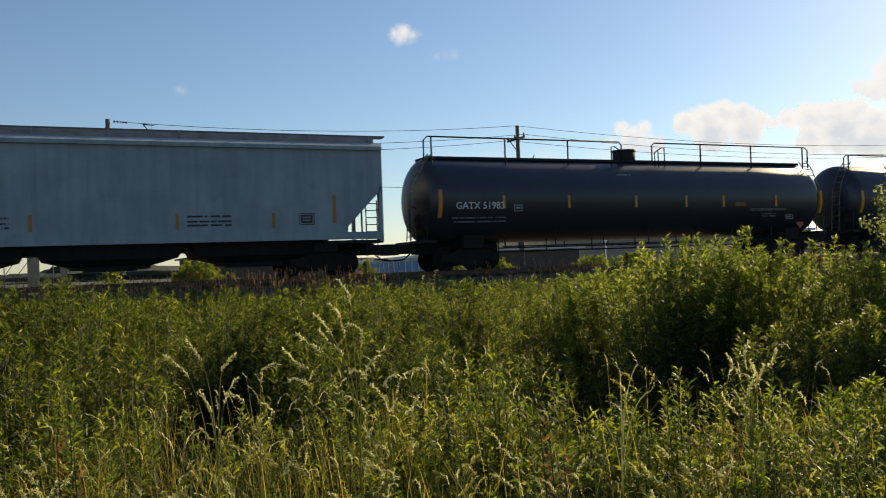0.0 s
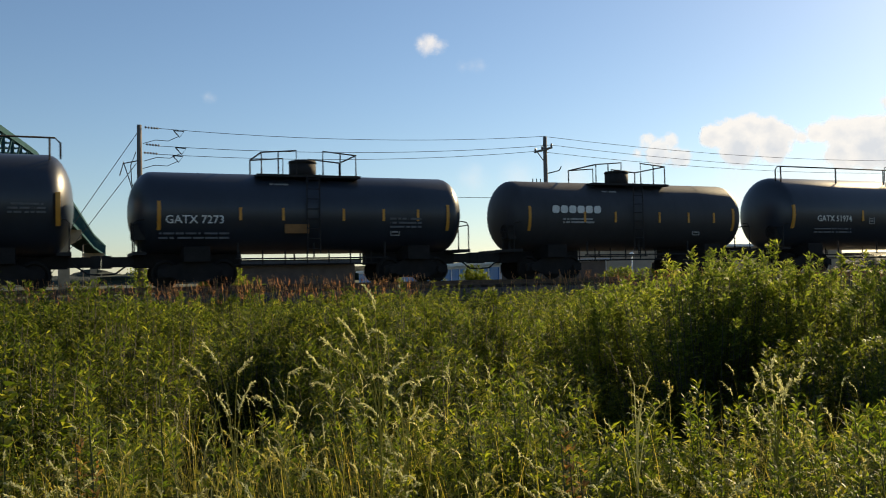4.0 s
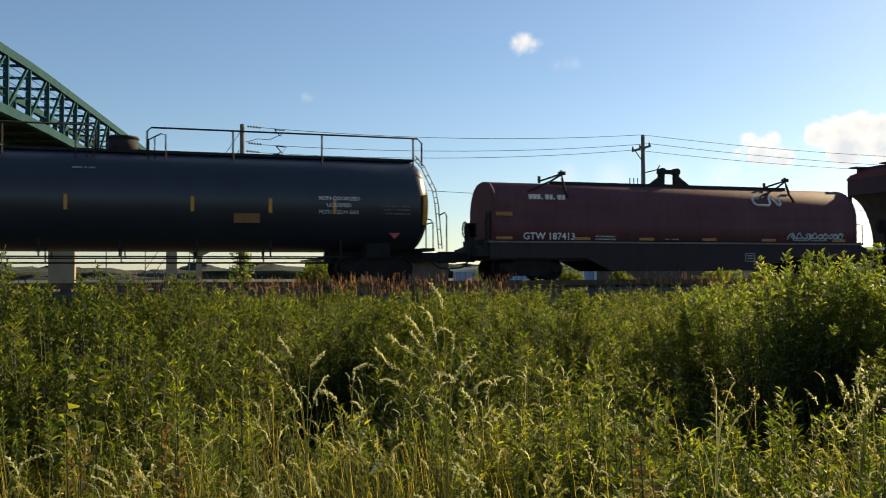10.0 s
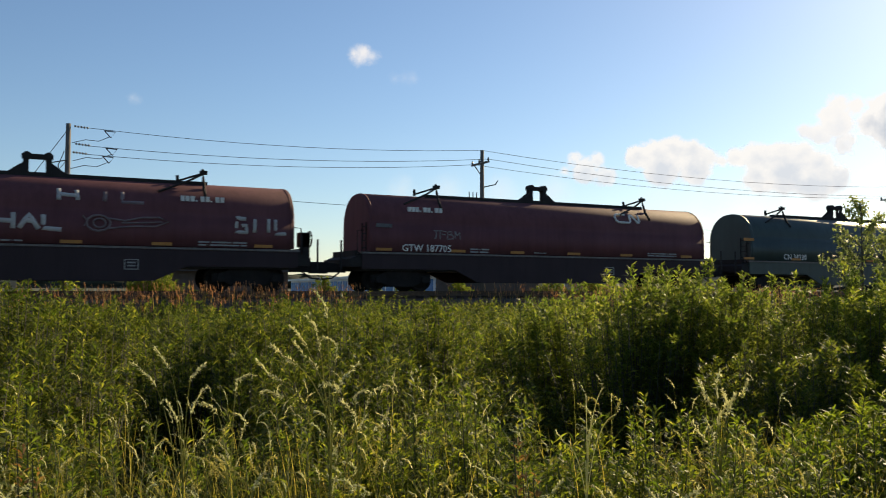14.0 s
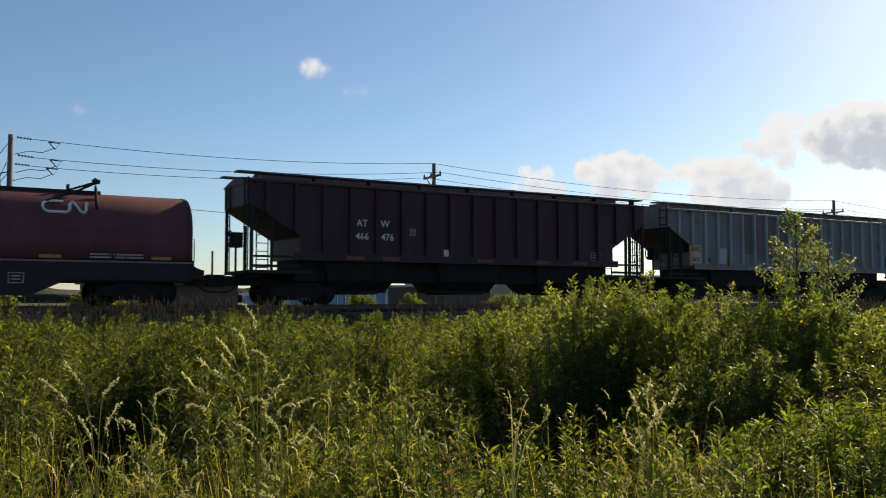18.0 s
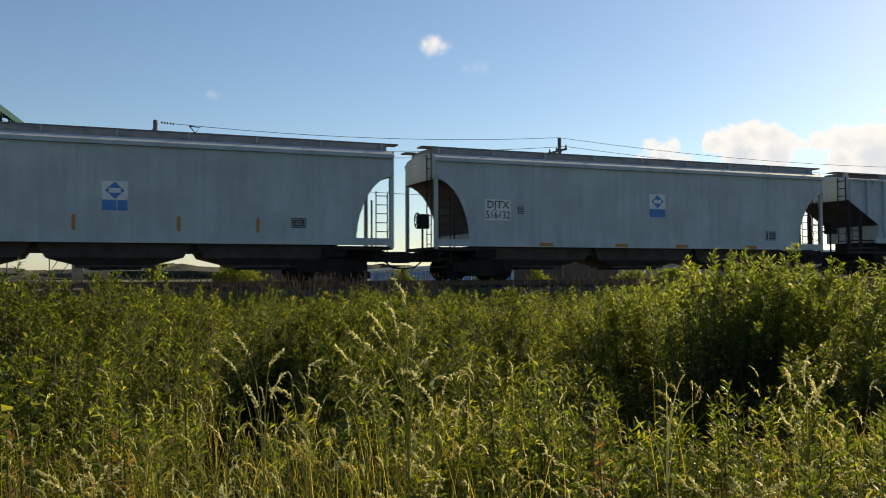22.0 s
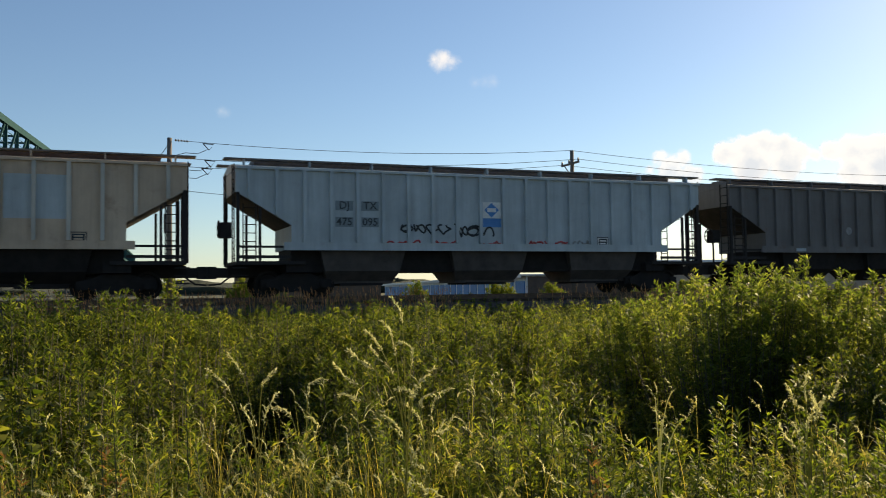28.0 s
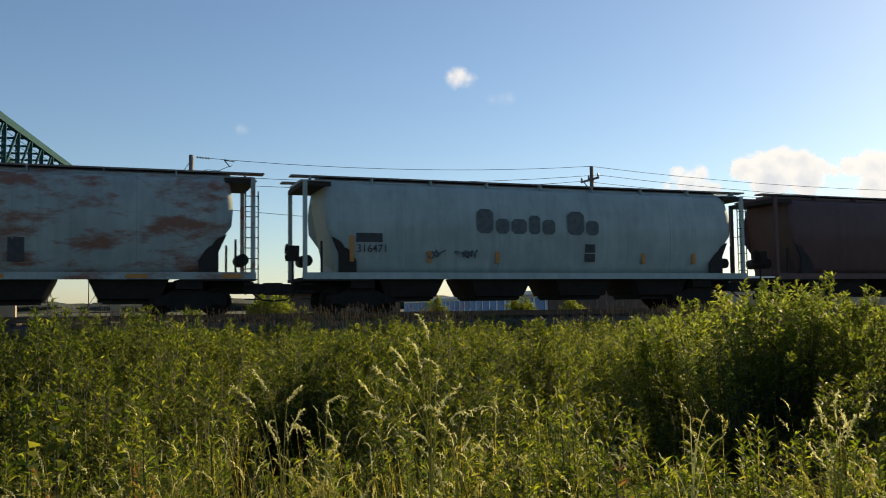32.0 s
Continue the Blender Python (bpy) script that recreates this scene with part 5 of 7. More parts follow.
e, _ = round_hopper(24, "pale blue-grey round-sided covered hopper with large faded block lettering", M_TEAL)
blocks(e, -2.68, 2.68, [(0.62, 0.84, 0), (0.5, 0.52, 0), (0.58, 0.52, 0), (0.42, 0.66, 0), (0.5, 0.52, 0), (0.3, 0, 0), (0.66, 0.84, 0), (0.5, 0.52, 0)], BELLY - 0.02, M_SMOKE, 0.1)
panel(e, -6.95, -6.05, 2.32, 2.62, BELLY, M_DARK, "data_panel", "dark panel")
lettering("car_number", "316471", 0.36, M_DARK, e, -6.4, BELLY, 2.1)
stripes(e, (-7.1,), -1.56, 2.1, 0.85, 0.14, M_ORANGE)
stripes(e, (-4.4, -1.9, 4.0, 6.2), BELLY + 0.02, 1.85, 0.4, 0.14, M_ORANGE)
panel(e, 1.55, 1.95, 2.05, 2.35, BELLY, M_DARK, "data_panel")
panel(e, 1.55, 1.95, 1.72, 2.0, BELLY + 0.03, M_DARK, "data_panel")
for cx, w in ((-4.2, 0.7), (-3.1, 0.9)):
    scrawl(e, cx, 1.95, w, 0.28, BELLY, M_SMOKE, random.Random(int(-cx * 10)), 0.02)
round_hopper(25, "dull brown round-sided covered hopper", M_BROWN)


# ---- the setting ----
def ground_z(x, y):
    """Height of the ground: a shallow ditch before the bank, the field beyond the railway."""
    ys = [-400, 0, 4, 9, 16, 22, 26, 31, 34, 40, 60, 5000]
    zs = [0.0, 0.0, -0.05, -0.25, -0.1, 0.25, 0.62, 0.62, 0.45, 0.3, 0.35, 0.35]
    return float(np.interp(y, ys, zs))


def rough_grid(name, xs, ys, height, material, label, category, bump=0.05):
    bm = B()
    v = [[bm.verts.new((x, y, height(x, y) + bump * noise.noise((x * 0.35, y * 0.35, 3.1)))) for x in xs] for y in ys]
    for a, b in zip(v, v[1:]):
        for i in range(len(xs) - 1):
            bm.faces.new((a[i], a[i + 1], b[i + 1], b[i])).smooth = True
    return single(name, bm, material, label, category, "", "structure")


def spaced(stops):
    out = []
    for (a, b, s) in stops:
        out += list(np.arange(a, b, s))
    return out + [stops[-1][1]]


rough_grid("ground", spaced([(-3000, -200, 700), (-200, -30, 34), (-30, 60, 1.5), (60, 220, 32), (220, 3200, 700)]),
           spaced([(-300, -10, 58), (-10, 45, 1.4), (45, 120, 15), (120, 3400, 820)]), ground_z, M_SOIL, "weedy ground that runs flat to the horizon", "ground")

bm = B()
prof = [(25.6, 0.5), (27.55, 1.17), (31.05, 1.17), (33.0, 0.5)]
xs = spaced([(-600, -30, 30), (-30, 70, 0.9), (70, 700, 30)])
rows = []
for x in xs:
    row = []
    for i in range(17):
        u = i / 16 * 3
        j = min(2, int(u))
        (y0, z0), (y1, z1) = prof[j], prof[j + 1]
        q = noise.noise((x * 2.3, (y0 + (y1 - y0) * (u - j)) * 2.3, 0.5)) * 0.06
        row.append(bm.verts.new((x, y0 + (y1 - y0) * (u - j), z0 + (z1 - z0) * (u - j) + q)))
    rows.append(row)
for a, b in zip(rows, rows[1:]):
    for i in range(16):
        bm.faces.new((a[i], b[i], b[i + 1], a[i + 1]))
single("trackbed", bm, M_BALLAST, "grey crushed-stone ballast bed under the railway", "trackbed", "", "structure")

for s in (-1, 1):
    y = TRACK_Y + s * 0.755
    bm = B()
    sec = [(-0.07, 0.0), (-0.07, 0.02), (-0.012, 0.035), (-0.012, 0.13), (-0.036, 0.14), (-0.036, 0.172), (0.036, 0.172), (0.036, 0.14), (0.012, 0.13), (0.012, 0.035), (0.07, 0.02), (0.07, 0.0)]
    loft(bm, [[(x, y + a, RAIL_Z - 0.172 + b) for a, b in sec] for x in (-600, 700)], True, False)
    single("rail", bm, M_RAIL, "steel running rail, rusty with a worn head", "rail", "running rails", "structure")
bm = B()
box(bm, -0.115, 0.115, TRACK_Y - 1.3, TRACK_Y + 1.3, RAIL_Z - 0.36, RAIL_Z - 0.174)
tie = single("sleeper", bm, M_TIE, "dark creosoted timber sleeper in the ballast", "sleeper", "sleepers of the track")
for i in range(-28, 110):
    if i:
        copy_thing(tie, pose(i * 0.53, 0.02 * math.sin(i * 7.1), 0.008 * math.sin(i * 3.7)))


# ---- poles and wires ----
def power_pole(x, y, top, arms, label):
    z0 = ground_z(x, y)
    e = thing("utility_pole", pose(x, y, z0), label, "utility pole", "line of poles behind the railway")
    h = top - z0
    part("shaft", tube(B(), [(0, 0, -0.3), (0, 0, h * 0.5), (0, 0, h)], [0.19, 0.165, 0.13], 12), M_WOOD, e)
    for z, w in arms:
        bm = B()
        beam(bm, (-0.15, -w * 0.25 - w / 2, h - z), (-0.15, -w * 0.25 + w, h - z), 0.1, 0.13)
        a = part("crossarm", bm, M_WOOD, e)
        bm = B()
        for q in (-0.6, 0.9):
            beam(bm, (-0.16, q * w * 0.6, h - z), (-0.14, 0, h - z - 0.75), 0.05)
        part("brace", bm, M_WOOD, e)
        for q in (-w * 0.7, 0.15, w * 0.7):
            part("insulator", tube(B(), [(-0.15, q, h - z + 0.06), (-0.15, q, h - z + 0.14), (-0.15, q, h - z + 0.3)], [0.05, 0.08, 0.04], 8), M_INSUL, a)
    return e, h


p1, h1 = power_pole(3.63, 53, 10.68, (), "weathered timber dead-end pole with strain insulators")
for dz, yy in ((0.12, 0.0), (1.25, -0.9), (1.5, 0.7)):
    bm = B()
    for i in range(5):
        tube(bm, [(0.3 + i * 0.16, yy, h1 - dz - 0.01 * i), (0.34 + i * 0.16, yy, h1 - dz - 0.01 * i), (0.42 + i * 0.16, yy, h1 - dz - 0.01 * i)], [0.03, 0.075, 0.03], 8)
    part("strain_insulator", bm, M_INSUL, p1)
    bm = B()
    tube(bm, [(1.9, yy, h1 - dz - 0.12), (2.5, yy, h1 - dz - 0.16), (2.25, yy, h1 - dz - 0.5), (1.9, yy, h1 - dz - 0.12)], 0.035, 5)
    tube(bm, [(2.2, yy, h1 - dz - 0.45), (1.6, yy, h1 - dz - 0.75), (0.9, yy, h1 - dz - 0.72), (0.2, yy, h1 - dz - 0.95)], 0.02, 5)
    part("jumper_loop", bm, M_WIRE, p1)
bm = B()
tube(bm, [(-0.1, -0.2, h1 - 2.1), (-0.9, -0.25, h1 - 2.3), (-1.1, -0.25, h1 - 3.0)], 0.035, 5)
tube(bm, [(-0.2, -0.15, h1 - 1.6), (-0.5, -0.2, h1 - 2.4), (-0.45, -0.2, h1 - 3.4), (-0.15, -0.1, h1 - 4.4)], 0.03, 5)
tube(bm, [(-0.9, -0.25, h1 - 2.2), (-0.55, -0.2, h1 - 3.3), (-0.3, -0.1, h1 - 4.2)], 0.03, 5)
part("cable_riser", bm, M_WIRE, p1)
bm = B()
box(bm, -0.32, -0.12, -0.3, 0.0, h1 - 5.6, h1 - 4.5)
part("switch_box", bm, M_INSUL, p1)
bm = B()
tube(bm, [(0, 0, h1 - 0.3), (-6.5, -0.4, 0)], 0.018, 4)
tube(bm, [(0, 0, h1 - 2.0), (-6.0, -0.4, 0)], 0.018, 4)
part("guy_wire", bm, M_WIRE, p1)
p2, h2 = power_pole(30.45, 53, 11.18, ((0.95, 1.6),), "timber pole with one slanting crossarm and a switch bracket")
bm = B()
tube(bm, [(0.1, -0.1, h2 - 2.6), (0.9, -0.3, h2 - 2.4), (1.1, -0.3, h2 - 2.1)], 0.04, 5)
tube(bm, [(-1.2, -0.1, h2 - 3.9), (0.9, -0.2, h2 - 3.5)], 0.04, 5)
for i in range(3):
    tube(bm, [(-1.1 + i * 0.3, -0.12, h2 - 3.8), (-1.1 + i * 0.3, -0.12, h2 - 3.0)], 0.035, 5)
part("switch_bracket", bm, M_WIRE, p2)
p3, h3 = power_pole(74.8, 53, 11.1, ((1.2, 1.5),), "distant timber pole with a crossarm")
p4, h4 = power_pole(121.0, 53, 11.0, ((1.2, 1.5),), "distant timber pole with a crossarm")


def cable(a, b, sag, label="black overhead wire strung between poles"):
    bm = B()
    pts = []
    for i in range(13):
        u = i / 12
        p = Vector(a).lerp(Vector(b), u)
        p.z -= 4 * sag * u * (1 - u)
        pts.append(p)
    tube(bm, pts, 0.015, 4)
    single("overhead_wire", bm, M_WIRE, label, "wire", "overhead wires")


P1, P2, P3, P4 = Vector((3.63, 53, 10.68)), Vector((30.45, 53, 11.18)), Vector((74.8, 53, 11.1)), Vector((121, 53, 11.0))
for d, z1, z2 in ((0.0, 0.15, 0.0), (-1.0, 1.3, 0.75), (1.0, 1.55, 0.9)):
    cable(P1 + Vector((0.9, d * 0.8, -z1)), P2 + Vector((-0.1, d, -z2)), 0.45)
    cable(P2 + Vector((-0.1, d, -z2)), P3 + Vector((-0.1, d, -1.0 if d else -0.05)), 0.7)
    cable(P3 + Vector((-0.1, d, -1.0 if d else -0.05)), P4 + Vector((-0.1, d, -1.0 if d else -0.05)), 0.7)
cable(P1 + Vector((0.15, -0.1, -3.05)), P2 + Vector((-0.1, -0.1, -4.3)), 0.35)
cable(P2 + Vector((0.1, -0.1, -4.3)), P3 + Vector((-0.1, -0.1, -4.3)), 0.6)


# ---- green truss footbridge on tan piers ----
BRIDGE = [(-19.5, 4.9, 10.25), (-9.6, 54.0, 10.25), (-4.9, 85.9, 10.25), (-1.4, 145.6, 10.25), (3.0, 230.0, 10.25), (8.0, 300.0, 10.25)]


def bridge_point(s):
    """A point and heading at s metres along the bridge."""
    for (ax, ay, az), (bx, by, bz) in zip(BRIDGE, BRIDGE[1:]):
        d = math.dist((ax, ay, az), (bx, by, bz))
        if s <= d:
            u = s / d
            return Vector((ax + (bx - ax) * u, ay + (by - ay) * u, az + (bz - az) * u)), Vector((bx - ax, by - ay, 0)).normalized()
        s -= d
    return Vector(BRIDGE[-1]), Vector((0, 1, 0))


def truss_bridge():
    e = thing("footbridge", pose(0, 0, 0), "green steel truss footbridge with mesh sides on tan piers", "bridge")
    total = sum(math.dist(a, b) for a, b in zip(BRIDGE, BRIDGE[1:]))
    step = 3.06
    n = int(total / step)
    high, wide = 3.05, 1.9
    nodes = []
    for i in range(n + 1):
        p, d = bridge_point(i * step)
        q = Vector((d.y, -d.x, 0))
        nodes.append((p, q))
    up = Vector((0, 0, high))
    for side in (-1, 1):
        for i in range(n):
            (a, qa), (b, qb) = nodes[i], nodes[i + 1]
            A, Bq = a + qa * (side * wide), b + qb * (side * wide)
            bm = B()
            beam(bm, A, Bq, 0.3, 0.48)
            part("bottom_chord", bm, M_GREEN, e)
            bm = B()
            beam(bm, A + up, Bq + up, 0.3, 0.46)
            part("top_chord", bm, M_GREEN, e)
            bm = B()
            beam(bm, A, A + up, 0.26)
            part("vertical", bm, M_GREEN, e)
            bm = B()
            beam(bm, A, Bq + up, 0.13)
            part("diagonal", bm, M_GREEN, e)
            bm = B()
            for j in range(1, 6):
                z = Vector((0, 0, 0.3 + j * 0.42))
                beam(bm, A + z, Bq + z, 0.03)
            part("guard_rail", bm, M_GREEN, e)
    for i in range(n):
        (a, qa), (b, qb) = nodes[i], nodes[i + 1]
        bm = B()
        beam(bm, a + qa * wide, a - qa * wide, 0.2, 0.3)
        beam(bm, a - qa * wide, b + qb * wide, 0.08)
        part("floor_beam", bm, M_DECK, e)
        bm = B()
        beam(bm, a + qa * wide + up, a - qa * wide + up, 0.14)
        part("top_strut", bm, M_GREEN, e)
        bm = B()
        beam(bm, a + Vector((0, 0, 0.2)), b + Vector((0, 0, 0.2)), 3.6, 0.16)
        part("deck_panel", bm, M_DECK, e)
    for s, w in ((12.0, 2.2), (62.5, 2.4), (146.0, 2.6), (262.0, 2.9)):
        p, d = bridge_point(s)
        bm = B()
        box(bm, p.x - 0.85, p.x + 0.85, p.y - 0.5, p.y + 0.5, 0.2, p.z - 2.0)
        pier = part("pier", bm, M_CONC, e, "tan concrete pier")
        bm = B()
        prism(bm, [(p.x - 0.85, p.z - 2.6), (p.x + 0.85, p.z - 2.6), (p.x + w, p.z - 1.6), (p.x + w, p.z - 0.2), (p.x - w, p.z - 0.2), (p.x - w, p.z - 1.6)], p.y - 0.55, p.y + 0.55)
        part("pier_cap", bm, M_CONC, pier)


truss_bridge()


# ---- buildings and lamp behind the railway ----
M_BRICK = plain("brown_block_wall", [(0.3, (0.10, 0.075, 0.06)), (0.7, (0.16, 0.12, 0.095))], 1.2, 0.85, 0.3, 6)
M_TANW = plain("tan_metal_wall", [(0.3, (0.30, 0.24, 0.18)), (0.7, (0.40, 0.33, 0.25))], 0.8, 0.7, 0.1, 6)
M_ROOFW = plain("white_metal_roof", [(0.3, (0.62, 0.64, 0.66)), (0.7, (0.78, 0.79, 0.80))], 0.6, 0.5, 0.05, 6)
M_DOORB = plain("blue_roller_door", [(0.3, (0.03, 0.16, 0.40)), (0.7, (0.05, 0.22, 0.50))], 1.5, 0.5, 0.15, 10)
M_ROOFD = plain("dark_roof", [(0.3, (0.06, 0.06, 0.065)), (0.7, (0.11, 0.11, 0.115))], 0.7, 0.85)


def shed(name, m, length, depth, high, wall, roof, doors, label, door_mat=None, rise=0.5):
    """A low long building whose front looks along -y of its own space."""
    e = thing(name, m, label, "building")
    part("wall", box(B(), 0, length, 0, depth, -0.4, high), wall, e)
    bm = prism(B(), [(-0.3, high + 0.02), (-0.3, high + 0.12), (length + 0.3, high + 0.12), (length + 0.3, high + 0.02)], -0.45, depth + 0.3)
    part("roof", bm, roof, e)
    bm = B()
    box(bm, -0.32, length + 0.32, -0.5, -0.455, high - 0.12, high + 0.16)
    part("fascia", bm, roof, e)
    if doors:
        step = length / doors
        dm = None
        for i in range(doors):
            if dm is None:
                dm = part("roller_door", box(B(), 0.12 * step, 0.9 * step, -0.03, 0.02, 0.05, 1.8), door_mat, e)
                slat = part("slat", box(B(), 0.13 * step, 0.89 * step, -0.055, -0.031, 0.06, 0.33), door_mat, dm)
                door = dm
            else:
                door = share("roller_door", dm, e, pose(i * step, 0, 0))
            for j in range(6 if i else 5):
                share("slat", slat, door, pose(0, 0, 0.29 * (j if i else j + 1)))
    return e


store = shed("storage_building", pose(45.1, 143.0, 0.35, 0, 0, -101.1), 89.4, 8.0, 2.15, M_ROOFW, M_ROOFW, 28, "long low white storage building with blue roller doors", M_DOORB)
part("end_wall", box(B(), 89.4, 89.5, 0.1, 7.9, -0.4, 2.1), M_BRICK, store, "brown block end wall")
shed("brick_building", pose(9.0, 57, 0.35), 8.7, 8.0, 2.3, M_BRICK, M_ROOFD, 0, "low brown flat-roofed block building")
shed("far_warehouse", pose(52.0, 84, 0.35), 40.0, 14.0, 4.2, M_TANW, M_ROOFW, 0, "long pale warehouse with a white roof")

lamp = thing("street_lamp", pose(41.0, 58, 0.35), "pale steel street lamp behind the track", "street lamp")
part("post", tube(B(), [(0, 0, -0.2), (0, 0, 2.6)], 0.05, 8), M_ROOFW, lamp)
part("lamp_head", tube(B(), [(0, 0, 2.6), (0, 0, 2.72), (0, 0, 2.85)], [0.22, 0.2, 0.05], 10), M_ROOFW, lamp)
for x, y, h in ((-12.0, 160, 9), (-6.0, 170, 9), (2.0, 190, 9), (-17.0, 150, 9)):
    e = thing("light_mast", pose(x, y, 0.3), "thin grey light mast in the far field", "light mast", "masts in the far field")
    part("mast", tube(B(), [(0, 0, 0), (0, 0, h)], 0.09, 6), M_INSUL, e)
    part("mast_arm", tube(B(), [(0, 0, h), (1.2, 0, h + 0.3)], 0.06, 5), M_INSUL, e)
bm = B()
box(bm, -60, 40, 139.9, 140.1, 1.3, 1.36)
for i in range(40):
    box(bm, -60 + i * 2.5, -59.9 + i * 2.5, 139.9, 140.1, 0.2, 1.5)
single("wire_fence", bm, M_INSUL, "thin grey fence across the far field", "fence")


# ---- clouds ----
def cloud_material(name, lobes, seed, soft, light, shade, opacity, ragged):
    """Vapour in round lobes, in degrees on the sheet: bright at the rim, grey where it is deep, frayed by noise."""
    m, n, l, b = shader(name)
    n.remove(b)
    tc = n.new("ShaderNodeTexCoord")

    def calc(op, x, y, z=None):
        k = n.new("ShaderNodeMath")
        k.operation = op
        for i, v in enumerate((x, y, z)):
            if isinstance(v, (int, float)):
                k.inputs[i].default_value = v
            elif v is not None:
                l.new(v, k.inputs[i])
        return k.outputs[0]

    def grain(scale, detail, rough):
        mp, nz = n.new("ShaderNodeMapping"), n.new("ShaderNodeTexNoise")
        mp.inputs["Location"].default_value = (seed * 3.7, seed * 1.3, seed * 2.1)
        l.new(tc.outputs["Object"], mp.inputs["Vector"])
        nz.inputs["Scale"].default_value, nz.inputs["Detail"].default_value, nz.inputs["Roughness"].default_value = scale, detail, rough
        l.new(mp.outputs[0], nz.inputs["Vector"])
        return nz.outputs["Fac"]

    body = None
    for x, y, r in lobes:
        d = n.new("ShaderNodeVectorMath")
        d.operation = "DISTANCE"
        l.new(tc.outputs["Object"], d.inputs[0])
        d.inputs[1].default_value = (x, y, 0)
        v = calc("MULTIPLY_ADD", d.outputs["Value"], -1.0, r)
        body = v if body is None else calc("SMOOTH_MAX", body, v, 0.7)
    edge = calc("MULTIPLY_ADD", calc("SUBTRACT", grain(1.5, 9, 0.66), 0.5), ragged, calc("SUBTRACT", body, 0.12))
    r = n.new("ShaderNodeMapRange")
    r.interpolation_type = "SMOOTHSTEP"
    r.inputs["From Min"].default_value, r.inputs["From Max"].default_value, r.inputs["To Max"].default_value = -soft * 0.4, soft, opacity
    l.new(edge, r.inputs["Value"])
    xyz = n.new("ShaderNodeSeparateXYZ")
    l.new(tc.outputs["Object"], xyz.inputs[0])
    deep = calc("MULTIPLY_ADD", calc("SUBTRACT", grain(0.8, 8, 0.62), 0.5), 1.5, calc("MULTIPLY_ADD", xyz.outputs["Y"], -0.18, calc("MULTIPLY", edge, 0.6)))
    ramp = n.new("ShaderNodeValToRGB")
    ramp.color_ramp.elements[0].position, ramp.color_ramp.elements[0].color = 0.05, (*light, 1)
    ramp.color_ramp.elements[1].position, ramp.color_ramp.elements[1].color = 0.72, (*shade, 1)
    l.new(deep, ramp.inputs["Fac"])
    em, tr, ms = n.new("ShaderNodeEmission"), n.new("ShaderNodeBsdfTransparent"), n.new("ShaderNodeMixShader")
    l.new(ramp.outputs[0], em.inputs["Color"])
    l.new(r.outputs["Result"], ms.inputs[0])
    l.new(tr.outputs[0], ms.inputs[1])
    l.new(em.outputs[0], ms.inputs[2])
    l.new(ms.outputs[0], n["Material Output"].inputs["Surface"])
    return m


CLOUDS = []
CLOUD_D = 2600.0


def cloud_pose(az, el, d):
    a, b = radians(az), radians(el)
    p = Vector((math.sin(a) * math.cos(b), math.cos(a) * math.cos(b), math.sin(b))) * d
    return look(tuple(p + Vector((0, 0, 1.6))), (0, 0, 1.6))


def cloud(lobes, seed, soft=0.3, light=(0.67, 0.665, 0.665), shade=(0.49, 0.525, 0.585), opacity=0.95, ragged=0.9, label="broad white cumulus cloud with a grey underside", far=0.0):
    """A far cloud sheet of lobes: azimuth from +y towards +x, height and radius in degrees at the eye."""
    d = CLOUD_D + far
    az = sum(q[0] for q in lobes) / len(lobes)
    el = sum(q[1] for q in lobes) / len(lobes)
    flat = [((az - q[0]) * math.cos(radians(el)), q[1] - el, q[2]) for q in lobes]
    x0, x1 = min(q[0] - q[2] for q in flat) - 1, max(q[0] + q[2] for q in flat) + 1
    y0, y1 = min(q[1] - q[2] for q in flat) - 1, max(q[1] + q[2] for q in flat) + 1
    me = bpy.data.meshes.new("cloud")
    me.from_pydata([(x0, y0, 0), (x1, y0, 0), (x1, y1, 0), (x0, y1, 0)], [], [(0, 1, 2, 3)])
    me.materials.append(cloud_material("cloud_vapour", flat, seed, soft, light, shade, opacity, ragged))
    ob = tagged(new("cloud", me), label, "cloud", "clouds in the sky", "structure")
    k = d * math.tan(radians(1.0))
    ob.scale = (k, k, 1)
    CLOUDS.append((ob, az + 0.16, el + 0.02, d))


cloud(((35.86, 8.4, 0.55), (37.31, 8.24, 0.6), (35.2, 7.5, 0.45), (36.5, 7.4, 0.95), (37.9, 7.1, 0.8)), 4.0, 0.24, opacity=0.85)
cloud(((39.85, 8.32, 0.95), (40.94, 8.46, 1.0), (42.11, 8.68, 1.0), (43.27, 8.48, 0.9), (44.16, 8.11, 0.75), (45.05, 7.8, 0.5), (41.4, 7.4, 1.3), (43.4, 7.3, 1.1)), 5.0, 0.24, far=30)
cloud(((45.87, 8.05, 0.75), (46.99, 8.09, 1.0), (48.25, 8.04, 1.0), (49.57, 7.97, 1.05), (50.7, 7.44, 1.0), (48.7, 7.0, 1.5), (51.6, 6.6, 0.95), (47.1, 6.7, 1.0), (50.4, 6.3, 1.3)), 6.0, 0.24, far=60)
cloud(((51.77, 11.03, 0.7), (51.15, 10.21, 0.75), (49.83, 9.49, 0.55), (50.75, 9.2, 0.8), (52.09, 8.56, 0.8), (51.82, 9.77, 1.0), (52.74, 10.72, 0.68), (53.48, 10.9, 0.42)), 9.0, 0.24, shade=(0.58, 0.60, 0.64), far=90)
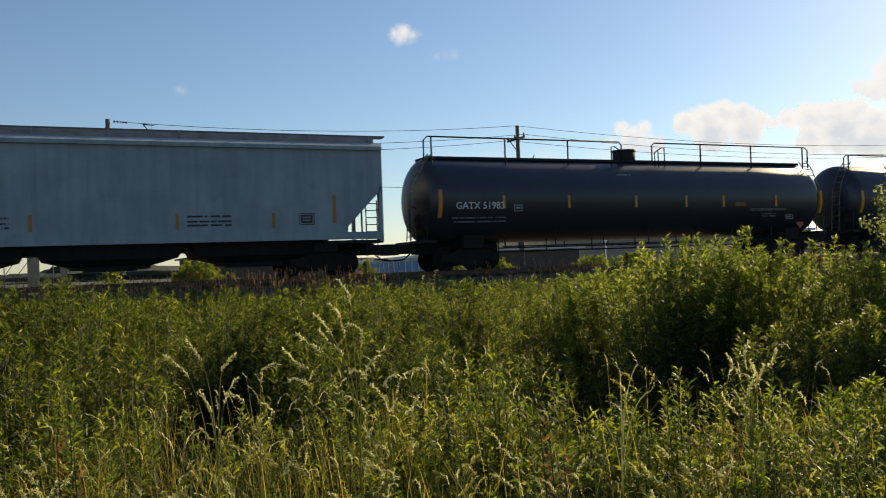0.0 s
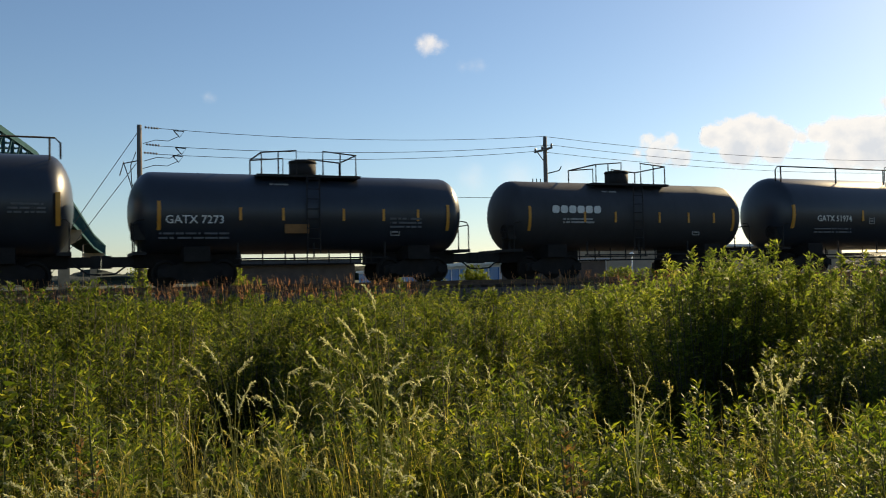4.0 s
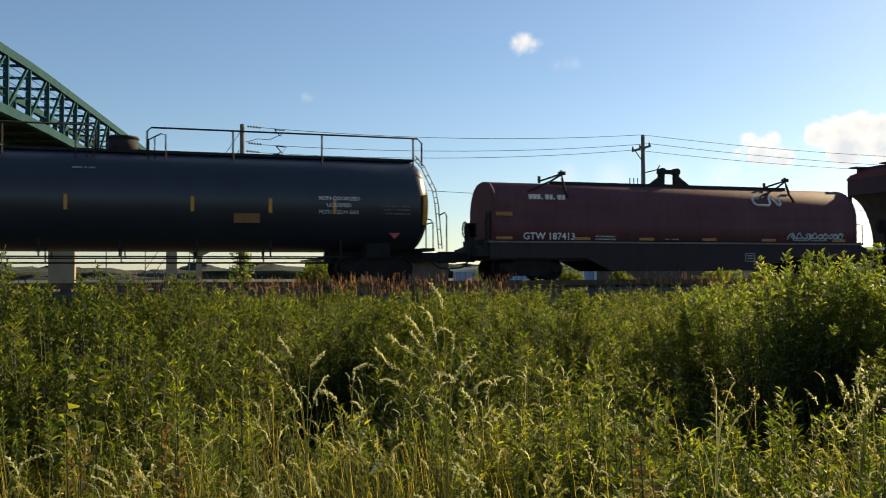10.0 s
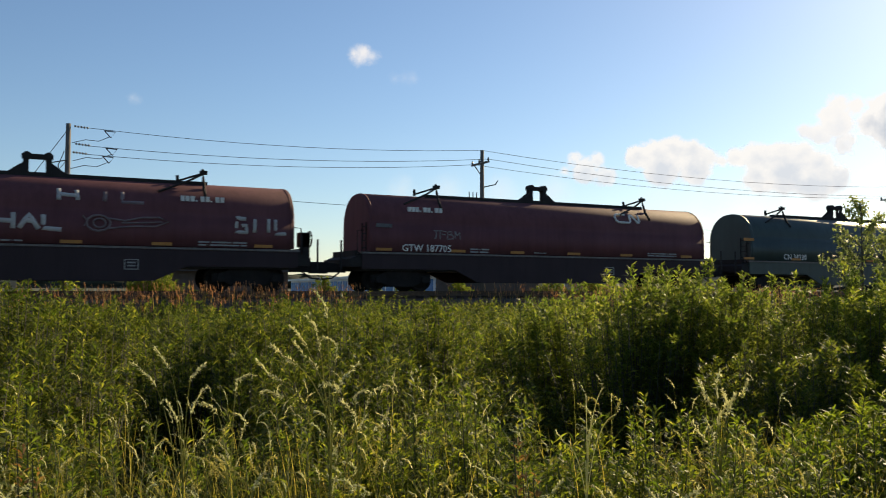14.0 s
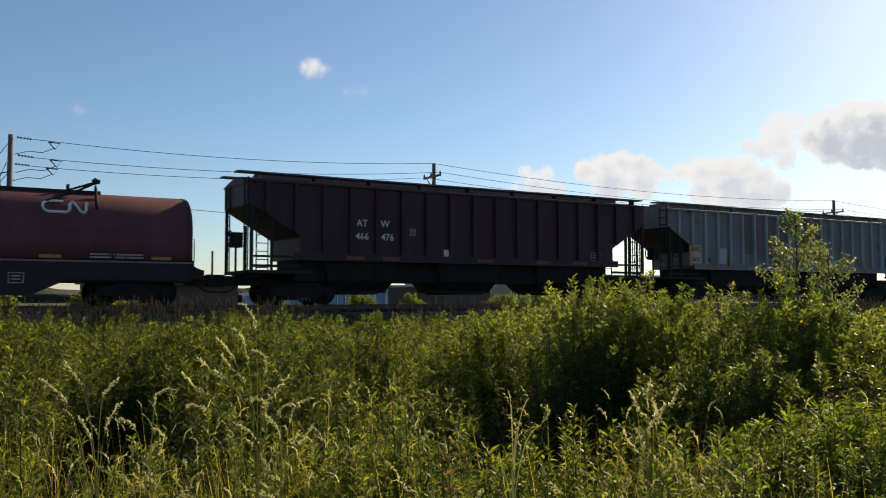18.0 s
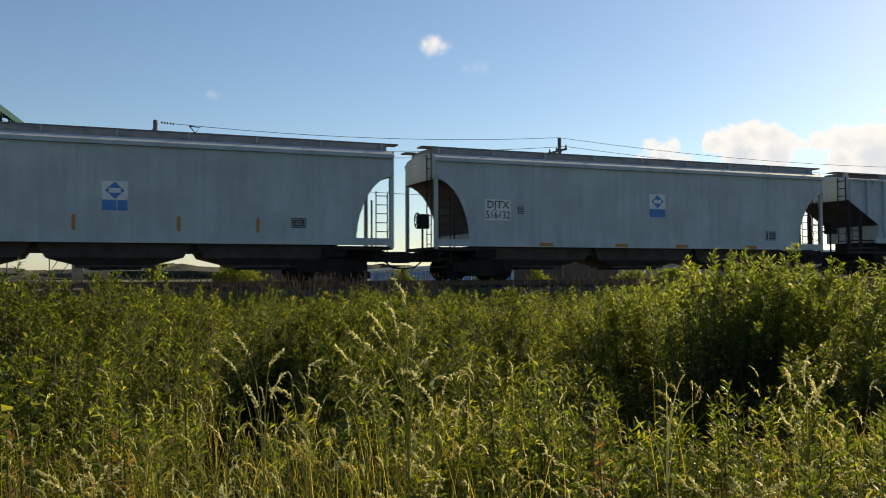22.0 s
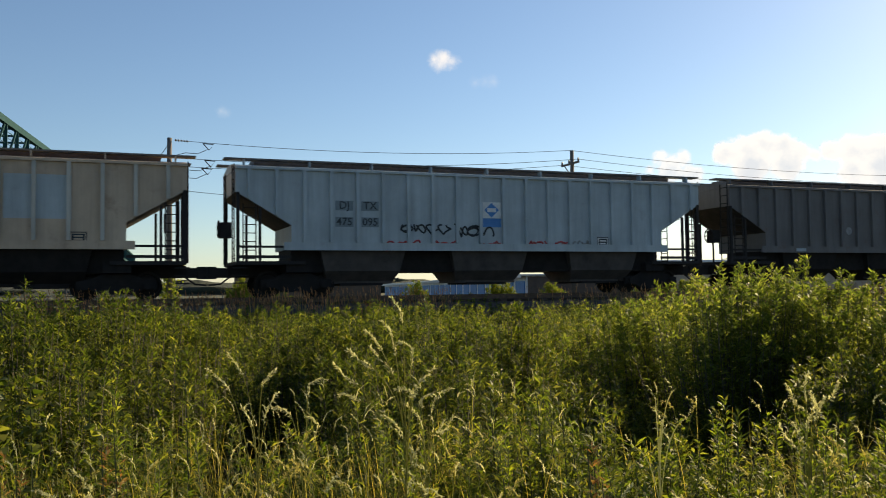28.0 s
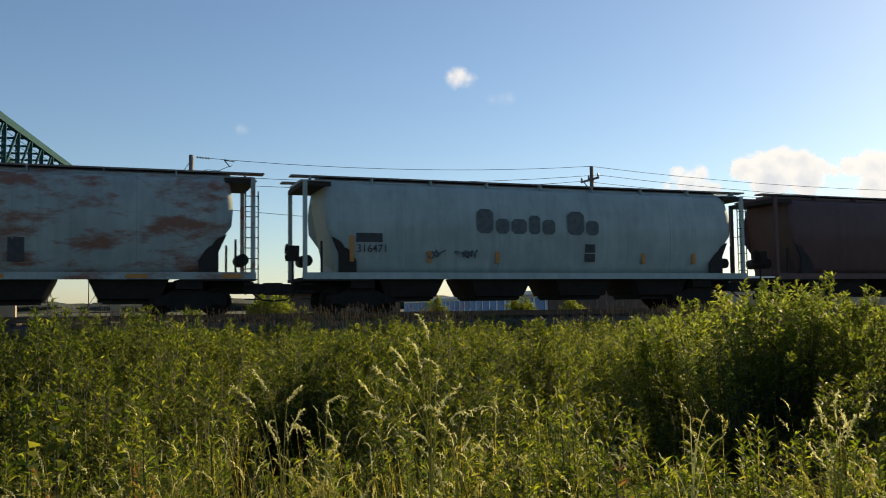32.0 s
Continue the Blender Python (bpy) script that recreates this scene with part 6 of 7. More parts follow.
cloud(((54.35, 10.52, 1.0), (55.8, 10.56, 1.35), (57.05, 10.3, 1.5), (53.5, 9.75, 1.0), (54.6, 9.3, 1.4), (56.2, 9.2, 1.7), (57.7, 9.0, 1.8), (59.0, 9.5, 1.9), (60.8, 9.2, 1.7)), 8.0, 0.24, shade=(0.40, 0.435, 0.50), far=120)
# low haze banks under the cumulus
cloud(((41.0, 5.6, 1.3), (44.5, 5.4, 1.5), (48.0, 5.4, 1.6), (52.0, 5.6, 1.7), (56.0, 5.8, 1.9), (60.0, 6.0, 2.0), (64.0, 6.0, 2.2)), 10.0, 1.6, (0.62, 0.64, 0.67), (0.58, 0.61, 0.65), 0.4, 1.3, "soft bank of haze low in the sky", 200)
cloud(((24.5, 6.3, 0.9), (27.5, 6.2, 1.1), (31.0, 6.1, 1.2), (34.5, 6.2, 1.2)), 11.0, 1.6, (0.68, 0.70, 0.73), (0.62, 0.65, 0.69), 0.4, 1.3, "soft bank of haze low in the sky", 220)
SMALL = "small white fair-weather cloud"
cloud(((21.34, 14.95, 0.5), (21.93, 15.04, 0.6), (22.55, 14.8, 0.46), (21.64, 14.61, 0.48)), 1.0, 0.55, (0.66, 0.65, 0.66), (0.60, 0.61, 0.65), 0.9, 0.9, SMALL)
cloud(((24.0, 13.41, 0.34), (24.68, 13.46, 0.3), (25.23, 13.51, 0.32)), 3.0, 0.8, (0.56, 0.59, 0.65), (0.54, 0.57, 0.62), 0.35, 1.0, SMALL)
cloud(((7.45, 11.52, 0.3), (7.76, 11.4, 0.24)), 2.0, 0.6, (0.56, 0.60, 0.66), (0.54, 0.57, 0.62), 0.45, 0.8, SMALL)


# ---- plants ----
RNG = np.random.default_rng(7)


def mesh_object(name, verts, faces, material, label, category, kind="stuff", group=""):
    """Triangles from arrays."""
    me = bpy.data.meshes.new(name)
    me.vertices.add(len(verts))
    me.vertices.foreach_set("co", np.ascontiguousarray(verts, np.float32).ravel())
    me.loops.add(faces.size)
    me.loops.foreach_set("vertex_index", np.ascontiguousarray(faces, np.int32).ravel())
    me.polygons.add(len(faces))
    me.polygons.foreach_set("loop_start", np.arange(0, faces.size, 3, dtype=np.int32))
    me.polygons.foreach_set("loop_total", np.full(len(faces), 3, np.int32))
    me.update()
    me.validate()
    me.materials.append(material)
    return tagged(new(name, me), label, category, group, kind)


def leaves(base, way, length, width, droop):
    """Two-triangle blades: base, two shoulders, tip. All arrays, one row a leaf."""
    n = len(base)
    way = way / np.linalg.norm(way, axis=1, keepdims=True)
    up = np.array([0, 0, 1.0])
    side = np.cross(way, up)
    side /= np.maximum(1e-6, np.linalg.norm(side, axis=1, keepdims=True))
    tw = RNG.normal(0, 0.5, (n, 1))
    side = side * np.cos(tw) + np.cross(way, side) * np.sin(tw)
    mid = base + way * (length * 0.45)[:, None]
    tip = base + way * length[:, None] + np.array([0, 0, -1.0]) * (droop * length)[:, None]
    s = side * (width / 2)[:, None]
    v = np.stack([base, mid - s, mid + s, tip], 1).reshape(-1, 3)
    i = np.arange(n)[:, None] * 4
    f = np.concatenate([i + np.array([[0, 2, 1]]), i + np.array([[1, 2, 3]])], 1).reshape(-1, 3)
    return v, f


def stems(foot, top, r0, r1):
    """Three-sided stalks in one length each."""
    n = len(foot)
    a = np.array([0, 2.094, 4.189])
    ring = np.stack([np.cos(a), np.sin(a), np.zeros(3)], 1)
    v = np.concatenate([foot[:, None, :] + ring[None] * r0[:, None, None], top[:, None, :] + ring[None] * r1[:, None, None]], 1).reshape(-1, 3)
    i = np.arange(n)[:, None] * 6
    t = np.array([[0, 1, 4, 0, 4, 3, 1, 2, 5, 1, 5, 4, 2, 0, 3, 2, 3, 5]])
    return v, (i + t).reshape(-1, 3)


def join(sets):
    vs, fs, k = [], [], 0
    for v, f in sets:
        vs.append(v)
        fs.append(f + k)
        k += len(v)
    return np.concatenate(vs), np.concatenate(fs)


def scatter(r0, r1, a0, a1, density):
    """Points in a sector round the eye; degrees from +y towards +x."""
    area = (r1 * r1 - r0 * r0) / 2 * radians(a1 - a0)
    n = int(area * density)
    r = np.sqrt(RNG.uniform(r0 * r0, r1 * r1, n))
    a = np.radians(RNG.uniform(a0, a1, n))
    return np.stack([r * np.sin(a), r * np.cos(a)], 1)


def ground_at(p):
    ys = [-400, 0, 4, 9, 16, 22, 26, 31, 34, 40, 60, 5000]
    zs = [0.0, 0.0, -0.05, -0.25, -0.1, 0.25, 0.62, 0.62, 0.45, 0.3, 0.35, 0.35]
    return np.interp(p[:, 1], ys, zs)


def leafy_plants(xy, height, n_leaf, leaf_len, leaf_w, lean=0.12, low=0.25):
    """Upright leafy stalks with narrow leaves all round, denser at the tip."""
    n = len(xy)
    z = ground_at(xy)
    foot = np.column_stack([xy, z - 0.05])
    top = foot + np.column_stack([RNG.normal(0, lean, n) * height, RNG.normal(0, lean, n) * height, height + 0.05])
    sv = stems(foot, top, 0.004 + 0.004 * leaf_len / 0.1, np.full(n, 0.002))
    u = low + (1 - low) * RNG.uniform(0, 1, (n, n_leaf)) ** 0.75
    ang = RNG.uniform(0, 2 * np.pi, (n, n_leaf))
    b = foot[:, None, :] + (top - foot)[:, None, :] * u[..., None]
    rise = 0.25 + 0.9 * u + RNG.normal(0, 0.2, u.shape)
    way = np.stack([np.cos(ang), np.sin(ang), rise - 0.15], -1)
    ln = leaf_len[:, None] * (1.15 - 0.5 * u) * RNG.uniform(0.7, 1.3, u.shape)
    w = leaf_w[:, None] * RNG.uniform(0.7, 1.3, u.shape)
    lv = leaves(b.reshape(-1, 3), way.reshape(-1, 3), ln.ravel(), w.ravel(), RNG.uniform(0.05, 0.45, u.size))
    return sv, lv


G_STOPS = [(0.0, (0.056, 0.084, 0.024)), (0.4, (0.116, 0.148, 0.034)), (0.8, (0.194, 0.205, 0.052)), (1.0, (0.30, 0.275, 0.10))]
M_LEAF = foliage("weed_leaf", G_STOPS, 0.57, 0.5, (1.6, 1.74, 0.62))
# Leaf green darkened: the shade low among the weeds is in the colour.
M_SHADY = foliage("shaded_undergrowth_leaf", [(0.0, (0.04, 0.06, 0.014)), (1.0, (0.09, 0.115, 0.028))], 0.4, 0.7)
# Weed leaf darkened: shadow between the clumps is put into the colour.
M_SHRUB = foliage("shaded_shrub_leaf", [(0.0, (0.04, 0.062, 0.018)), (0.4, (0.082, 0.108, 0.027)), (0.8, (0.145, 0.16, 0.042)), (1.0, (0.23, 0.22, 0.08))], 0.64, 0.45, (1.66, 1.74, 0.66))
M_ROD = foliage("goldenrod_leaf", [(0.0, (0.06, 0.095, 0.022)), (0.5, (0.11, 0.15, 0.032)), (1.0, (0.19, 0.215, 0.055))], 0.7, 0.5, (1.76, 1.78, 0.62))
M_STEM = plain("weed_stem", [(0.3, (0.04, 0.055, 0.015)), (0.7, (0.08, 0.085, 0.03))], 4, 0.8, 0)
M_BUSH = foliage("willow_leaf", [(0.0, (0.085, 0.122, 0.028)), (0.5, (0.145, 0.19, 0.042)), (1.0, (0.28, 0.30, 0.10))], 0.76, 0.45, (1.55, 1.52, 0.78))
M_GRASS = foliage("grass_blade", [(0.0, (0.19, 0.195, 0.048)), (0.5, (0.342, 0.306, 0.09)), (1.0, (0.485, 0.40, 0.175))], 0.55, 0.6, (1.31, 1.24, 0.6))
M_DRY = foliage("dry_stalk", [(0.0, (0.19, 0.185, 0.07)), (0.5, (0.28, 0.25, 0.11)), (1.0, (0.37, 0.30, 0.15))], 0.35, 0.7, (1.1, 1.1, 0.8))
M_STRAW = foliage("ripe_seed_head", [(0.0, (0.48, 0.48, 0.30)), (0.5, (0.59, 0.58, 0.39)), (1.0, (0.72, 0.69, 0.50))], 0.5, 0.8, (1.2, 1.2, 0.92))
M_DOCK = foliage("withered_dock", [(0.0, (0.16, 0.085, 0.035)), (0.5, (0.27, 0.155, 0.06)), (1.0, (0.38, 0.26, 0.10))], 0.45, 0.8, (1.25, 1.1, 0.75))
M_REDG = foliage("reddish_seed_head", [(0.0, (0.32, 0.15, 0.08)), (0.5, (0.46, 0.24, 0.14)), (1.0, (0.60, 0.38, 0.23))], 0.45, 0.8, (1.2, 1.1, 0.9))
M_OAT = foliage("ripening_spike", [(0.0, (0.36, 0.36, 0.14)), (0.5, (0.46, 0.44, 0.19)), (1.0, (0.60, 0.54, 0.28))], 0.5, 0.8, (1.3, 1.2, 0.7))
M_STALK = foliage("green_grass_stalk", [(0.0, (0.20, 0.22, 0.06)), (0.5, (0.28, 0.28, 0.09)), (1.0, (0.36, 0.33, 0.13))], 0.5, 0.7, (1.1, 1.1, 0.8))
M_BARK = plain("grey_green_bark", [(0.3, (0.05, 0.048, 0.035)), (0.7, (0.10, 0.095, 0.07))], 6, 0.9, 0.4)


def polar(xy):
    return np.hypot(xy[:, 0], xy[:, 1]), np.degrees(np.arctan2(xy[:, 0], xy[:, 1]))


def lumps(xy, scale, seed):
    return np.array([noise.noise((x * scale, y * scale, seed)) for x, y in xy])


def weed_top(xy):
    """Height above datum to which the low weeds reach: higher by the bank, hollows between the shrubs."""
    r, a = polar(xy)
    top = np.interp(r, [2, 4, 5.2, 6.6, 9, 13, 16, 20, 26], [0.72, 0.90, 1.0, 0.80, 0.66, 0.76, 0.94, 1.08, 1.26])
    for ca, cr, wa, wr, dep in ((42, 6.6, 11, 1.3, 0.35), (9.2, 6.0, 2.2, 0.8, 0.4), (31, 8.5, 4, 2.0, 0.2)):
        top = top - dep * np.exp(-((a - ca) / wa) ** 2 - ((r - cr) / wr) ** 2)
    return top + np.interp(r, [3, 7, 13, 25], [0.2, 0.4, 0.4, 0.3]) * (lumps(xy, 0.5, 1.7) - 0.05)


HOLES = ((9.2, 6.1, 1.7, 0.7), (41.0, 6.6, 7.0, 1.1), (31.0, 6.6, 2.0, 1.2), (2.0, 7.2, 1.5, 0.6), (27.5, 9.0, 1.6, 1.4))   # bare dips: azimuth, distance, half widths


def grow(name, r0, r1, dens, shoots, nl, ll, lw, material, a0=-16, a1=66):
    """Clumps of leafy shoots that fan out from one crown, tallest in the middle."""
    c = scatter(r0, r1, a0, a1, dens)
    c = c[c[:, 1] < 25.6]
    rr, aa = polar(c)
    if r0 < 3:
        c = c[RNG.uniform(0, 1, len(c)) < np.where((rr < 4.4) & (aa < 30), 0.35, 1.0)]
    rr, aa = polar(c)
    for ca, cr, wa, wr in HOLES:
        out = ((aa - ca) / wa) ** 2 + ((rr - cr) / wr) ** 2 > 1
        c, rr, aa = c[out], rr[out], aa[out]
    c = c[lumps(c, 0.75, 3.1) > -0.24]
    n = len(c)
    reach = RNG.uniform(0.26, 0.5, n) * np.interp(r1, [6, 26], [0.85, 1.25])
    top = np.maximum(0.25, weed_top(c) - ground_at(c)) * RNG.uniform(0.78, 1.12, n)
    q = np.sqrt(RNG.uniform(0, 1, (n, shoots)))
    an = RNG.uniform(0, 2 * np.pi, (n, shoots))
    xy = c[:, None, :] + np.stack([np.cos(an), np.sin(an)], -1) * (q * reach[:, None] * 0.5)[..., None]
    hh = top[:, None] * (1 - 0.42 * q * q) * RNG.uniform(0.86, 1.06, (n, shoots))
    out = np.stack([np.cos(an), np.sin(an)], -1) * (q * reach[:, None] * 0.75)[..., None]
    xy, hh, out = xy.reshape(-1, 2), hh.ravel(), out.reshape(-1, 2)
    m = len(xy)
    k = np.repeat(RNG.uniform(0.75, 1.3, n), shoots)
    foot = np.column_stack([xy, ground_at(xy) - 0.05])
    tip = foot + np.column_stack([out + RNG.normal(0, 0.06, (m, 2)), hh + 0.05])
    sv = stems(foot, tip, np.full(m, 0.005), np.full(m, 0.002))
    u = 0.15 + 0.85 * RNG.uniform(0, 1, (m, nl)) ** 0.62
    ang = RNG.uniform(0, 2 * np.pi, (m, nl))
    b = foot[:, None, :] + (tip - foot)[:, None, :] * u[..., None] + RNG.normal(0, 0.012, (m, nl, 3))
    way = np.stack([np.cos(ang), np.sin(ang), 0.05 + 0.85 * u + RNG.normal(0, 0.3, u.shape)], -1)
    ln = ll * k[:, None] * (1.25 - 0.6 * u) * RNG.uniform(0.7, 1.3, u.shape)
    w = lw * k[:, None] * RNG.uniform(0.7, 1.3, u.shape)
    lv = leaves(b.reshape(-1, 3), way.reshape(-1, 3), ln.ravel(), w.ravel(), RNG.uniform(0.05, 0.5, u.size))
    mesh_object(name, *lv, material, "dense yellow-green leafy weeds in clumps on the bank", "weeds")
    mesh_object(name + "_stalks", *sv, M_STEM, "thin stalks of the leafy weeds", "weeds")


grow("near_weeds", 2.9, 6.5, 4.2, 15, 84, 0.088, 0.0135, M_LEAF)
grow("middle_weeds", 6.5, 13, 2.0, 14, 64, 0.10, 0.019, M_SHRUB)
grow("far_weeds", 13, 27.5, 1.7, 12, 34, 0.13, 0.03, M_SHRUB)

# low green cover that hides the soil, in leaf colour darkened for shade
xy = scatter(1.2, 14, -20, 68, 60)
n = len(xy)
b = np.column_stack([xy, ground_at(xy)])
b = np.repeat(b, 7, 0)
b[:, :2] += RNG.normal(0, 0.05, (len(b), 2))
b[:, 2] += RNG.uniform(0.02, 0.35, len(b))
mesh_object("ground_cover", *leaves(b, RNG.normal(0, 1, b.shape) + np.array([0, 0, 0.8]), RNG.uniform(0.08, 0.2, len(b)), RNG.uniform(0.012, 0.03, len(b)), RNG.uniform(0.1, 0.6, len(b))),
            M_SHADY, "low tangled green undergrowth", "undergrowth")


# ---- grasses ----
def blade_strips(foot, way, length, width, bend, n=4):
    """Arched grass blades in n lengths, as triangle strips."""
    m = len(foot)
    u = np.linspace(0, 1, n + 1)
    hor = np.column_stack([way, np.zeros(m)])
    side = np.column_stack([-way[:, 1], way[:, 0], np.zeros(m)])
    pts = []
    for q in u:
        c = foot + np.array([0, 0, 1.0]) * (length * (q - bend * q ** 3 * 0.75))[:, None] + hor * (length * bend * q * q)[:, None]
        w = (width * (1 - q) ** 0.7 * 0.5 + 0.0006)[:, None]
        pts += [c - side * w, c + side * w]
    v = np.stack(pts, 1).reshape(-1, 3)
    t = []
    for k in range(n):
        t += [2 * k, 2 * k + 1, 2 * k + 3, 2 * k, 2 * k + 3, 2 * k + 2]
    f = (np.arange(m)[:, None] * (2 * n + 2) + np.array([t])).reshape(-1, 3)
    return v, f


def heads(tip, way, length, grains, size, spread=0.18, bow=1.0):
    """Bristly seed heads: grains along a drooping tip."""
    m = len(tip)
    nod = RNG.uniform(0.05, 0.5, (m, 1))
    u = np.linspace(0, 1, grains)[None, :] + RNG.uniform(-0.03, 0.03, (m, grains))
    hor = np.column_stack([way * bow, np.zeros(m)])
    nod = nod * bow
    c = tip[:, None, :] + np.array([0, 0, 1.0]) * (length[:, None] * (0.95 * u - nod * u * u))[..., None] + hor[:, None, :] * (length[:, None] * (0.10 * u + 0.48 * u * u))[..., None]
    axis = hor[:, None, :] * (0.10 + 0.96 * u)[..., None] + np.array([0, 0, 1.0]) * (0.95 - 0.84 * u)[..., None]
    d = RNG.normal(0, 1, (m, grains, 3)) * spread * 1.7 + axis
    ln = size * RNG.uniform(0.7, 1.4, m * grains) * (1.15 - 0.6 * np.abs(u.ravel() - 0.4))
    return leaves(c.reshape(-1, 3), d.reshape(-1, 3), ln, ln * 0.32, np.full(m * grains, 0.1))


def wind(n):
    """Blades lean all ways, more of them to the left of the view."""
    a = np.radians(RNG.normal(195, 80, n))
    return np.stack([np.cos(a), np.sin(a)], 1)


xy = scatter(2.6, 6.4, -14, 64, 620)
r, a = polar(xy)
keep = RNG.uniform(0, 1, len(xy)) < np.interp(a, [-14, 2, 24, 31, 37, 42, 64], [0.9, 0.9, 1.0, 0.35, 0.35, 0.75, 0.7]) * np.interp(r, [2.6, 4.6, 6.4], [1, 0.8, 0.15]) * np.clip(0.6 + 1.4 * lumps(xy, 1.1, 2.2), 0.1, 1)
xy, r = xy[keep], r[keep]
hh = np.interp(r, [2.6, 3.4, 4.5, 6], [0.8, 0.95, 1.05, 1.0]) * RNG.uniform(0.6, 1.1, len(xy))
mesh_object("meadow_grass", *blade_strips(np.column_stack([xy, ground_at(xy) - 0.02]), wind(len(xy)), hh, RNG.uniform(0.003, 0.009, len(xy)), RNG.uniform(0.08, 0.75, len(xy))),
            M_GRASS, "tall yellow-green meadow grass", "grass")
xy = scatter(2.8, 6.0, -12, 60, 30)
r, a = polar(xy)
keep = RNG.uniform(0, 1, len(xy)) < np.interp(a, [-14, 0, 6, 26, 34, 42, 60], [0.5, 0.6, 1, 1.0, 0.35, 0.6, 0.35]) * np.clip(0.65 + 1.5 * lumps(xy, 0.9, 6.6), 0.05, 1)
xy, r = xy[keep], r[keep]
m = len(xy)
hh = np.interp(r, [2.8, 3.4, 4.4, 6], [0.85, 0.98, 1.1, 1.1]) * RNG.uniform(0.7, 1.1, m)
foot = np.column_stack([xy, ground_at(xy) - 0.02])
wd = wind(m)
bend = RNG.uniform(0.05, 0.22, m)
mesh_object("seeding_grass_stalks", *blade_strips(foot, wd, hh, np.full(m, 0.004), bend), M_STALK, "pale stalks of seeding grass", "grass")
tip = foot + np.array([0, 0, 1.0]) * (hh * (1 - bend * 0.75))[:, None] + np.column_stack([wd, np.zeros(m)]) * (hh * bend)[:, None]
mesh_object("seed_heads", *heads(tip, wd, RNG.uniform(0.06, 0.14, m), 40, 0.013), M_STRAW, "pale drooping grass seed heads", "grass")

xy = scatter(2.7, 5.2, -14, 60, 52)
r, a = polar(xy)
xy = xy[(RNG.uniform(0, 1, len(xy)) < np.interp(a, [-14, 0, 10, 26, 34, 60], [0.8, 0.8, 1, 0.9, 0.3, 0.3])) & (lumps(xy, 0.8, 9.3) > -0.1)]
r, a = polar(xy)
m = len(xy)
hh = np.interp(r, [2.7, 3.4, 4.4, 6], [0.80, 0.90, 0.98, 0.95]) * RNG.uniform(0.6, 1.05, m)
mesh_object("dry_grass_stalks", *blade_strips(np.column_stack([xy, ground_at(xy) - 0.02]), wind(m), hh, RNG.uniform(0.003, 0.005, m), RNG.uniform(0.12, 0.6, m)), M_DRY, "straw-coloured dry grass stalks", "grass")

# reddish dry grass along the foot of the ballast
k = 5200
xy = np.column_stack([RNG.uniform(-14, 52, k), RNG.uniform(24.2, 26.7, k)])
keep = lumps(xy, 0.35, 4.4) > -0.12
xy = xy[keep]
k = len(xy)
hh = RNG.uniform(0.45, 1.05, k)
foot = np.column_stack([xy, ground_at(xy) - 0.02])
wd = wind(k)
mesh_object("bank_grass", *blade_strips(foot, wd, hh, np.full(k, 0.012), np.full(k, 0.1)), M_GRASS, "dry grass along the foot of the ballast", "grass")
tip = foot + np.array([0, 0, 0.925]) * hh[:, None] + np.column_stack([wd, np.zeros(k)]) * (hh * 0.1)[:, None]
mesh_object("bank_seed_heads", *heads(tip, wd, np.full(k, 0.22), 16, 0.045, 0.18, 0.25), M_REDG, "reddish dry seed heads along the ballast", "grass")


# short grass all round the place where one stands, and rough weeds on along the railway
xy = np.concatenate([scatter(0.7, 9, 66, 344, 75), scatter(0.5, 2.6, -16, 66, 160)])
hh = RNG.uniform(0.12, 0.42, len(xy)) * np.where(np.hypot(xy[:, 0], xy[:, 1]) < 2.7, 0.7, 1.0)
mesh_object("trodden_grass", *blade_strips(np.column_stack([xy, ground_at(xy) - 0.01]), wind(len(xy)), hh, RNG.uniform(0.004, 0.01, len(xy)), RNG.uniform(0.1, 0.7, len(xy)), 3), M_GRASS, "short rough grass where one stands", "grass")
for x0, x1 in ((-70, -7), (26, 120)):
    k = int((x1 - x0) * 22)
    xy = np.column_stack([RNG.uniform(x0, x1, k), RNG.uniform(3, 25.5, k)])
    xy = xy[(polar(xy)[0] > 24) | (polar(xy)[1] > 66) | (polar(xy)[1] < -16)]
    sv, lv = leafy_plants(xy, RNG.uniform(0.5, 1.0, len(xy)), 20, np.full(len(xy), 0.2), np.full(len(xy), 0.045), 0.15)
    mesh_object("verge_weeds", *lv, M_LEAF, "rough weeds on along the railway", "weeds")


# ---- single plants that stand out ----
def at(az, r):
    return r * math.sin(radians(az)), r * math.cos(radians(az))


def arrays_part(name, v, f, material, parent):
    o = mesh_object(name, v, f, material, "", "", "")
    o.parent = parent
    return o


SWAY = []     # plants that rock in the wind: thing, place, phase, degrees


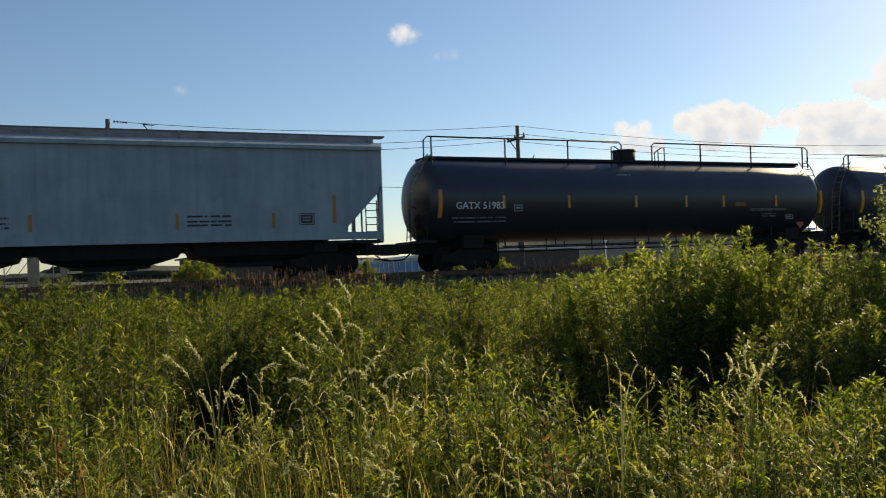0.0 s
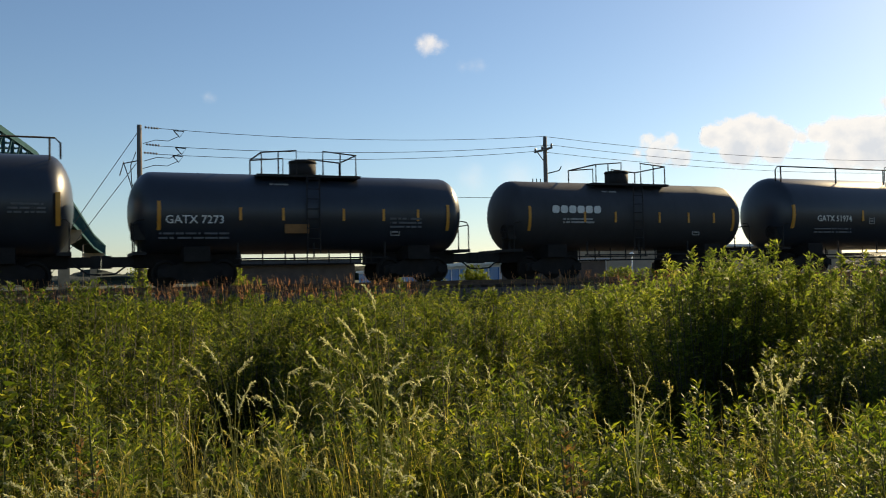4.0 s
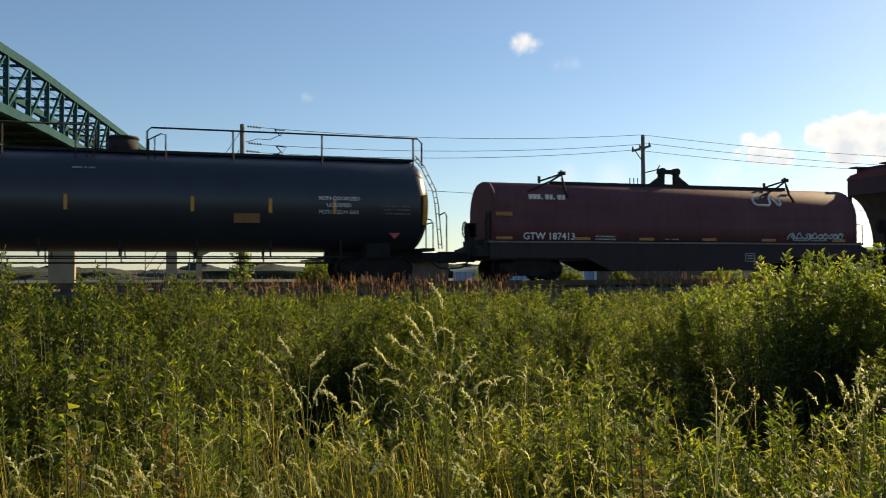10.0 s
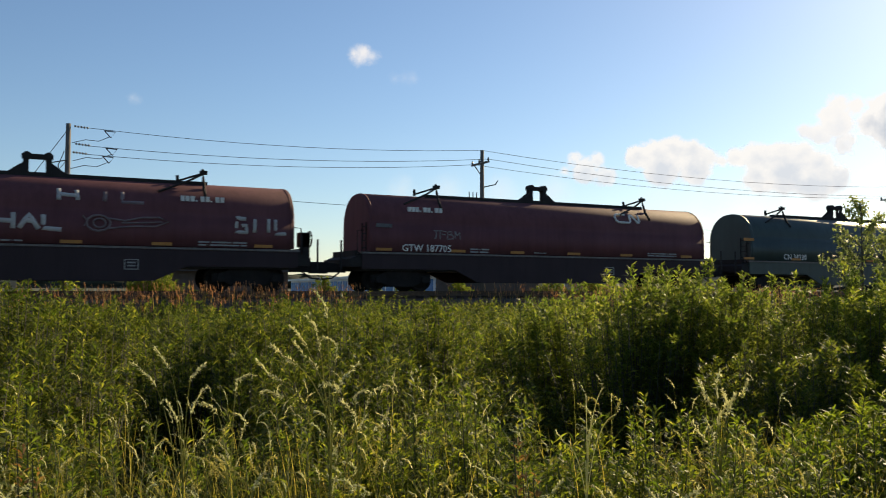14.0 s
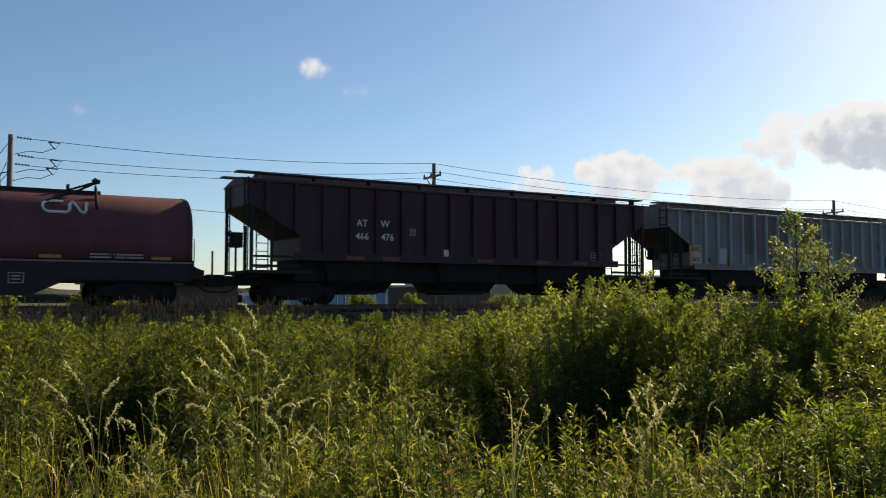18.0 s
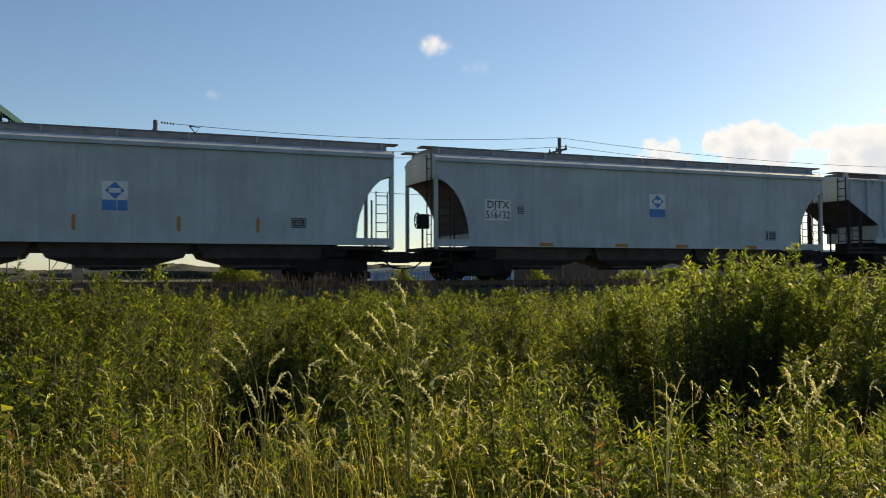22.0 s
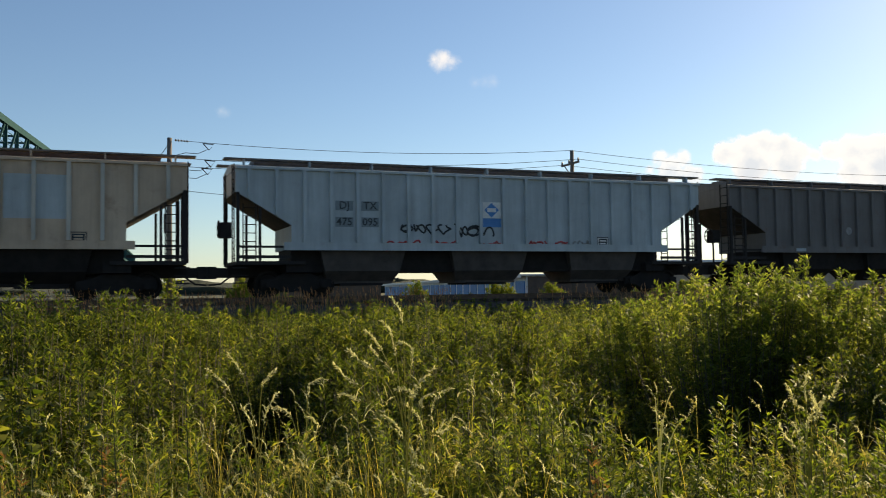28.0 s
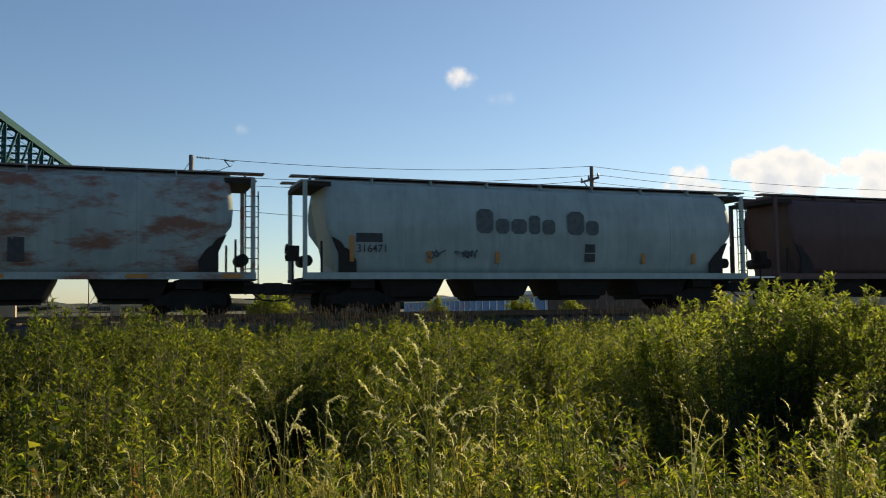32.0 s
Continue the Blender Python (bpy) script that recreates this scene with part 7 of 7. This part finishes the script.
def spike_weed(az, r, tips, label, head=None, name="tall_weed", seed=1, spike=0.19, thick=0.015, grains=90, bow=1.0, twig=0.0018):
    """A stalk whose curved twigs end in soft rope-like seed spikes; tips as azimuth and height."""
    rng = np.random.default_rng(seed)
    x, y = at(az, r)
    z = ground_z(x, y)
    e = thing(name, pose(x, y, z), label, "weed", "tall weeds in the foreground")
    SWAY.append((e, x, y, z, seed * 1.7, 1.3))
    top = max(t[1] for t in tips) - z
    part("stalk", tube(B(), [(0, 0, -0.05), (0.012, 0.01, top * 0.35), (-0.008, 0, top * 0.74)], [1.5 * twig, 1.3 * twig, 1.1 * twig], 5), M_STALK if twig < 0.0025 else M_STRAW, e)
    for a, zt in tips:
        tx, ty = at(a, r)
        ty += rng.uniform(-0.12, 0.12)
        p2 = np.array([tx - x, ty - y, zt - z])
        u = rng.uniform(0.42, 0.72)
        p0 = np.array([0.0, 0.0, top * u])
        c = p0 + np.array([p2[0] * 0.25, p2[1] * 0.3, max(0.03, (p2[2] - p0[2]) * rng.uniform(0.75, 1.05))])
        q = np.linspace(0, 1, 9)[:, None]
        pts = (1 - q) ** 2 * p0 + 2 * q * (1 - q) * c + q * q * p2
        side = np.sign(p2[0] + 1e-6) if rng.random() < 0.75 else -1.0
        nod = rng.uniform(0.1, 0.6)
        ends = np.array([pts[-1] + np.array([side * 0.022 * k * (0.25 + nod * bow), 0, 0.016 * k - 0.005 * nod * bow * k * k]) for k in (1, 2, 3, 4)])
        line = np.concatenate([pts, ends])
        tw = part("twig", tube(B(), [tuple(p) for p in pts], twig, 4), M_STALK if twig < 0.0025 else M_STRAW, e)
        d = np.concatenate([[0], np.cumsum(np.linalg.norm(np.diff(line, axis=0), axis=1))])
        ln = min(spike * rng.uniform(0.75, 1.25), d[-1] * 0.75)
        s = d[-1] - ln * np.linspace(0, 1, grains)
        g = np.stack([np.interp(s, d, line[:, k]) for k in range(3)], 1)
        w = np.gradient(g, axis=0)
        w = -w / np.maximum(1e-6, np.linalg.norm(w, axis=1, keepdims=True)) + rng.normal(0, 0.55, (grains, 3))
        size = thick * rng.uniform(0.8, 1.5, grains)
        arrays_part("seed_spike", *leaves(g, w, size, size * 0.42, np.full(grains, 0.1)), head or M_STRAW, tw)
    return e


def leafy_weed(az, r, top, label, leaf_n=70, ll=0.11, name="leafy_weed", material=None, sag=0.25, slim=0.19):
    x, y = at(az, r)
    z = ground_z(x, y)
    e = thing(name, pose(x, y, z), label, "weed", "tall weeds in the foreground")
    SWAY.append((e, x, y, z, az, 0.9))
    h = top - z
    part("stalk", tube(B(), [(0, 0, -0.05), (0.02, 0, h * 0.5), (0.0, 0.02, h)], [0.006, 0.005, 0.002], 5), M_STEM, e)
    u = RNG.uniform(0.3, 1, leaf_n) ** 0.8
    an = RNG.uniform(0, 6.283, leaf_n)
    b = np.column_stack([0.02 * u, 0.02 * u, h * u])
    w = np.column_stack([np.cos(an), np.sin(an), 0.2 + 0.8 * u])
    v, f = leaves(b, w, ll * (1.2 - 0.4 * u) * RNG.uniform(0.8, 1.2, leaf_n), np.full(leaf_n, ll * slim), sag * RNG.uniform(0.4, 1.6, leaf_n))
    arrays_part("foliage", v, f, material or M_LEAF, e)


PALE = "tall weed with pale nodding seed spikes"
spike_weed(18.9, 3.5, ((18.0, 1.52), (16.6, 1.40), (15.6, 1.33), (14.9, 1.26), (16.9, 1.33), (17.5, 1.43), (19.7, 1.36), (20.4, 1.24), (18.8, 1.20), (16.0, 1.16)), PALE, seed=3, spike=0.125, thick=0.014, grains=80)
spike_weed(20.6, 3.6, ((20.9, 1.13), (21.6, 1.16), (19.8, 1.10), (22.2, 1.02), (18.6, 1.06)), PALE, seed=4, spike=0.12, thick=0.014, grains=70)
spike_weed(9.6, 3.6, ((8.46, 1.30), (7.35, 1.25), (9.76, 1.25), (10.6, 1.13), (9.3, 1.08)), PALE, seed=5, spike=0.12, thick=0.014, grains=70)
spike_weed(12.4, 3.6, ((12.76, 1.22), (11.6, 1.10), (13.2, 1.06)), PALE, seed=6, spike=0.12, thick=0.014, grains=70)
spike_weed(43.8, 4.0, ((43.9, 1.17), (43.4, 1.08), (42.7, 0.98), (44.3, 1.08), (44.9, 1.0), (42.1, 0.96), (43.6, 1.10), (43.0, 1.13), (44.4, 1.14)), PALE, M_STRAW, seed=7, spike=0.11, thick=0.015, grains=64, bow=0.3)
spike_weed(35.5, 3.8, ((36.2, 1.17), (35.3, 1.14), (35.9, 0.96), (34.0, 0.93), (36.9, 1.06), (34.8, 1.05)), "bare grey branching dead stalk", M_STRAW, "dead_stalk", 8, 0.12, 0.010, 30, 0.3, 0.0026)
rng = random.Random(12)
for i in range(58):
    az, r = rng.uniform(-12, 56), rng.uniform(2.95, 4.5)
    if (29 < az < 38 and rng.random() < 0.8) or (az > 46 and rng.random() < 0.6):
        continue
    top = 0.78 + 0.10 * (r - 3.0) + rng.uniform(-0.06, 0.14)
    spike_weed(az, r, [(az + rng.uniform(-2.2, 2.2), top - rng.uniform(0, 0.24)) for _ in range(rng.randint(2, 5))], PALE, M_OAT if i % 4 else M_STRAW, seed=100 + i, spike=0.10, thick=0.014, grains=52, bow=0.7)
for az, r, top in ((30.8, 3.4, 0.99), (31.3, 3.5, 0.92), (32.0, 3.4, 0.86), (0.4, 3.6, 1.0), (1.2, 3.7, 0.94), (-1.0, 3.3, 0.85), (-5.2, 3.8, 0.98), (-4.4, 3.9, 0.9)):
    leafy_weed(az, r, top, "withered red-brown dock plant among the grass", 60, 0.055, "dock_plant", M_DOCK)
for az, r, top in ((39.3, 4.4, 1.06), (39.9, 4.4, 1.0), (46.1, 4.4, 1.0), (48.2, 4.3, 0.98), (24.5, 4.8, 1.06), (5.0, 4.6, 1.16), (1.0, 4.4, 1.12)):
    leafy_weed(az, r, top, "leafy green weed with a star-shaped top", 90, 0.085, slim=0.15)
for az, r, top in ((29.2, 4.5, 1.0), (28.4, 4.7, 0.98), (29.8, 4.4, 0.9), (27.6, 4.6, 1.02)):
    leafy_weed(az, r, top, "green weed with long drooping leaves", 70, 0.12, "leafy_weed", None, 0.6, 0.10)
for az, r, top in ((-5.5, 4.6, 1.22), (-3.8, 4.7, 1.18), (-0.6, 4.8, 1.1)):
    leafy_weed(az, r, top, "broad-leaved climber with pale green leaves", 40, 0.09, "climber", None, 0.5, 0.75)


xy = scatter(2.75, 3.5, 40, 58, 60)
xy = xy[lumps(xy, 1.5, 3.3) > 0.0]
b = np.column_stack([np.repeat(xy, 14, 0), np.zeros(14 * len(xy))])
b[:, :2] += RNG.normal(0, 0.022, (len(b), 2))
b[:, 2] = 0.70 + RNG.uniform(-0.04, 0.04, len(b)) + np.repeat(RNG.uniform(-0.05, 0.09, len(xy)), 14)
M_BLOOM = foliage("yellow_petal", [(0.0, (0.45, 0.30, 0.02)), (1.0, (0.70, 0.52, 0.05))], 0.4, 0.7, (1.2, 1.1, 0.5))
mesh_object("yellow_flowers", *leaves(b, RNG.normal(0, 1, b.shape) + np.array([0, 0, 0.6]), np.full(len(b), 0.016), np.full(len(b), 0.009), np.full(len(b), 0.1)), M_BLOOM, "small yellow flower heads among the weeds", "flowers")


# ---- willow bush, shrubs and sapling ----
def willow_bush(cx, cy, shoots, reach, top, label, seed, ll=0.07, n=130, slim=0.25, material=None, lobes=6, name="willow_bush"):
    """Leafy shoots that fill several domes of unequal height, each shoot with a tuft at its tip."""
    rng = np.random.default_rng(seed)
    z0 = ground_z(cx, cy)
    e = thing(name, pose(cx, cy, z0), label, "bush", "bushes before the railway")
    la, lq = rng.uniform(0, 6.283, lobes), np.sqrt((np.arange(lobes) + 0.5) / lobes) * 0.62
    lob = np.column_stack([lq * np.cos(la) * reach[0], lq * np.sin(la) * reach[1]])
    lsize = rng.uniform(0.42, 0.62, lobes)
    ltop = (1 - 0.4 * lq * lq) * rng.uniform(0.88, 1.0, lobes)
    ltop /= ltop.max()
    w = rng.integers(0, lobes, shoots)
    a = rng.uniform(0, 6.283, shoots)
    q = np.sqrt(rng.uniform(0, 1, shoots))
    out = np.column_stack([np.cos(a) * reach[0], np.sin(a) * reach[1]]) * (q * lsize[w])[:, None]
    foot = np.column_stack([lob[w] * 0.8 + out * 0.55, np.full(shoots, -0.1)])
    h = 1.05 * (top - z0) * ltop[w] * np.sqrt(1 - 0.66 * q * q) * rng.uniform(0.88, 1.04, shoots)
    tip = np.column_stack([lob[w] + out * 1.1 + rng.normal(0, 0.06, (shoots, 2)), h])
    v, f = stems(foot, tip, np.full(shoots, 0.009), np.full(shoots, 0.002))
    arrays_part("stem_tangle", v, f, M_BARK, e)
    u = 0.1 + 0.9 * rng.uniform(0, 1, (shoots, n)) ** 0.85
    u[:, : n // 6] = rng.uniform(0.93, 1.0, (shoots, n // 6))
    b = foot[:, None, :] + (tip - foot)[:, None, :] * u[..., None] + rng.normal(0, 0.05, (shoots, n, 3)) * (1.1 - u)[..., None] * 2
    an = rng.uniform(0, 6.283, (shoots, n))
    d = np.stack([np.cos(an), np.sin(an), 0.05 + 0.9 * u ** 2 + rng.normal(0, 0.3, u.shape)], -1)
    m = shoots * n
    v, f = leaves(b.reshape(-1, 3), d.reshape(-1, 3), ll * rng.uniform(0.65, 1.4, m), ll * slim * rng.uniform(0.7, 1.3, m), rng.uniform(0, 0.45, m))
    arrays_part("crown", v, f, material or M_BUSH, e)
    return e


for i, (az, r, n, rx, ry, top) in enumerate(((39.5, 9.4, 250, 1.4, 1.3, 1.78), (46.0, 9.6, 280, 1.6, 1.5, 1.75), (53.5, 9.8, 260, 1.6, 1.5, 1.70), (61.0, 9.0, 220, 1.5, 1.4, 1.58), (35.2, 10.4, 130, 1.0, 1.0, 1.46))):
    x, y = at(az, r)
    willow_bush(x, y, n, (rx, ry), top, "dense green willow bush with upright shoots", 50 + i, 0.066, 165, 0.27)
SHRUBS = ((-9.5, 8.0, 150, 1.1, 1.0, 1.66), (-4.0, 7.6, 140, 0.95, 0.9, 1.74), (0.2, 8.2, 120, 0.8, 0.8, 1.66), (4.2, 9.8, 110, 0.8, 0.8, 1.50), (7.2, 11.0, 120, 1.0, 0.8, 1.40),
          (11.0, 9.0, 120, 0.8, 0.75, 1.43), (14.4, 9.7, 110, 0.75, 0.75, 1.40), (18.0, 8.7, 110, 0.75, 0.7, 1.44), (21.6, 8.0, 120, 0.75, 0.75, 1.47), (25.2, 8.5, 100, 0.65, 0.65, 1.41),
          (29.0, 13.0, 110, 1.0, 0.8, 1.30), (32.2, 11.4, 110, 0.9, 0.8, 1.32), (17.0, 14.0, 110, 1.3, 0.9, 1.30), (23.5, 15.5, 110, 1.4, 0.9, 1.28), (9.5, 16.0, 110, 1.4, 0.9, 1.28), (2.0, 14.5, 110, 1.3, 0.9, 1.36))
for i, (az, r, n, rx, ry, top) in enumerate(SHRUBS):
    x, y = at(az, r)
    willow_bush(x, y, n, (rx, ry), top, "leafy yellow-green shrub among the weeds", 70 + i, 0.064, 150, 0.22, M_SHRUB, 5, "shrub")
for i, (az, r, n, rx, ry, top) in enumerate(((19.4, 6.7, 70, 0.6, 0.5, 1.12), (23.2, 6.4, 70, 0.6, 0.5, 1.10), (13.4, 7.2, 55, 0.5, 0.5, 1.14), (3.6, 6.8, 60, 0.55, 0.5, 1.20), (-1.5, 6.0, 70, 0.6, 0.5, 1.27), (-6.8, 6.2, 75, 0.7, 0.6, 1.26),
                                            (26.6, 6.6, 50, 0.45, 0.45, 1.04), (55.5, 5.6, 80, 0.75, 0.6, 0.98), (60.0, 5.3, 90, 0.9, 0.7, 1.06), (65.0, 6.0, 80, 1.0, 0.8, 1.10), (50.5, 5.7, 55, 0.6, 0.5, 0.86))):
    x, y = at(az, r)
    # Past 40 degrees the lighter goldenrod leaf is used for brightness.
    willow_bush(x, y, n, (rx, ry), top, "low leafy shrub at the edge of the grass", 110 + i, 0.07, 120, 0.19, M_ROD if az > 40 else M_SHRUB, 4, "shrub")
for i, (az, r, n, rx, ry, top) in enumerate(((47.0, 7.6, 70, 0.7, 0.6, 1.06), (51.0, 7.7, 80, 0.8, 0.65, 1.15), (55.5, 7.5, 80, 0.8, 0.65, 1.14), (60.0, 7.4, 80, 0.9, 0.7, 1.18))):
    x, y = at(az, r)
    willow_bush(x, y, n, (rx, ry), top, "low willow shrub before the taller bushes", 130 + i, 0.066, 120, 0.24, M_SHRUB, 4, "shrub")

# leafy weeds at the back of the grass
xy = scatter(4.1, 6.2, -12, 28, 34)
r, a = polar(xy)
xy = xy[(lumps(xy, 0.9, 7.7) > -0.16) & (((a - 9.2) / 2.4) ** 2 + ((r - 5.6) / 0.9) ** 2 > 1)]
r, a = polar(xy)
m = len(xy)
hh = np.interp(r, [4.1, 5.0, 6.2], [0.86, 0.98, 1.08]) * RNG.uniform(0.78, 1.08, m)
sv, lv = leafy_plants(xy, hh, 110, np.full(m, 0.08), np.full(m, 0.0115), 0.09, 0.25)
mesh_object("leafy_stand", *lv, M_LEAF, "stand of narrow-leaved weeds behind the grass", "weeds")
mesh_object("leafy_stand_stalks", *sv, M_STEM, "thin stalks of the narrow-leaved weeds", "weeds")

# stand of leafy goldenrod before the willows
xy = scatter(3.0, 5.4, 25, 64, 62)
r, a = polar(xy)
xy = xy[RNG.uniform(0, 1, len(xy)) < np.interp(a, [25, 28, 30, 37, 39, 46, 64], [0.4, 0.45, 0.15, 0.18, 0.7, 1.0, 1.0]) * np.clip(0.75 + 1.3 * lumps(xy, 1.2, 5.1), 0.1, 1)]
r, a = polar(xy)
m = len(xy)
hh = (np.interp(r, [3.0, 4.0, 5.4], [0.74, 0.88, 0.98]) + np.interp(a, [28, 30, 37, 39, 46, 60], [0.02, -0.14, -0.14, 0, 0.03, 0.12])) * RNG.uniform(0.72, 1.06, m)
sv, lv = leafy_plants(xy, hh, 120, np.full(m, 0.072), np.full(m, 0.0095), 0.07, 0.2)
mesh_object("goldenrod", *lv, M_ROD, "stand of leafy green goldenrod, not yet in flower", "weeds")
mesh_object("goldenrod_stalks", *sv, M_STEM, "thin stalks of the goldenrod", "weeds")


def sapling(az, r, top, spread, leaf_n, label, seed, name="sapling"):
    rng = np.random.default_rng(seed)
    x, y = at(az, r)
    z = ground_z(x, y)
    e = thing(name, pose(x, y, z), label, "tree", "bushes before the railway")
    SWAY.append((e, x, y, z, az, 0.5))
    h = top - z
    part("trunk", tube(B(), [(0, 0, -0.1), (0.03, 0, h * 0.5), (0.0, 0, h)], [0.022, 0.014, 0.004], 6), M_BARK, e)
    bs, ws = [], []
    for i in range(26):
        u = 0.25 + 0.72 * (i + 0.5) / 26
        a = rng.uniform(0, 6.283)
        ln = spread * (1.12 - u) * rng.uniform(0.7, 1.2) + 0.1
        p0 = Vector((0.02, 0, h * u))
        p1 = p0 + Vector((math.cos(a) * ln, math.sin(a) * ln, ln * 1.0))
        part("limb", tube(B(), [p0, p0.lerp(p1, 0.5) + Vector((0, 0, 0.02)), p1], [0.006, 0.004, 0.002], 4), M_BARK, e)
        k = leaf_n // 26
        q = rng.uniform(0.15, 1.05, k)
        bs.append(np.array(p0)[None] + (np.array(p1) - np.array(p0))[None] * q[:, None] + rng.normal(0, 0.03, (k, 3)))
        ws.append(rng.normal(0, 1, (k, 3)) + np.array([0, 0, 0.1]))
    b, w = np.concatenate(bs), np.concatenate(ws)
    v, f = leaves(b, w, rng.uniform(0.03, 0.05, len(b)), rng.uniform(0.018, 0.03, len(b)), rng.uniform(0, 0.3, len(b)))
    arrays_part("crown", v, f, M_SAPL, e)


M_SAPL = foliage("pale_round_leaf", [(0.0, (0.15, 0.19, 0.085)), (0.5, (0.23, 0.27, 0.13)), (1.0, (0.34, 0.37, 0.20))], 0.6, 0.5, (1.35, 1.35, 0.85))
sapling(52.6, 10.6, 2.52, 0.55, 4300, "slender young tree with small rounded leaves", 5)
sapling(54.4, 10.4, 2.12, 0.45, 3000, "slender young tree with small rounded leaves", 6)

# ---- hedges and trees beyond the railway ----
for i, (x, y, n, rx, ry, top) in enumerate(((6.9, 42, 150, 1.6, 1.2, 2.2), (16.9, 48, 60, 0.8, 0.8, 2.15), (21.9, 47, 80, 0.95, 0.9, 2.2), (25.5, 47, 60, 0.8, 0.7, 1.95), (31.5, 46, 90, 1.4, 1.0, 2.0), (36.0, 47, 90, 1.4, 1.0, 2.1))):
    willow_bush(x, y, n, (rx, ry), top, "green bush behind the railway", 90 + i, 0.15, 110)
x, y = 3.63, 53
k = 1500
b = np.column_stack([x + RNG.normal(0, 0.28, k), y + RNG.normal(0, 0.28, k), 0.3 + 3.0 * RNG.uniform(0, 1, k) ** 1.2])
mesh_object("climbing_vine", *leaves(b, RNG.normal(0, 1, b.shape), RNG.uniform(0.1, 0.2, k), RNG.uniform(0.08, 0.14, k), np.full(k, 0.2)), M_BUSH, "green vine that climbs the timber pole", "vine", "")

sets = []
for i in range(900):
    d, a = RNG.uniform(430, 900), math.radians(RNG.uniform(-40, 80))
    hgt = RNG.uniform(3.5, 6.0) * (1 + 0.5 * noise.noise((math.degrees(a) * 0.12, 0.3, 0)))
    w = RNG.uniform(14, 38)
    nu, nv = 9, 6
    th = np.linspace(0, 2 * np.pi, nu, endpoint=False)
    ph = np.linspace(-0.2, np.pi / 2, nv)
    k = RNG.uniform(0.75, 1.25, (nv, nu))
    v = np.stack([d * math.sin(a) + np.cos(th)[None] * np.cos(ph)[:, None] * w * k, d * math.cos(a) + np.sin(th)[None] * np.cos(ph)[:, None] * w * k, 0.3 + np.sin(ph)[:, None] * hgt * k], -1).reshape(-1, 3)
    f = []
    for q in range(nv - 1):
        for p in range(nu):
            A, C = q * nu + p, q * nu + (p + 1) % nu
            f += [(A, C, C + nu), (A, C + nu, A + nu)]
    sets.append((v, np.array(f)))
M_WOODS = plain("hazy_far_trees", [(0.3, (0.022, 0.031, 0.024)), (0.7, (0.038, 0.048, 0.036))], 0.25, 0.95, 0.8, 0.5, dist=1.5)
mesh_object("far_woods", *join(sets), M_WOODS, "hazy line of far woods along the horizon", "woods")


# ---- what moves ----
def motions():
    for e, x in CARS:
        walk(e, [(t / 2, pose(x - gone(t / 2), TRACK_Y, RAIL_Z)) for t in range(65)])
    for ob, az, el, d in CLOUDS:
        walk(ob, [(t, cloud_pose(az - 0.04 * (t - 14), el - 0.004 * (t - 14), d)) for t in (0, 16, 32)])

    for e, x, y, z, ph, deg in SWAY:
        walk(e, [(t, pose(x, y, z, deg * 0.5 * math.sin(1.9 * t + ph * 2), deg * math.sin(2.6 * t + ph) * (0.6 + 0.4 * math.sin(0.7 * t + ph)), 0)) for t in (i * 0.8 for i in range(41))])


motions()
